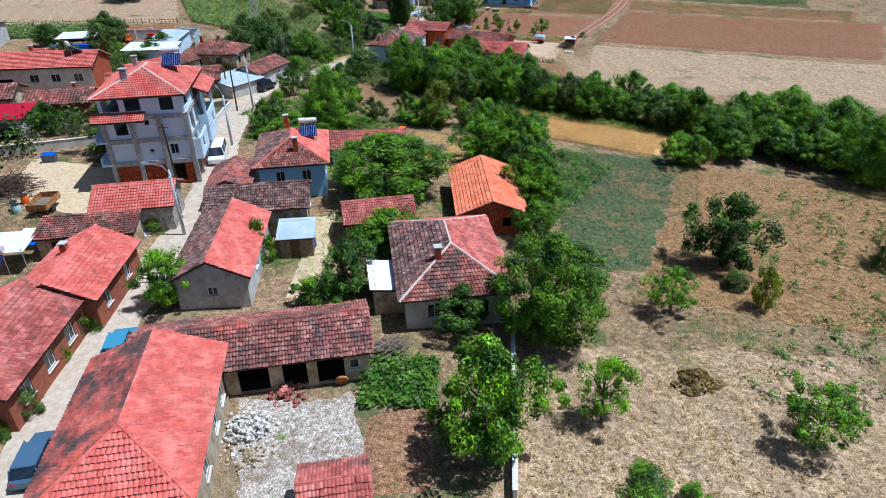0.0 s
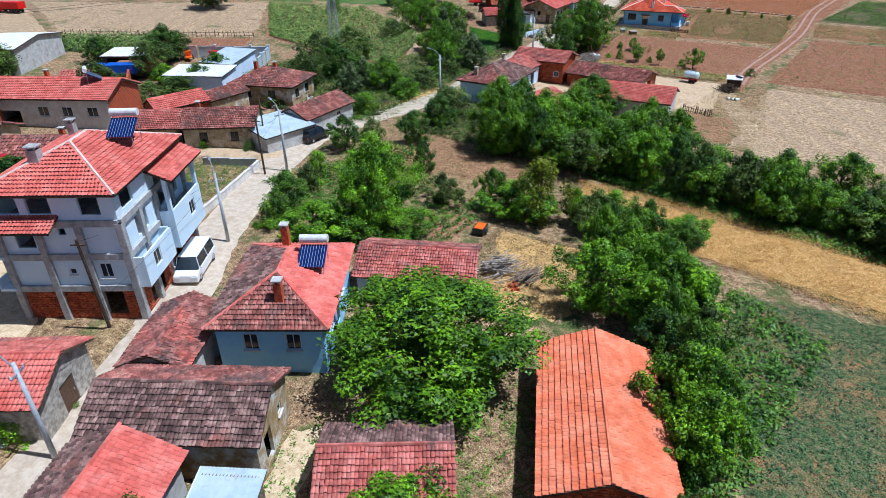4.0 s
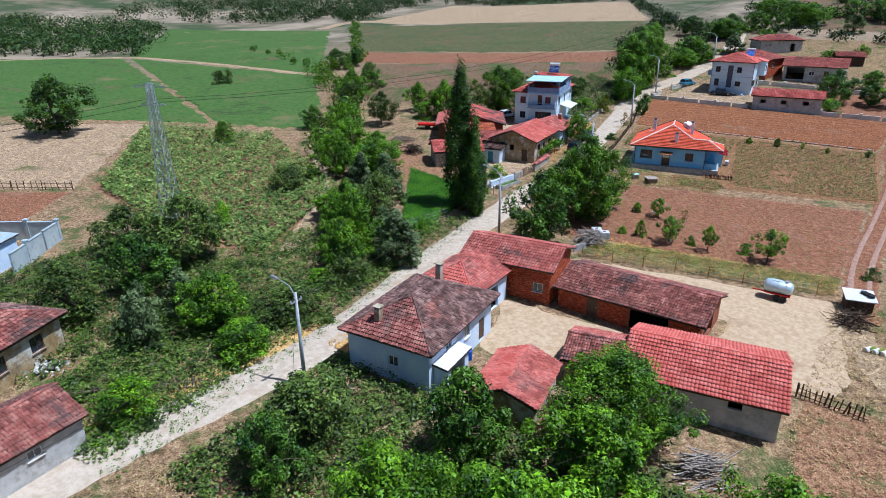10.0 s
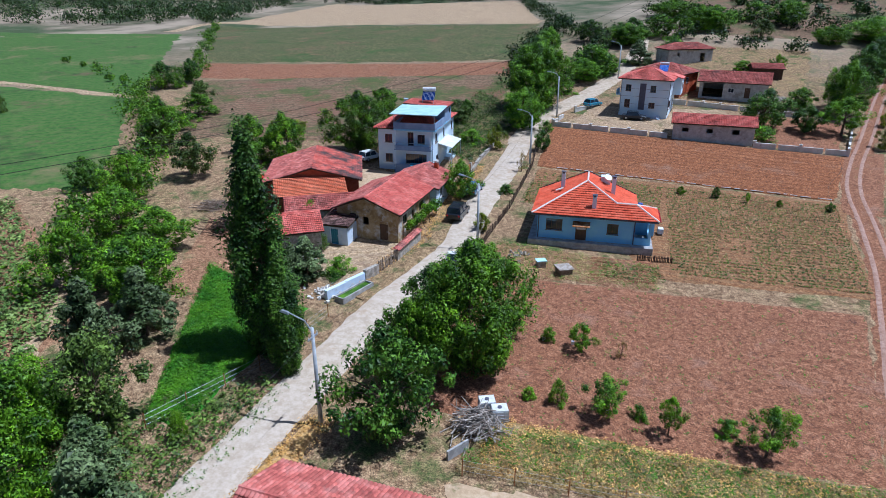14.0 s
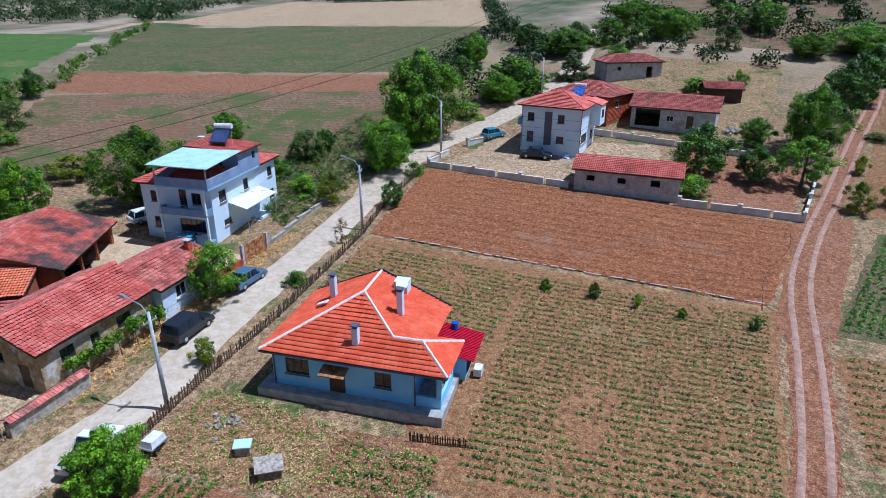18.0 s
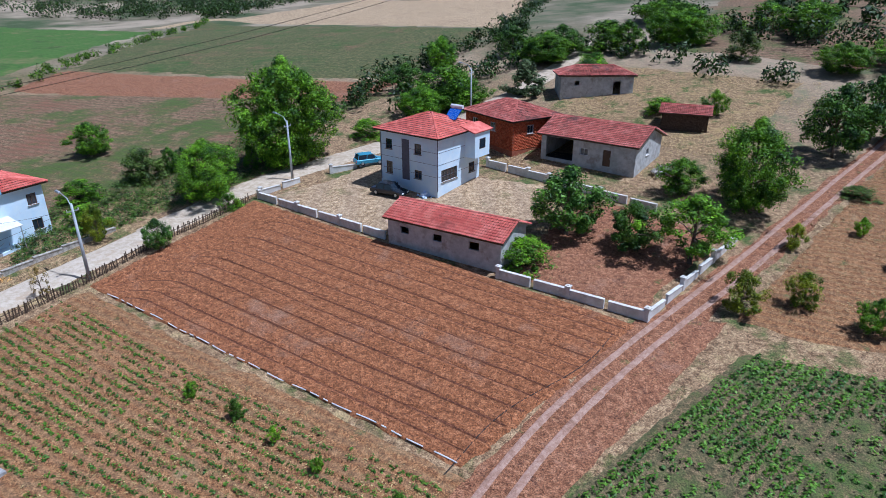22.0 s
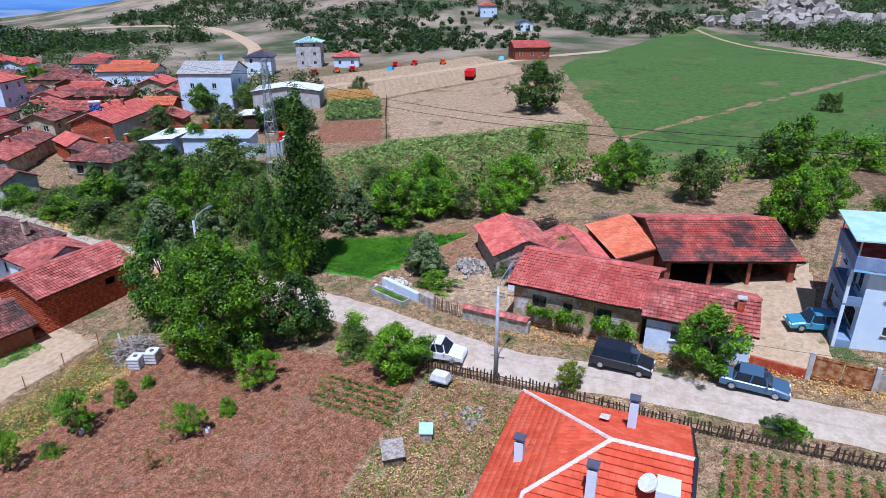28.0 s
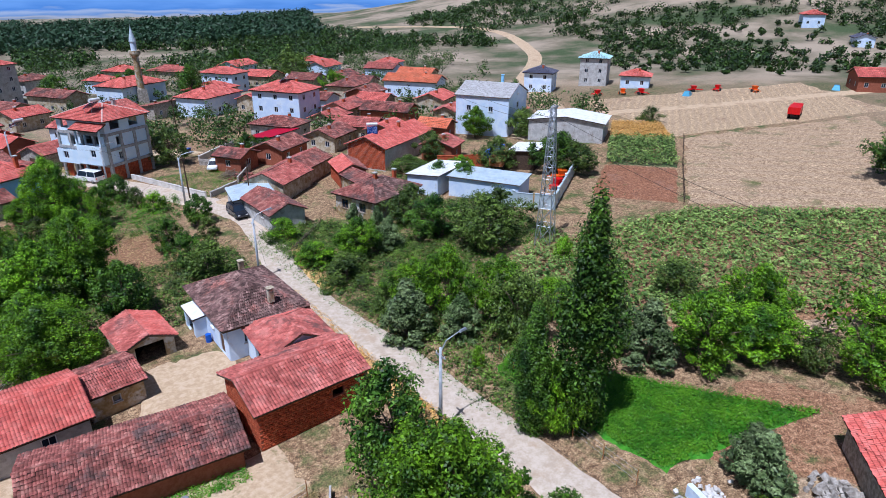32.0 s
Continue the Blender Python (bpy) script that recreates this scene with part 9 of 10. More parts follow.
waste_bin(-70.4, 50.4, 30)
tree("round", -35.5, 31.8, 5.1, 5.1)
tree("bush", -32.5, 40.4, 4.4, 2.9)
tree("dark", -22.7, 39.0, 5.1, 5.3)
tree("bush", -24.5, 36.2, 2.7, 3.7)
tree("fig", -23.1, 47.8, 4.0, 7.7)
tree("round", -28.2, 58.6, 7.1, 14.8)
tree("round", -22.1, 72.8, 6.2, 6.6)
tree("round", -16.5, 73.1, 6.8, 6.5)
tree("round", -12.4, 63.7, 6.2, 5.1)
tree("round", -5.6, 39.2, 9.0, 9.6)
tree("dark", -12.0, 37.8, 4.1, 5.1)
tree("round", -6.6, 26.6, 8.3, 6.9)
tree("open", -0.4, 31.6, 5.2, 4.0)
tree("open", 12.0, 34.1, 4.9, 4.9)
tree("dark", 7.1, 56.5, 7.3, 7.7)
tree("open", 2.9, 46.2, 4.4, 4.6)
tree("lime", 9.9, 49.9, 4.2, 2.6)
tree("bush", 8.0, 52.6, 1.9, 2.5)
tree("bush", 2.8, 26.6, 1.3, 3.5)
tree("bush", 5.2, 27.4, 1.2, 1.7)
tree("bush", -46.6, 43.3, 2.0, 3.5)
tree("bush", -37.7, 22.9, 2.5, 2.4)
tree("bush", -39.3, 26.6, 2.2, 2.6)
tree("bush", -35.0, 18.6, 2.2, 2.2)
tree("dark", -82.9, 60.3, 3.6, 5.6)
tree("bush", -36.3, 56.0, 1.6, 2.6)
tree("bush", 21.2, 62.6, 4.5, 3.2)
tree("dark", -54.0, 72.0, 4.4, 4.5)
tree("bush", -52.7, 68.7, 2.9, 3.5)
tree("bush", -55.6, 76.5, 3.3, 3.1)
tree("bush", -57.3, 80.2, 3.4, 3.7)
tree("round", -44.8, 74.6, 9.3, 8.4)
tree("round", -49.9, 80.8, 5.7, 4.3)
tree("round", -46.9, 68.5, 4.2, 7.3)
tree("round", -40.9, 72.7, 3.6, 5.9)
tree("dark", -48.8, 88.3, 4.2, 3.4)
tree("dark", -55.2, 96.2, 4.6, 4.6)
tree("dark", -61.2, 89.1, 4.5, 4.7)
tree("olive", -42.2, 82.4, 3.6, 4.0)
tree("round", -37.9, 85.2, 4.2, 4.4)
tree("lime", -32.4, 84.8, 6.7, 6.7)
tree("round", -29.1, 86.3, 3.9, 3.0)
tree("round", -25.5, 86.8, 4.4, 4.8)
tree("dark", -22.8, 90.2, 3.0, 2.6)
tree("round", -22.4, 86.5, 3.4, 4.5)
tree("round", -18.9, 89.2, 2.7, 4.9)
tree("dark", -55.9, 103.3, 4.8, 4.6)
tree("bush", -60.8, 94.4, 2.8, 3.4)
tree("round", -44.9, 100.3, 9.4, 8.6)
tree("dark", -47.1, 111.5, 6.6, 6.5)
tree("round", -40.4, 103.6, 7.8, 7.6)
tree("round", -39.0, 112.5, 6.2, 7.2)
tree("round", -35.0, 105.3, 6.4, 7.3)
tree("round", -30.8, 106.3, 6.1, 7.0)
tree("round", -29.3, 111.5, 6.8, 6.6)
tree("round", -25.6, 110.5, 6.3, 5.8)
tree("round", -19.7, 104.0, 4.9, 6.5)
tree("round", -15.8, 103.8, 4.6, 5.0)
tree("round", -12.7, 103.5, 6.1, 5.9)
tree("round", -11.9, 98.4, 6.5, 6.7)
tree("round", -7.0, 105.5, 6.4, 7.0)
tree("round", -0.8, 99.9, 6.4, 9.6)
tree("round", 3.0, 95.7, 7.1, 7.2)
tree("round", 1.6, 83.0, 4.4, 4.6)
tree("round", 7.5, 90.6, 6.4, 9.4)
tree("round", 15.1, 96.5, 8.6, 10.5)
tree("round", 21.6, 96.9, 7.8, 9.5)
tree("round", 24.3, 85.0, 9.3, 8.3)
tree("conifer", -75.7, 108.6, 5.2, 4.1)
tree("round", -73.2, 113.9, 5.4, 6.4)
tree("olive", -91.7, 118.6, 6.2, 9.0)
tree("olive", -85.1, 108.0, 5.6, 7.2)
tree("bush", -68.4, 102.3, 3.2, 4.9)
tree("bush", -68.2, 112.4, 3.2, 5.4)
tree("bush", -69.0, 118.8, 3.4, 7.2)
tree("round", -73.0, 132.6, 7.8, 6.2)
tree("conifer", -67.7, 133.4, 6.2, 7.3)
tree("conifer", -81.4, 150.4, 6.0, 6.8)
tree("round", -80.8, 138.9, 4.1, 6.3)
tree("round", -93.0, 153.5, 6.8, 6.8)
tree("bush", -94.3, 144.6, 4.2, 6.0)
tree("olive", -119.1, 106.8, 5.5, 9.5)
tree("dark", -98.2, 96.8, 4.1, 5.6)
tree("bush", -97.6, 92.0, 3.2, 7.4)
tree("bush", -121.2, 157.2, 4.3, 4.8)
tree("dark", -115.9, 174.3, 4.6, 5.1)
tree("bush", -83.1, 98.1, 2.1, 6.5)
tree("dark", -151.2, 145.0, 10.5, 12.0)
tree("bush", -75.6, 79.1, 1.2, 1.5)
tree("bush", -70.8, 82.1, 1.3, 2.0)
tree("conifer", -78.2, 110.3, 4.7, 4.5)
tree("round", -71.4, 129.1, 5.7, 5.3)
tree("poplar", -70.6, 152.4, 18.0, 5.3)
tree("poplar", -67.4, 150.6, 10.5, 3.4)
tree("round", -68.6, 152.0, 6.2, 4.2)
tree("conifer", -81.7, 145.6, 7.2, 6.8)
tree("conifer", -71.7, 136.7, 4.7, 5.5)
tree("round", -76.7, 136.4, 7.0, 6.1)
tree("bush", -69.3, 126.9, 3.2, 4.4)
tree("bush", -71.7, 125.4, 1.7, 3.0)
tree("round", -98.2, 163.6, 6.5, 7.8)
tree("round", -107.5, 173.8, 6.7, 7.3)
tree("round", -121.8, 194.3, 8.1, 8.1)
tree("dark", -157.6, 231.4, 5.9, 7.0)
tree("bush", -169.0, 197.3, 3.6, 4.1)
tree("round", -98.5, 195.0, 7.7, 6.6)
tree("round", -91.2, 205.4, 9.4, 10.1)
tree("round", -68.3, 191.0, 5.4, 5.0)
tree("dark", -81.9, 230.4, 3.7, 2.9)
tree("bush", -49.9, 163.0, 1.5, 1.4)
tree("open", -47.0, 162.4, 2.8, 2.5)
tree("bush", -47.4, 155.2, 2.2, 1.5)
tree("open", -44.1, 155.2, 3.3, 3.4)
tree("open", -39.7, 154.9, 3.2, 1.9)
tree("open", -33.6, 155.3, 4.0, 3.6)
tree("bush", -35.9, 156.5, 1.4, 1.9)
tree("open", -53.3, 162.7, 3.0, 3.6)
tree("bush", -49.5, 155.0, 1.1, 1.2)
tree("bush", -41.8, 156.0, 1.2, 1.3)
tree("dry", -43.9, 162.9, 1.8, 1.2)
tree("round", -22.6, 254.2, 4.1, 5.8)
tree("bush", -69.7, 141.6, 2.3, 1.4)
tree("bush", -23.8, 156.6, 1.5, 1.7)
tree("bush", -81.4, 175.6, 3.5, 3.0)
tree("round", -98.9, 229.0, 4.9, 7.1)
tree("bush", -82.8, 227.1, 4.3, 6.6)
tree("round", -69.9, 227.4, 7.2, 8.6)
tree("bush", -75.5, 215.5, 2.6, 4.3)
tree("ball", -71.0, 241.4, 13.6, 12.8)
tree("dark", -63.5, 216.4, 3.3, 3.4)
tree("bush", -65.6, 226.8, 2.1, 2.7)
tree("conifer", -55.8, 280.6, 5.6, 9.0)
tree("bush", -68.2, 254.6, 2.7, 5.9)
tree("bush", -64.9, 270.8, 6.7, 11.9)
tree("round", -79.8, 291.0, 6.7, 7.7)
tree("round", -61.2, 299.6, 5.6, 12.8)
tree("bush", -54.0, 311.5, 5.8, 10.7)
tree("round", -51.8, 343.5, 5.3, 17.2)
tree("round", -39.5, 318.2, 6.9, 10.7)
tree("bush", -48.8, 292.8, 4.0, 7.1)
tree("bush", -28.1, 308.9, 5.3, 7.4)
tree("dark", -29.5, 239.6, 7.0, 8.4)
tree("dark", -23.0, 239.7, 4.8, 5.6)
tree("open", -17.6, 239.8, 6.4, 7.7)
tree("bush", -30.3, 232.2, 2.9, 5.5)
tree("bush", -32.2, 278.5, 2.5, 6.2)
tree("round", -25.4, 280.1, 3.8, 3.1)
tree("round", -1.7, 311.5, 6.0, 14.0)
tree("dark", 14.3, 312.9, 7.7, 11.2)
tree("round", -12.2, 306.2, 5.0, 9.3)
tree("round", -20.3, 329.6, 6.9, 12.2)
tree("bush", -28.7, 335.5, 5.5, 10.0)
tree("conifer", -74.6, 164.2, 4.7, 5.3)
tree("round", -58.9, 171.1, 4.4, 4.7)
tree("bush", -61.1, 165.4, 3.0, 3.1)
tree("dry", -63.9, 205.3, 3.1, 2.1)
tree("lime", -62.7, 183.0, 2.3, 2.3)
tree("olive", -106.4, 183.9, 6.7, 6.5)
tree("olive", -119.4, 190.7, 6.3, 6.0)
tree("round", -106.8, 197.8, 6.0, 5.7)
tree("bush", -102.1, 193.9, 3.3, 7.0)
tree("lime", -107.6, 208.5, 3.0, 8.2)
tree("bush", -128.8, 202.2, 4.5, 7.0)
tree("bush", -130.8, 212.4, 4.6, 8.1)
tree("bush", -138.0, 221.9, 4.8, 6.4)
tree("dark", -156.1, 238.8, 5.6, 6.1)
tree("bush", -154.6, 233.0, 3.2, 3.6)
tree("bush", -167.5, 199.2, 3.9, 2.4)
tree("dark", -82.9, 233.0, 2.8, 2.4)
tree("bush", -82.6, 218.8, 2.9, 5.5)
tree("lime", -70.5, 214.1, 4.2, 3.1)
tree("bush", -73.8, 237.1, 3.9, 2.1)
tree("round", -89.5, 155.9, 5.0, 7.5)
tree("round", -92.6, 163.7, 4.9, 6.4)
tree("bush", -63.6, 196.2, 1.2, 2.8)
tree("olive", -65.9, 55.8, 6.7, 8.5)
tree("bush", -56.9, 107.9, 4.8, 7.2)
tree("olive", -86.9, 122.0, 7.4, 8.4)
tree("dark", -84.3, 114.7, 6.0, 6.7)
tree("conifer", -77.7, 114.1, 4.5, 5.0)
tree("olive", -75.1, 140.6, 7.2, 6.7)
tree("bush", -91.7, 130.8, 3.2, 2.7)
tree("bush", -159.4, 92.9, 3.7, 5.0)
tree("olive", -98.0, 87.9, 3.2, 6.9)
tree("olive", -105.3, 84.3, 5.8, 7.4)
tree("round", -122.9, 75.8, 6.5, 7.2)
tree("round", -127.9, -0.1, 7.7, 7.0)
tree("dark", -89.1, -10.8, 10.8, 9.8)
tree("dark", -57.4, -28.4, 9.1, 9.6)
tree("dark", -80.0, -45.3, 7.2, 10.9)
tree("olive", -131.6, -38.9, 11.5, 16.2)
tree("poplar", -125.2, -76.8, 8.9, 5.6)
tree("round", -84.9, 153.7, 7.0, 7.6)
tree("olive", -90.7, 159.6, 4.1, 4.1)
tree("round", -34.6, 84.4, 3.9, 7.6)
tree("round", -39.5, 118.0, 6.8, 9.1)
tree("bush", -80.6, 173.8, 2.4, 3.6)
tree("bush", -77.6, 171.2, 1.8, 2.6)
tree("bush", -72.4, 166.8, 2.0, 3.4)
tree("conifer", -75.4, 163.0, 4.2, 4.4)

# the thick row of trees between the golden field and the soil patch, and the row beside the orange barn
row_rng = np.random.default_rng(91)
for (x0, y0), (x1, y1), n, h, w in (((-46, 99.5), (-33, 98.2), 6, 6.4, 5.6), ((-34, 101), (-16, 100), 8, 6.2, 5.6), ((-47, 103.5), (-22, 105), 9, 6.6, 6.0), ((-16, 100), (6, 97), 10, 6.0, 5.4), ((4, 95), (30, 88), 10, 6.4, 6.0), ((8, 100), (34, 95), 8, 6.4, 6.4),
                                   ((-28, 86), (-20, 76.5), 5, 5.2, 4.6), ((-20.5, 77), (-12.5, 63), 7, 5.8, 4.8), ((-17.5, 75), (-10.5, 61), 5, 5.4, 4.4)):
    for i in range(n):
        t = (i + 0.5) / n
        tree(("round", "round", "dark", "round", "olive")[int(row_rng.integers(5))], round(x0 + (x1 - x0) * t + row_rng.normal(0, 0.7), 2), round(y0 + (y1 - y0) * t + row_rng.normal(0, 0.7), 2), h * (0.75 + 0.4 * row_rng.random()), w * (0.75 + 0.4 * row_rng.random()))

# the trees round the lamp at the lane's end
tree("round", -54.8, 157.2, 10.6, 9.6)
tree("dark", -59.6, 160.8, 6.2, 6.4)
tree("dark", -57.2, 147.0, 8.4, 7.4)
tree("round", -58.4, 153.2, 7.0, 5.0)
tree("bush", -59.9, 166.7, 2.6, 3.0)
tree("bush", -58.8, 171.3, 2.4, 2.8)

# the row between barn and green field, the low trees along the golden strip, and the bushes on the roadside verge
for kind, x, y, h, w in (("round", -21.5, 78.4, 6.0, 5.5), ("round", -15.8, 73.1, 6.4, 6.0), ("round", -11.6, 61.0, 5.6, 5.0), ("round", -10.4, 54.0, 4.6, 4.4), ("olive", -13.8, 70.2, 5.0, 5.0), ("dark", -18.5, 86.5, 3.4, 4.0),
                         ("round", 3.6, 83.4, 4.2, 5.0), ("round", 8.2, 87.5, 4.2, 6.0), ("dark", 13.4, 90.6, 4.6, 6.0), ("round", 18.6, 88.6, 5.2, 6.4), ("round", 30.0, 84.0, 6.4, 7.5),
                         ("bush", -38.4, 24.2, 2.0, 2.4), ("bush", -40.2, 27.6, 2.3, 2.8), ("bush", -36.6, 20.4, 1.7, 2.2), ("bush", -45.5, 41.0, 1.8, 2.4), ("bush", -35.0, 16.6, 1.6, 2.0)):
    tree(kind, x, y, h, w)

# trees before the sheet-roofed sheds
for kind, x, y, h, w in (("dark", -117.0, 105.0, 6.5, 9.0), ("olive", -110.5, 97.1, 6.0, 8.0), ("dark", -99.3, 101.6, 5.0, 5.0), ("bush", -97.8, 92.4, 3.0, 5.0), ("dark", -79.6, 58.2, 4.6, 4.4), ("dark", -126.0, 97.6, 4.5, 7.0), ("olive", -131.0, 82.0, 6.0, 8.0), ("round", -104.0, 95.0, 3.6, 5.0)):
    tree(kind, x, y, h, w)

# young trees in the bean field
for k, (x, y) in enumerate(((-41.35, 204.2), (-36.95, 204.5), (-33.15, 204.4), (-29.35, 204.2), (-23.6, 204.6))):
    tree(("round", "dark", "open")[k % 3], x, y, (1.3, 1.7, 1.5, 1.1, 1.4)[k], (1.1, 1.3, 1.0, 0.9, 1.1)[k], "young fruit tree planted in the bean field")

# the northern orchard and the trees behind the barns
for kind, x, y, h, w in (("lime", -12.2, 234.2, 3.6, 3.6), ("lime", -8.1, 237.2, 3.2, 3.2), ("round", -3.2, 235.9, 3.0, 3.0), ("olive", 1.5, 233.6, 3.4, 4.4), ("round", 6.4, 234.5, 3.0, 3.4), ("lime", -10.1, 246.9, 2.6, 2.2), ("round", -5.2, 252.1, 2.0, 1.6), ("round", -1.6, 269.1, 2.2, 2.0), ("round", 1.1, 264.2, 2.2, 2.4), ("olive", 3.0, 246.2, 2.2, 2.6), ("round", -1.6, 246.8, 2.4, 2.6), ("round", 4.2, 254.5, 2.0, 2.4), ("round", 6.3, 263.6, 2.4, 2.4), ("round", 8.2, 270.9, 2.6, 2.8), ("olive", 7.1, 241.1, 2.8, 4.4), ("round", 0.7, 281.2, 2.6, 2.8), ("round", -0.7, 252.8, 2.2, 2.4), ("bush", -6.0, 261.3, 1.2, 4.0), ("dark", 10.5, 256.6, 3.0, 3.6)):
    tree(kind, x, y, h, w)
for kind, x, y, h, w in (("open", 2.9, 275.1, 1.6, 1.2), ("round", 8.9, 250.6, 2.4, 2.4), ("dark", -2.5, 291.1, 7.0, 9.0), ("dark", 2.6, 292.4, 8.0, 10.0), ("dark", 7.6, 293.5, 7.5, 10.0), ("round", 12.4, 293.1, 8.0, 10.0), ("dark", -6.4, 278.7, 8.0, 8.0), ("dark", -9.6, 271.4, 8.5, 9.0), ("round", -15.5, 253.1, 9.5, 9.5), ("round", -48.6, 308.3, 6.0, 8.0), ("round", -43.5, 317.7, 7.0, 10.0), ("round", -65.7, 264.9, 5.0, 9.0), ("dark", -78.0, 277.0, 5.0, 8.0), ("round", -62.8, 272.2, 5.0, 9.0), ("dark", -71.8, 305.6, 6.0, 9.0), ("dark", -60.5, 305.0, 6.0, 10.0), ("dark", -82.2, 295.0, 6.0, 8.0), ("dark", -48.1, 288.7, 4.0, 8.0)):
    tree(kind, x, y, h, w)


# ---- crops, grass and hedges that nobody could count ----
def inside(corners, rng, n):
    a, b, c, d = (np.array(p, dtype=float) for p in corners)
    s, t = rng.random((n, 1)), rng.random((n, 1))
    return (a + (b - a) * s) * (1 - t) + (d + (c - d) * s) * t


def plant_mesh(name, label, pts, size, per, mat, height=0.5, spread=0.4, seed=1, category="plants", wide=0.5):
    """Leaves on many small plants at the given places, as one object."""
    rng = np.random.default_rng(seed)
    n = len(pts)
    z = np.array([base(x, y) for x, y in pts])
    k = 0.55 + 0.9 * rng.random(n)
    mid = np.column_stack([pts, z + 0.08 + height * 0.45 * k])
    v, f = leaf_cloud(rng, mid, spread * k, per, size, 1.6)
    low = np.repeat(np.repeat(z, per), 3)
    v[:, 2] = low + 0.08 + np.maximum(0.0, v[:, 2] - low - 0.08) * min(1.0, height / spread)
    ob = new(name, raw_mesh(name, v, f, mat))
    return tagged(ob, label, category, kind="stuff")


def rows_in(corners, gap, step, rng, along="u", loss=0.1, jit=0.12, patchy=0.0):
    a, b, c, d = (np.array(p, dtype=float) for p in corners)
    if along == "v":
        a, b, c, d = b, c, d, a
    nr, ns = max(1, int(np.linalg.norm(d - a) / gap)), max(1, int(np.linalg.norm(b - a) / step))
    out = []
    for i in range(nr):
        for j in range(ns):
            if rng.random() < loss:
                continue
            s, t = (j + 0.5) / ns, (i + 0.5) / nr
            p = (a + (b - a) * s) * (1 - t) + (d + (c - d) * s) * t
            if patchy and noise.noise(Vector((p[0] * 0.16, p[1] * 0.16, 7))) > 0.35 - patchy:
                if rng.random() < 0.75:
                    continue
            out.append(p + rng.normal(0, jit, 2))
    return np.array(out)


R = np.random.default_rng(77)
plant_mesh("bean_rows", "rows of low green bean plants on red soil", rows_in([(-41, 180), (-22.6, 183), (-22.4, 207.4), (-43.5, 206)], 0.74, 0.24, R, "u", 0.15, 0.06, 0.1), 0.13, 12, "crop_leaf", 0.22, 0.16, 2)
plant_mesh("bean_rows", "rows of bean plants beside the road fence", rows_in([(-60.8, 193), (-43.6, 194), (-43.6, 206), (-61.8, 206)], 0.74, 0.24, R, "u", 0.14, 0.06, 0.1), 0.14, 12, "crop_leaf", 0.24, 0.17, 3)
plant_mesh("crop_rows", "rows of green crop beside the dirt track", rows_in([(-17.4, 191.5), (38, 197), (40, 206), (-17.2, 203.4)], 1.0, 0.3, R, "u", 0.2, 0.07, 0.1), 0.16, 8, "crop_leaf", 0.26, 0.2, 4)
plant_mesh("green_crop", "dense low green crop with patches", rows_in([(-17, 207), (-10, 229), (29, 237), (29, 209)], 0.8, 0.24, R, "u", 0.08, 0.07, 0.06), 0.19, 12, "crop_leaf", 0.28, 0.27, 5)
crop = rows_in([(-7.2, 48.5), (5.2, 48.5), (4.4, 84), (-13, 82)], 0.35, 0.3, R, "u", 0.1, 0.15)
thick = np.array([0.5 + (y - 50) / 36 * 0.8 - (x + 8) / 13 * 0.35 + 0.7 * noise.noise(Vector((x * 0.22, y * 0.22, 3))) for x, y in crop])
plant_mesh("green_crop", "low blue-green crop thinning out over bare soil", crop[R.random(len(crop)) < thick], 0.12, 9, "crop_blue", 0.22, 0.26, 6)
plant_mesh("crop_rows", "thin green rows on dark soil", rows_in([(-21, 154), (39, 160), (44, 195), (-16.6, 189)], 2.2, 0.6, R, "u", 0.15, 0.1), 0.24, 5, "crop_leaf", 0.3, 0.34, 7)
plant_mesh("garden_rows", "rows of garden vegetables", rows_in([(-48, 176.2), (-41.5, 177.6), (-42.6, 181.2), (-47.8, 179.6)], 0.8, 0.3, R, "u", 0.1, 0.06), 0.2, 8, "crop_leaf", 0.4, 0.3, 8)
plant_mesh("garden_rows", "seedling rows in a small tilled bed", rows_in([(-57, 173), (-53.6, 174.2), (-53.2, 167.6), (-56.8, 166.2)], 0.7, 0.25, R, "v", 0.06, 0.05), 0.15, 12, "crop_leaf", 0.26, 0.2, 9)
plant_mesh("garden_rows", "young vegetable rows on red-brown soil", rows_in([(-41.6, 72.5), (-37.2, 73.2), (-37.2, 81.5), (-41.6, 81.5)], 1.1, 0.3, R, "v", 0.1, 0.06), 0.22, 9, "crop_leaf", 0.6, 0.36, 10)
plant_mesh("sunflowers", "dense field of sunflowers with broad leaves", rows_in([(-96.5, 125), (-81.6, 127.6), (-89, 149.5), (-121, 167)], 0.7, 0.42, R, "v", 0.06, 0.14), 0.34, 13, "sun_leaf", 1.3, 0.46, 11)
plant_mesh("sunflowers", "dense field of sunflowers farther from the road", rows_in([(-117, 131), (-98, 127), (-118.6, 166.4), (-145, 158)], 0.8, 0.5, R, "v", 0.06, 0.16), 0.36, 9, "sun_leaf", 1.3, 0.48, 12)
plant_mesh("maize", "small dense field of maize", rows_in([(-143, 95), (-150.4, 105), (-134.4, 117), (-127.4, 107.5)], 0.8, 0.45, R, "u", 0.08, 0.1), 0.4, 7, "sun_leaf", 1.6, 0.5, 13)
plant_mesh("wheat", "ripe golden wheat", inside([(-154, 86.6), (-159.6, 95), (-151, 104), (-144, 94.4)], R, 2600), 0.25, 5, "grass_gold", 0.7, 0.35, 14, wide=0.25)
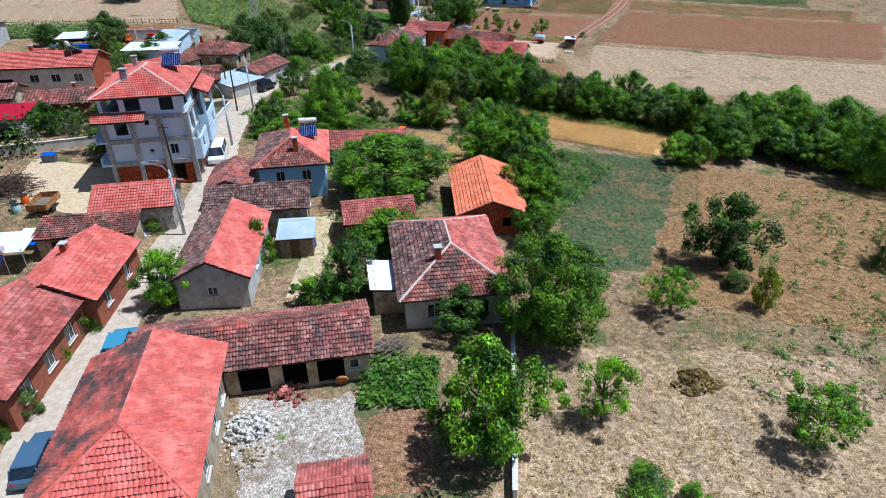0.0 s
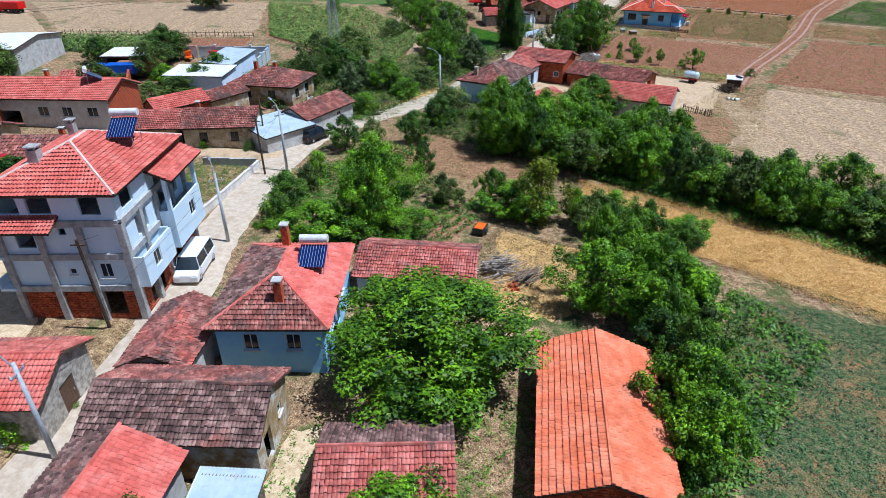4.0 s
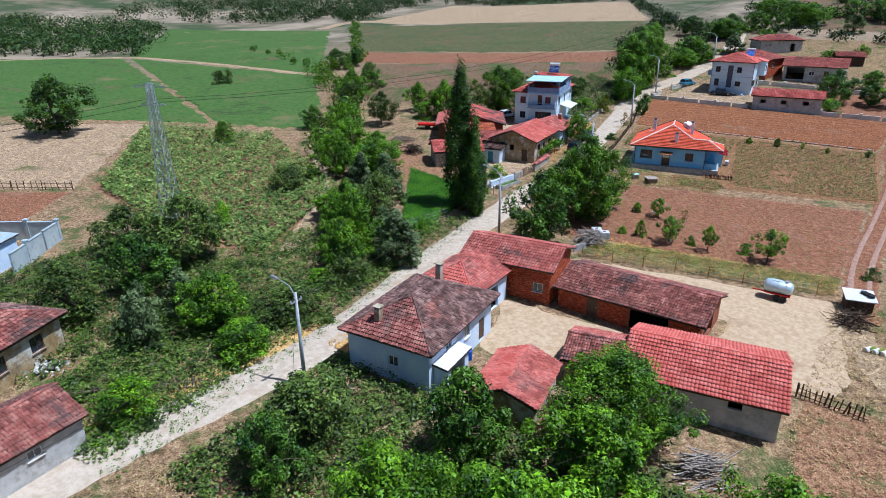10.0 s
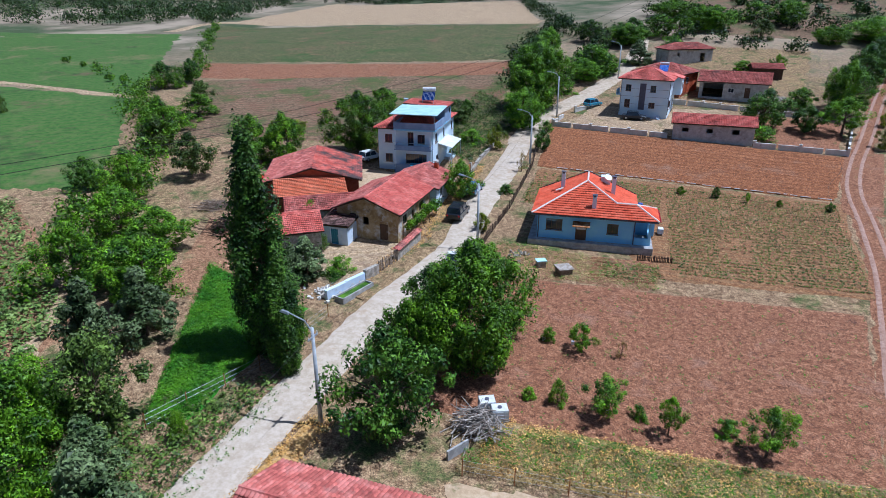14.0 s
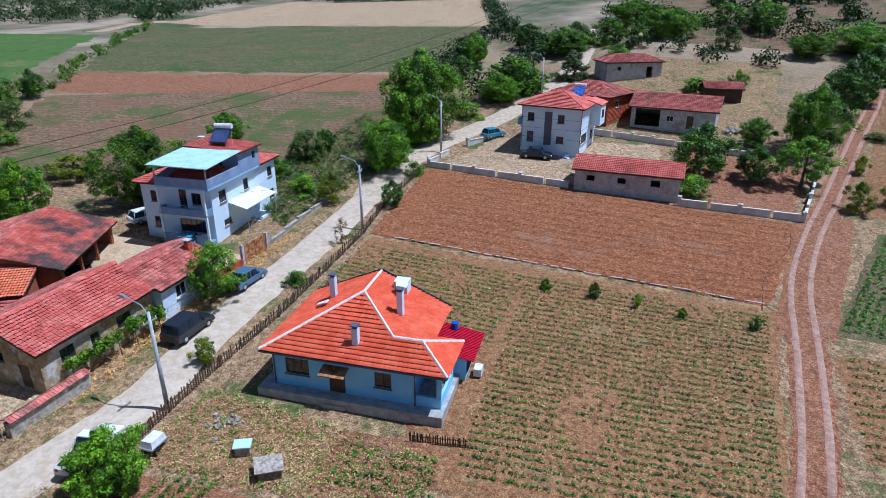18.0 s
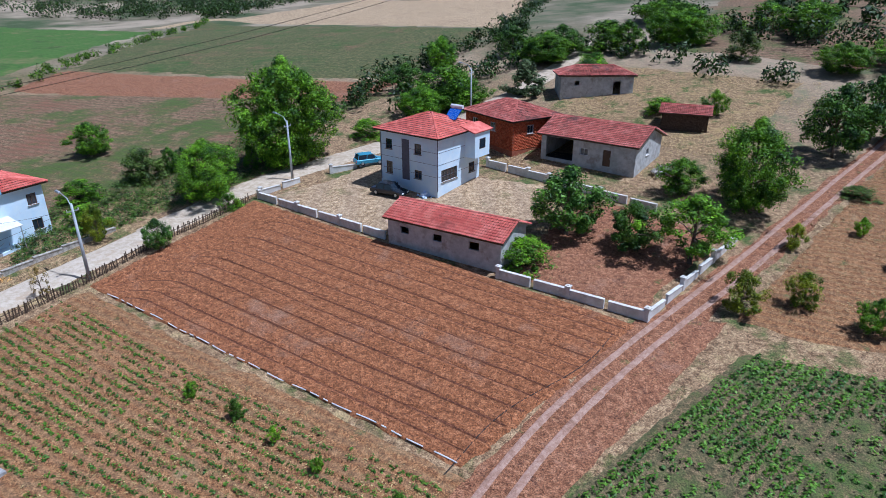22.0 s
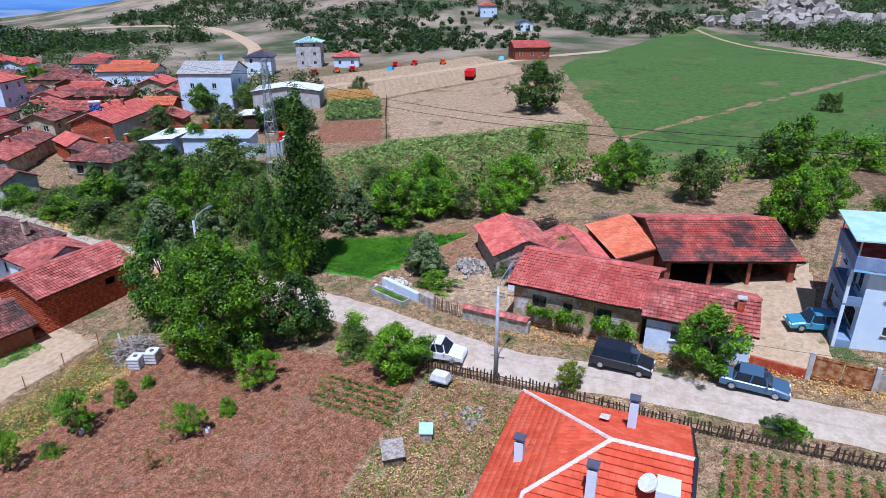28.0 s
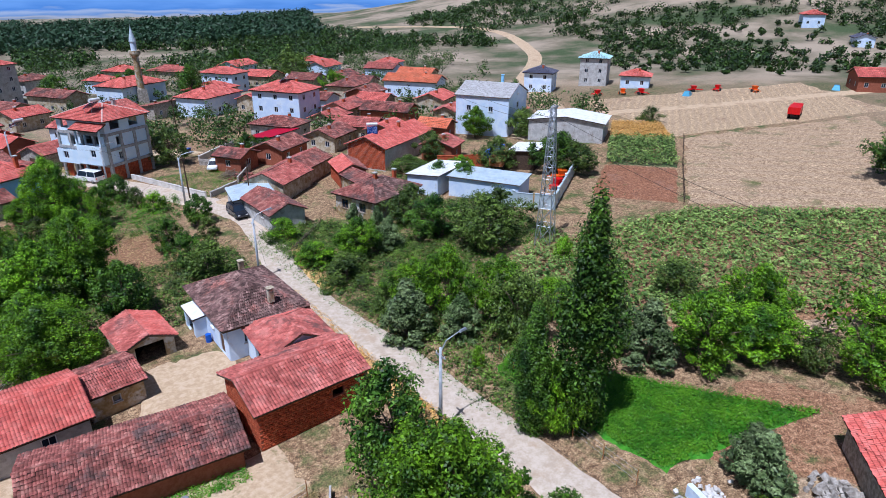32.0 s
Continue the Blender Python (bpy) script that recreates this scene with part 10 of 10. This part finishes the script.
plant_mesh("meadow_grass", "tall bright green meadow grass", inside([(-73, 142), (-70.8, 143.4), (-71.6, 159.2), (-85.6, 163)], R, 8000), 0.13, 9, "grass_green", 0.5, 0.26, 15, wide=0.2)
plant_mesh("dry_grass", "ripe golden grass standing in the field", inside([(-27, 88), (-2, 84), (2, 98), (-33, 97)], R, 12000), 0.09, 7, "grass_gold", 0.4, 0.3, 16, wide=0.2)
plant_mesh("dry_grass", "ripe golden grass farther along", inside([(0, 85.5), (6, 84.5), (8, 93), (3, 95)], R, 2000), 0.09, 7, "grass_gold", 0.4, 0.3, 17, wide=0.2)
plant_mesh("weeds", "bright green weeds in the garden plot", inside([(-15.4, 27), (-10.9, 29), (-12.6, 33.5), (-17.2, 31.5)], R, 500), 0.25, 9, "crop_leaf", 0.6, 0.4, 18)
plant_mesh("straw_litter", "pale dry straw lying between the bean rows", rows_in([(-42, 181.4), (-22.6, 184.4), (-22.4, 207.8), (-43.5, 206.4)], 0.74, 0.5, R, "u", 0.2, 0.12, 0.24), 0.12, 8, "grass_dry", 0.1, 0.24, 21, "straw")
plant_mesh("straw_litter", "pale dry straw between the upper bean rows", rows_in([(-60.8, 193.4), (-43.6, 194.4), (-43.6, 207.4), (-61.8, 207.4)], 0.74, 0.6, R, "u", 0.3, 0.12, 0.24), 0.12, 8, "grass_dry", 0.1, 0.24, 22, "straw")
SOWN = []


def sow(quad, n, mat, lab):
    SOWN.append(lab)
    plant_mesh("grass", lab, inside(quad, R, n), 0.11, 6, mat, 0.26, 0.24, 30 + len(SOWN), "grass", 0.22)


sow([(-6, 18), (40, 30), (40, 62), (-6, 46)], 9000, "grass_dry", "dry grass tufts between the orchard trees")
sow([(4.5, 47), (40, 52), (40, 86), (4, 84)], 5000, "grass_dry", "dry tall grass on the meadow")
sow([(-64, 100), (-52, 86), (-30, 84), (-34, 112)], 4500, "grass_dry", "dry grass and weeds beside the soil patch")
sow([(-52, 146), (-27, 150), (-26.5, 155), (-51.2, 150.6)], 4200, "grass_dry", "dry grass along the wire fence")
sow([(-52, 147), (-27, 151), (-26.5, 155), (-51.2, 150.8)], 1800, "grass_green", "green weeds along the wire fence")
sow([(-60.5, 173), (-42, 176), (-42.5, 181), (-60, 181)], 1600, "grass_dry", "dry weeds in the house garden")
sow([(-60.5, 173), (-42, 176), (-42.5, 181), (-60, 181)], 900, "grass_green", "green weeds in the house garden")
sow([(-71.6, 86), (-70.2, 86), (-66.4, 118), (-68, 118)], 700, "grass_dry", "dry grass on the road verge")
sow([(-63.4, 117), (-61, 117), (-61, 147), (-63.4, 147)], 1500, "grass_gold", "golden grass on the road verge")
sow([(-69.6, 163), (-67.2, 176), (-69.4, 205), (-70.6, 205)], 900, "grass_gold", "golden grass before the old house")
sow([(-75, 100), (-64, 98), (-66, 150), (-84, 130)], 4500, "grass_green", "green undergrowth between the trees")
sow([(-100, 105), (-76, 100), (-78, 126), (-98, 126)], 4000, "grass_green", "green weeds on the slope below the pylon")
sow([(-34, 66), (-23, 71), (-25, 82), (-35, 81)], 2200, "grass_dry", "straw strewn over the yard")
sow([(-60, 78), (-44, 68), (-36, 84), (-56, 90)], 1500, "grass_green", "weeds under the fruit trees")
sow([(-49, 139.6), (-37, 139.2), (-37, 141.2), (-49, 142.2)], 1500, "grass_green", "green weeds along the barn wall")
sow([(-51, 147), (-27, 150.2), (-26.5, 154.6), (-51, 152)], 1300, "grass_gold", "tawny grass along the wire fence")
sow([(-72, 64), (-60.6, 64), (-66.5, 78), (-76, 74)], 1500, "grass_green", "weeds in the walled garden")
sow([(-14, 235), (38, 238), (38, 298), (-2, 288)], 7000, "grass_dry", "dry grass in the northern orchard")
sow([(-72, 206), (-84, 214), (-86, 262), (-70, 244)], 4500, "grass_green", "green weeds on the slope beside the road")
sow([(-62.6, 150), (-60, 150), (-60.6, 170), (-63, 170)], 500, "grass_dry", "dry weeds at the orchard edge")
sow([(-50, 151), (-27, 156), (-24, 178), (-60, 172)], 420, "grass_green", "scattered weeds on the tilled soil")
sow([(-50, 252), (-15, 250), (-14, 300), (-50, 300)], 5000, "grass_dry", "dry grass behind the barns")
sow([(-62, 29), (-42, 30), (-52, 41), (-60, 40)], 900, "grass_dry", "dry weeds in the dusty yard")
sow([(-34, 42), (-22, 36), (-14, 60), (-30, 66)], 1800, "grass_green", "weeds between the barns")
sow([(-30, 117), (-16, 118), (-20, 150), (-27, 150)], 2400, "grass_dry", "dry weeds beside the dirt yard")


for k, (quad, n, lab) in enumerate((
        ([(-76, 100), (-66, 98), (-67.5, 150), (-86, 132)], 2600, "green undergrowth along the road"),
        ([(-62, 76), (-44, 68), (-36, 84), (-58, 90)], 650, "green undergrowth among the garden trees"),
        ([(-62, 100), (-30, 99), (-30, 116), (-61.6, 117)], 2600, "undergrowth below the tree belt"),
        ([(-34, 98.5), (30, 90), (32, 98), (-30, 106)], 2600, "undergrowth below the eastern tree belt"),
        ([(-100, 105), (-78, 100), (-80, 124), (-98, 124)], 1500, "rank weeds on the slope below the pylon"),
        ([(-18, 60), (-10, 55), (-6, 78), (-16, 84)], 900, "undergrowth beside the green crop"),
        ([(-72, 206), (-84, 214), (-86, 250), (-71.5, 240)], 1300, "rank weeds on the slope beside the road"),
        ([(8, 36), (34, 42), (34, 84), (12, 80)], 420, "weeds scattered over the eastern meadow"))):
    plant_mesh("undergrowth", lab, inside(quad, R, n), 0.22, 16, ("leaf_olive", "crop_leaf")[k % 2], 0.6, 0.5, 80 + k, "undergrowth")


def woods(name, label, spots, mat, seed, leaf=1.0, per=46):
    """Far trees and hedges: spots are (x, y, height, width)."""
    rng = np.random.default_rng(seed)
    C, Rr = [], []
    for x, y, h, w in spots:
        z = land(x, y)
        for _ in range(5):
            C.append((x + rng.normal(0, w * 0.22), y + rng.normal(0, w * 0.22), z + h * (0.25 + 0.5 * rng.random())))
            Rr.append(w * 0.3)
    v, f = leaf_cloud(rng, np.array(C), np.array(Rr), per // 5, leaf)
    ob = new(name, raw_mesh(name, v, f, mat))
    tagged(ob, label, "woods", kind="stuff")


def spread_over(corners, n, h, w, clump=0.0, seed=3):
    rng = np.random.default_rng(seed)
    pts = inside(corners, rng, n * 4)
    keep = [p for p in pts if not clump or noise.noise(Vector((p[0] * 0.012, p[1] * 0.012, seed))) > -0.1 + clump * 0.3][:n]
    return [(p[0], p[1], h * (0.6 + 0.8 * rng.random()), w * (0.6 + 0.8 * rng.random())) for p in keep]


def hedge(line, gap, h, w, seed=5):
    rng = np.random.default_rng(seed)
    out = []
    for (x0, y0), (x1, y1) in zip(line, line[1:]):
        n = max(1, int(math.hypot(x1 - x0, y1 - y0) / gap))
        out += [(x0 + (x1 - x0) * i / n + rng.normal(0, 1), y0 + (y1 - y0) * i / n + rng.normal(0, 1), h * (0.5 + 0.8 * rng.random()), w * (0.6 + 0.7 * rng.random())) for i in range(n)]
    return out


def clear_of_houses(spots):
    return [q for q in spots if all(math.hypot(q[0] - x, q[1] - y) > r + q[3] * 0.35 for x, y, r in HOUSES)]


woods("far_hedge", "hedgerow trees between the far fields", hedge([(-94, 152), (-108, 168), (-124, 197), (-142, 208), (-156, 222), (-158, 242)], 2.4, 4.5, 5.5) + hedge([(-158, 242), (-176, 264), (-262, 372)], 5, 2.5, 4) + hedge([(-210, 250), (-150, 221)], 9, 2.5, 3.5), "leaf_round", 41, 0.4, 190)
woods("hill_hedge", "dark hedge trees along the hill", hedge([(-90, 336), (-66, 300), (-70, 262)], 2.6, 5, 6) + hedge([(-84, 335), (-88, 300), (-80, 256)], 2.6, 4.5, 6) + hedge([(-264, 480), (-200, 462), (-130, 444), (-92, 346)], 5, 4, 6) + hedge([(-60, 350), (-20, 322), (30, 318), (70, 330)], 3.0, 6, 8) + hedge([(-64, 310), (-40, 306), (-14, 296)], 4.0, 4, 6), "leaf_far", 42, 0.55, 150)
woods("north_woods", "woods on the northern hill", spread_over([(-420, 330), (-262, 376), (-300, 560), (-520, 560)], 420, 7, 11, 0.0, 4) + spread_over([(-270, 485), (-60, 430), (0, 640), (-300, 660)], 330, 7, 11, 0.1, 5) + spread_over([(-40, 345), (110, 320), (180, 480), (-40, 480)], 210, 4.5, 6, 0.05, 6), "leaf_far", 43, 0.9, 130)
woods("rock_scrub", "dense dark scrub round the rocky hill", [q for q in spread_over([(-236, 222), (-412, 134), (-560, 210), (-350, 318)], 560, 4.5, 9, 0.0, 8) if math.hypot(q[0] + 396, q[1] - 182) > 27], "leaf_far", 44, 0.8, 130)
woods("west_scrub", "scattered scrub on the western hills", spread_over([(-250, 120), (-240, -60), (-700, -160), (-700, 200)], 950, 3.5, 6, 0.22, 9) + spread_over([(-420, 100), (-420, -20), (-760, -60), (-760, 260)], 600, 5.5, 10, 0.0, 10) + spread_over([(-250, 100), (-205, 40), (-300, -30), (-400, 60)], 160, 2.5, 4, 0.0, 19), "leaf_far", 45, 1.0, 65)
woods("village_trees", "dark green trees scattered among the village houses", clear_of_houses(spread_over([(-76, 62), (-160, 84), (-165, -20), (-50, -20)], 330, 5, 5.5, 0.0, 17) + spread_over([(-30, -20), (-190, 0), (-240, -120), (-30, -120)], 330, 6, 7, 0.0, 11)), "leaf_far", 46, 0.5, 140)
woods("pine_forest", "dark pine forest on a distant ridge", spread_over([(40, -250), (-230, -215), (-360, -520), (160, -700)], 2300, 8, 11, 0.0, 12), "leaf_pine", 47, 2.0, 60)
woods("valley_trees", "trees and gardens in the valley", clear_of_houses(spread_over([(-60, -120), (-230, -60), (-420, -240), (-60, -230)], 520, 5, 8, 0.12, 13)) + spread_over([(-240, -60), (-700, -120), (-900, -420), (-380, -300)], 620, 5, 9, 0.2, 14), "leaf_far", 48, 1.2, 80)


def rock_hill():
    rng = np.random.default_rng(21)
    s = Shape()
    cx, cy = -396, 182
    for i in range(420):
        q = rng.normal(0, 1, 2) * np.array([9, 16])
        k = 1.6 + 3.2 * rng.random()
        z = land(cx + q[0], cy + q[1]) + 2 + 15 * math.exp(-(q[0] ** 2 / 120 + q[1] ** 2 / 300)) * rng.random()
        s.box((cx + q[0], cy + q[1], z), (k, k * 0.8, k), Euler(tuple(rng.random(3) * 3)).to_matrix(), 0.7)
    ob = new("rock_outcrop", s.mesh("rock_outcrop", "stone"))
    tagged(ob, "pale grey rocky outcrop on a scrubby hill", "rocks", kind="stuff")


rock_hill()


def vines():
    rng = np.random.default_rng(31)
    for y0, y1 in ((177.0, 181.6), (182.6, 185.6)):
        ob = thing("grape_vine", "green grape vine trained along the old house wall", "vine", Matrix.Identity(4), "vines")
        c = np.column_stack([np.full(26, -69.4) + rng.normal(0, 0.25, 26), y0 + (y1 - y0) * rng.random(26), np.array([land(-69.4, y0)] * 26) + 1.3 + 0.9 * rng.random(26)])
        v, f = leaf_cloud(rng, c, np.full(26, 0.42), 60, 0.2)
        part("leaves", raw_mesh("leaves", v, f, "leaf_round"), "leaf_round", ob)
        for y in (y0 + 0.3, y1 - 0.3):
            part("stem", Shape().tube((-69.3, y, land(-69.3, y) - 0.1), (-69.5, y, land(-69.3, y) + 1.6), 0.05, 0.03, 6), "bark", ob)


vines()


def mountains():
    # backdrop band that glows by itself, with the distance haze put into its colours
    m = bpy.data.materials.new("painted_haze")
    m.use_nodes = True
    n, l = m.node_tree.nodes, m.node_tree.links
    n.clear()
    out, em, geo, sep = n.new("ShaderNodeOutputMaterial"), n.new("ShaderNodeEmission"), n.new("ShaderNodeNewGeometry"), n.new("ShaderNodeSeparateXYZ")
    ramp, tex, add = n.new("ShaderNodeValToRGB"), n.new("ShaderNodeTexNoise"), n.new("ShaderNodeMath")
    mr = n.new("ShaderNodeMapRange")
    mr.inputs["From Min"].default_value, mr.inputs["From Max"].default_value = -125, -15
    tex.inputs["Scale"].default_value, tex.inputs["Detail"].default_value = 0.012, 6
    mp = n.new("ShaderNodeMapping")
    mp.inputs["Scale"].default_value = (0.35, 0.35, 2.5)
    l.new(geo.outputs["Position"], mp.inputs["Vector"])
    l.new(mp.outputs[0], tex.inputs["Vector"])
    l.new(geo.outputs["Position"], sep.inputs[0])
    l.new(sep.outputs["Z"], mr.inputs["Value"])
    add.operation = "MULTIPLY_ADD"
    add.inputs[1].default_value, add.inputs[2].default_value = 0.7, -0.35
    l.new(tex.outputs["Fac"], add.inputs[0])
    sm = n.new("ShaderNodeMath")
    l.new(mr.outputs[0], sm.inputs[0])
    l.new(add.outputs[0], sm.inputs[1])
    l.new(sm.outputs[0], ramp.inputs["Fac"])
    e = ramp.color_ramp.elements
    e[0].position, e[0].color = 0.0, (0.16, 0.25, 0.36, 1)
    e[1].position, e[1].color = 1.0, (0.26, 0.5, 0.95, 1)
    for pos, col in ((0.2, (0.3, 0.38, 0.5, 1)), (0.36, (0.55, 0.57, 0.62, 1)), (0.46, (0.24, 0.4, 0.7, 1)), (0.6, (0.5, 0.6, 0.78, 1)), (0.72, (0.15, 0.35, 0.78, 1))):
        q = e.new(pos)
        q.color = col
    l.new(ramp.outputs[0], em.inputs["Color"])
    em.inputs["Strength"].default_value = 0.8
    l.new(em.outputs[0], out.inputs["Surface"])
    MAT["haze"] = m
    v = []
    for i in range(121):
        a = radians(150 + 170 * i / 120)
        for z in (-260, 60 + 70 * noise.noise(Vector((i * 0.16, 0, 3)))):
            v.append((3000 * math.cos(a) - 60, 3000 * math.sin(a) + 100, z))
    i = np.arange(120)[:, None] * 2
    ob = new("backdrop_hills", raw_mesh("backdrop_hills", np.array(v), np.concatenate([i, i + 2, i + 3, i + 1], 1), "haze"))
    tagged(ob, "glowing backdrop with a hazy blue plain and mountains painted on", "backdrop", kind="structure")


mountains()
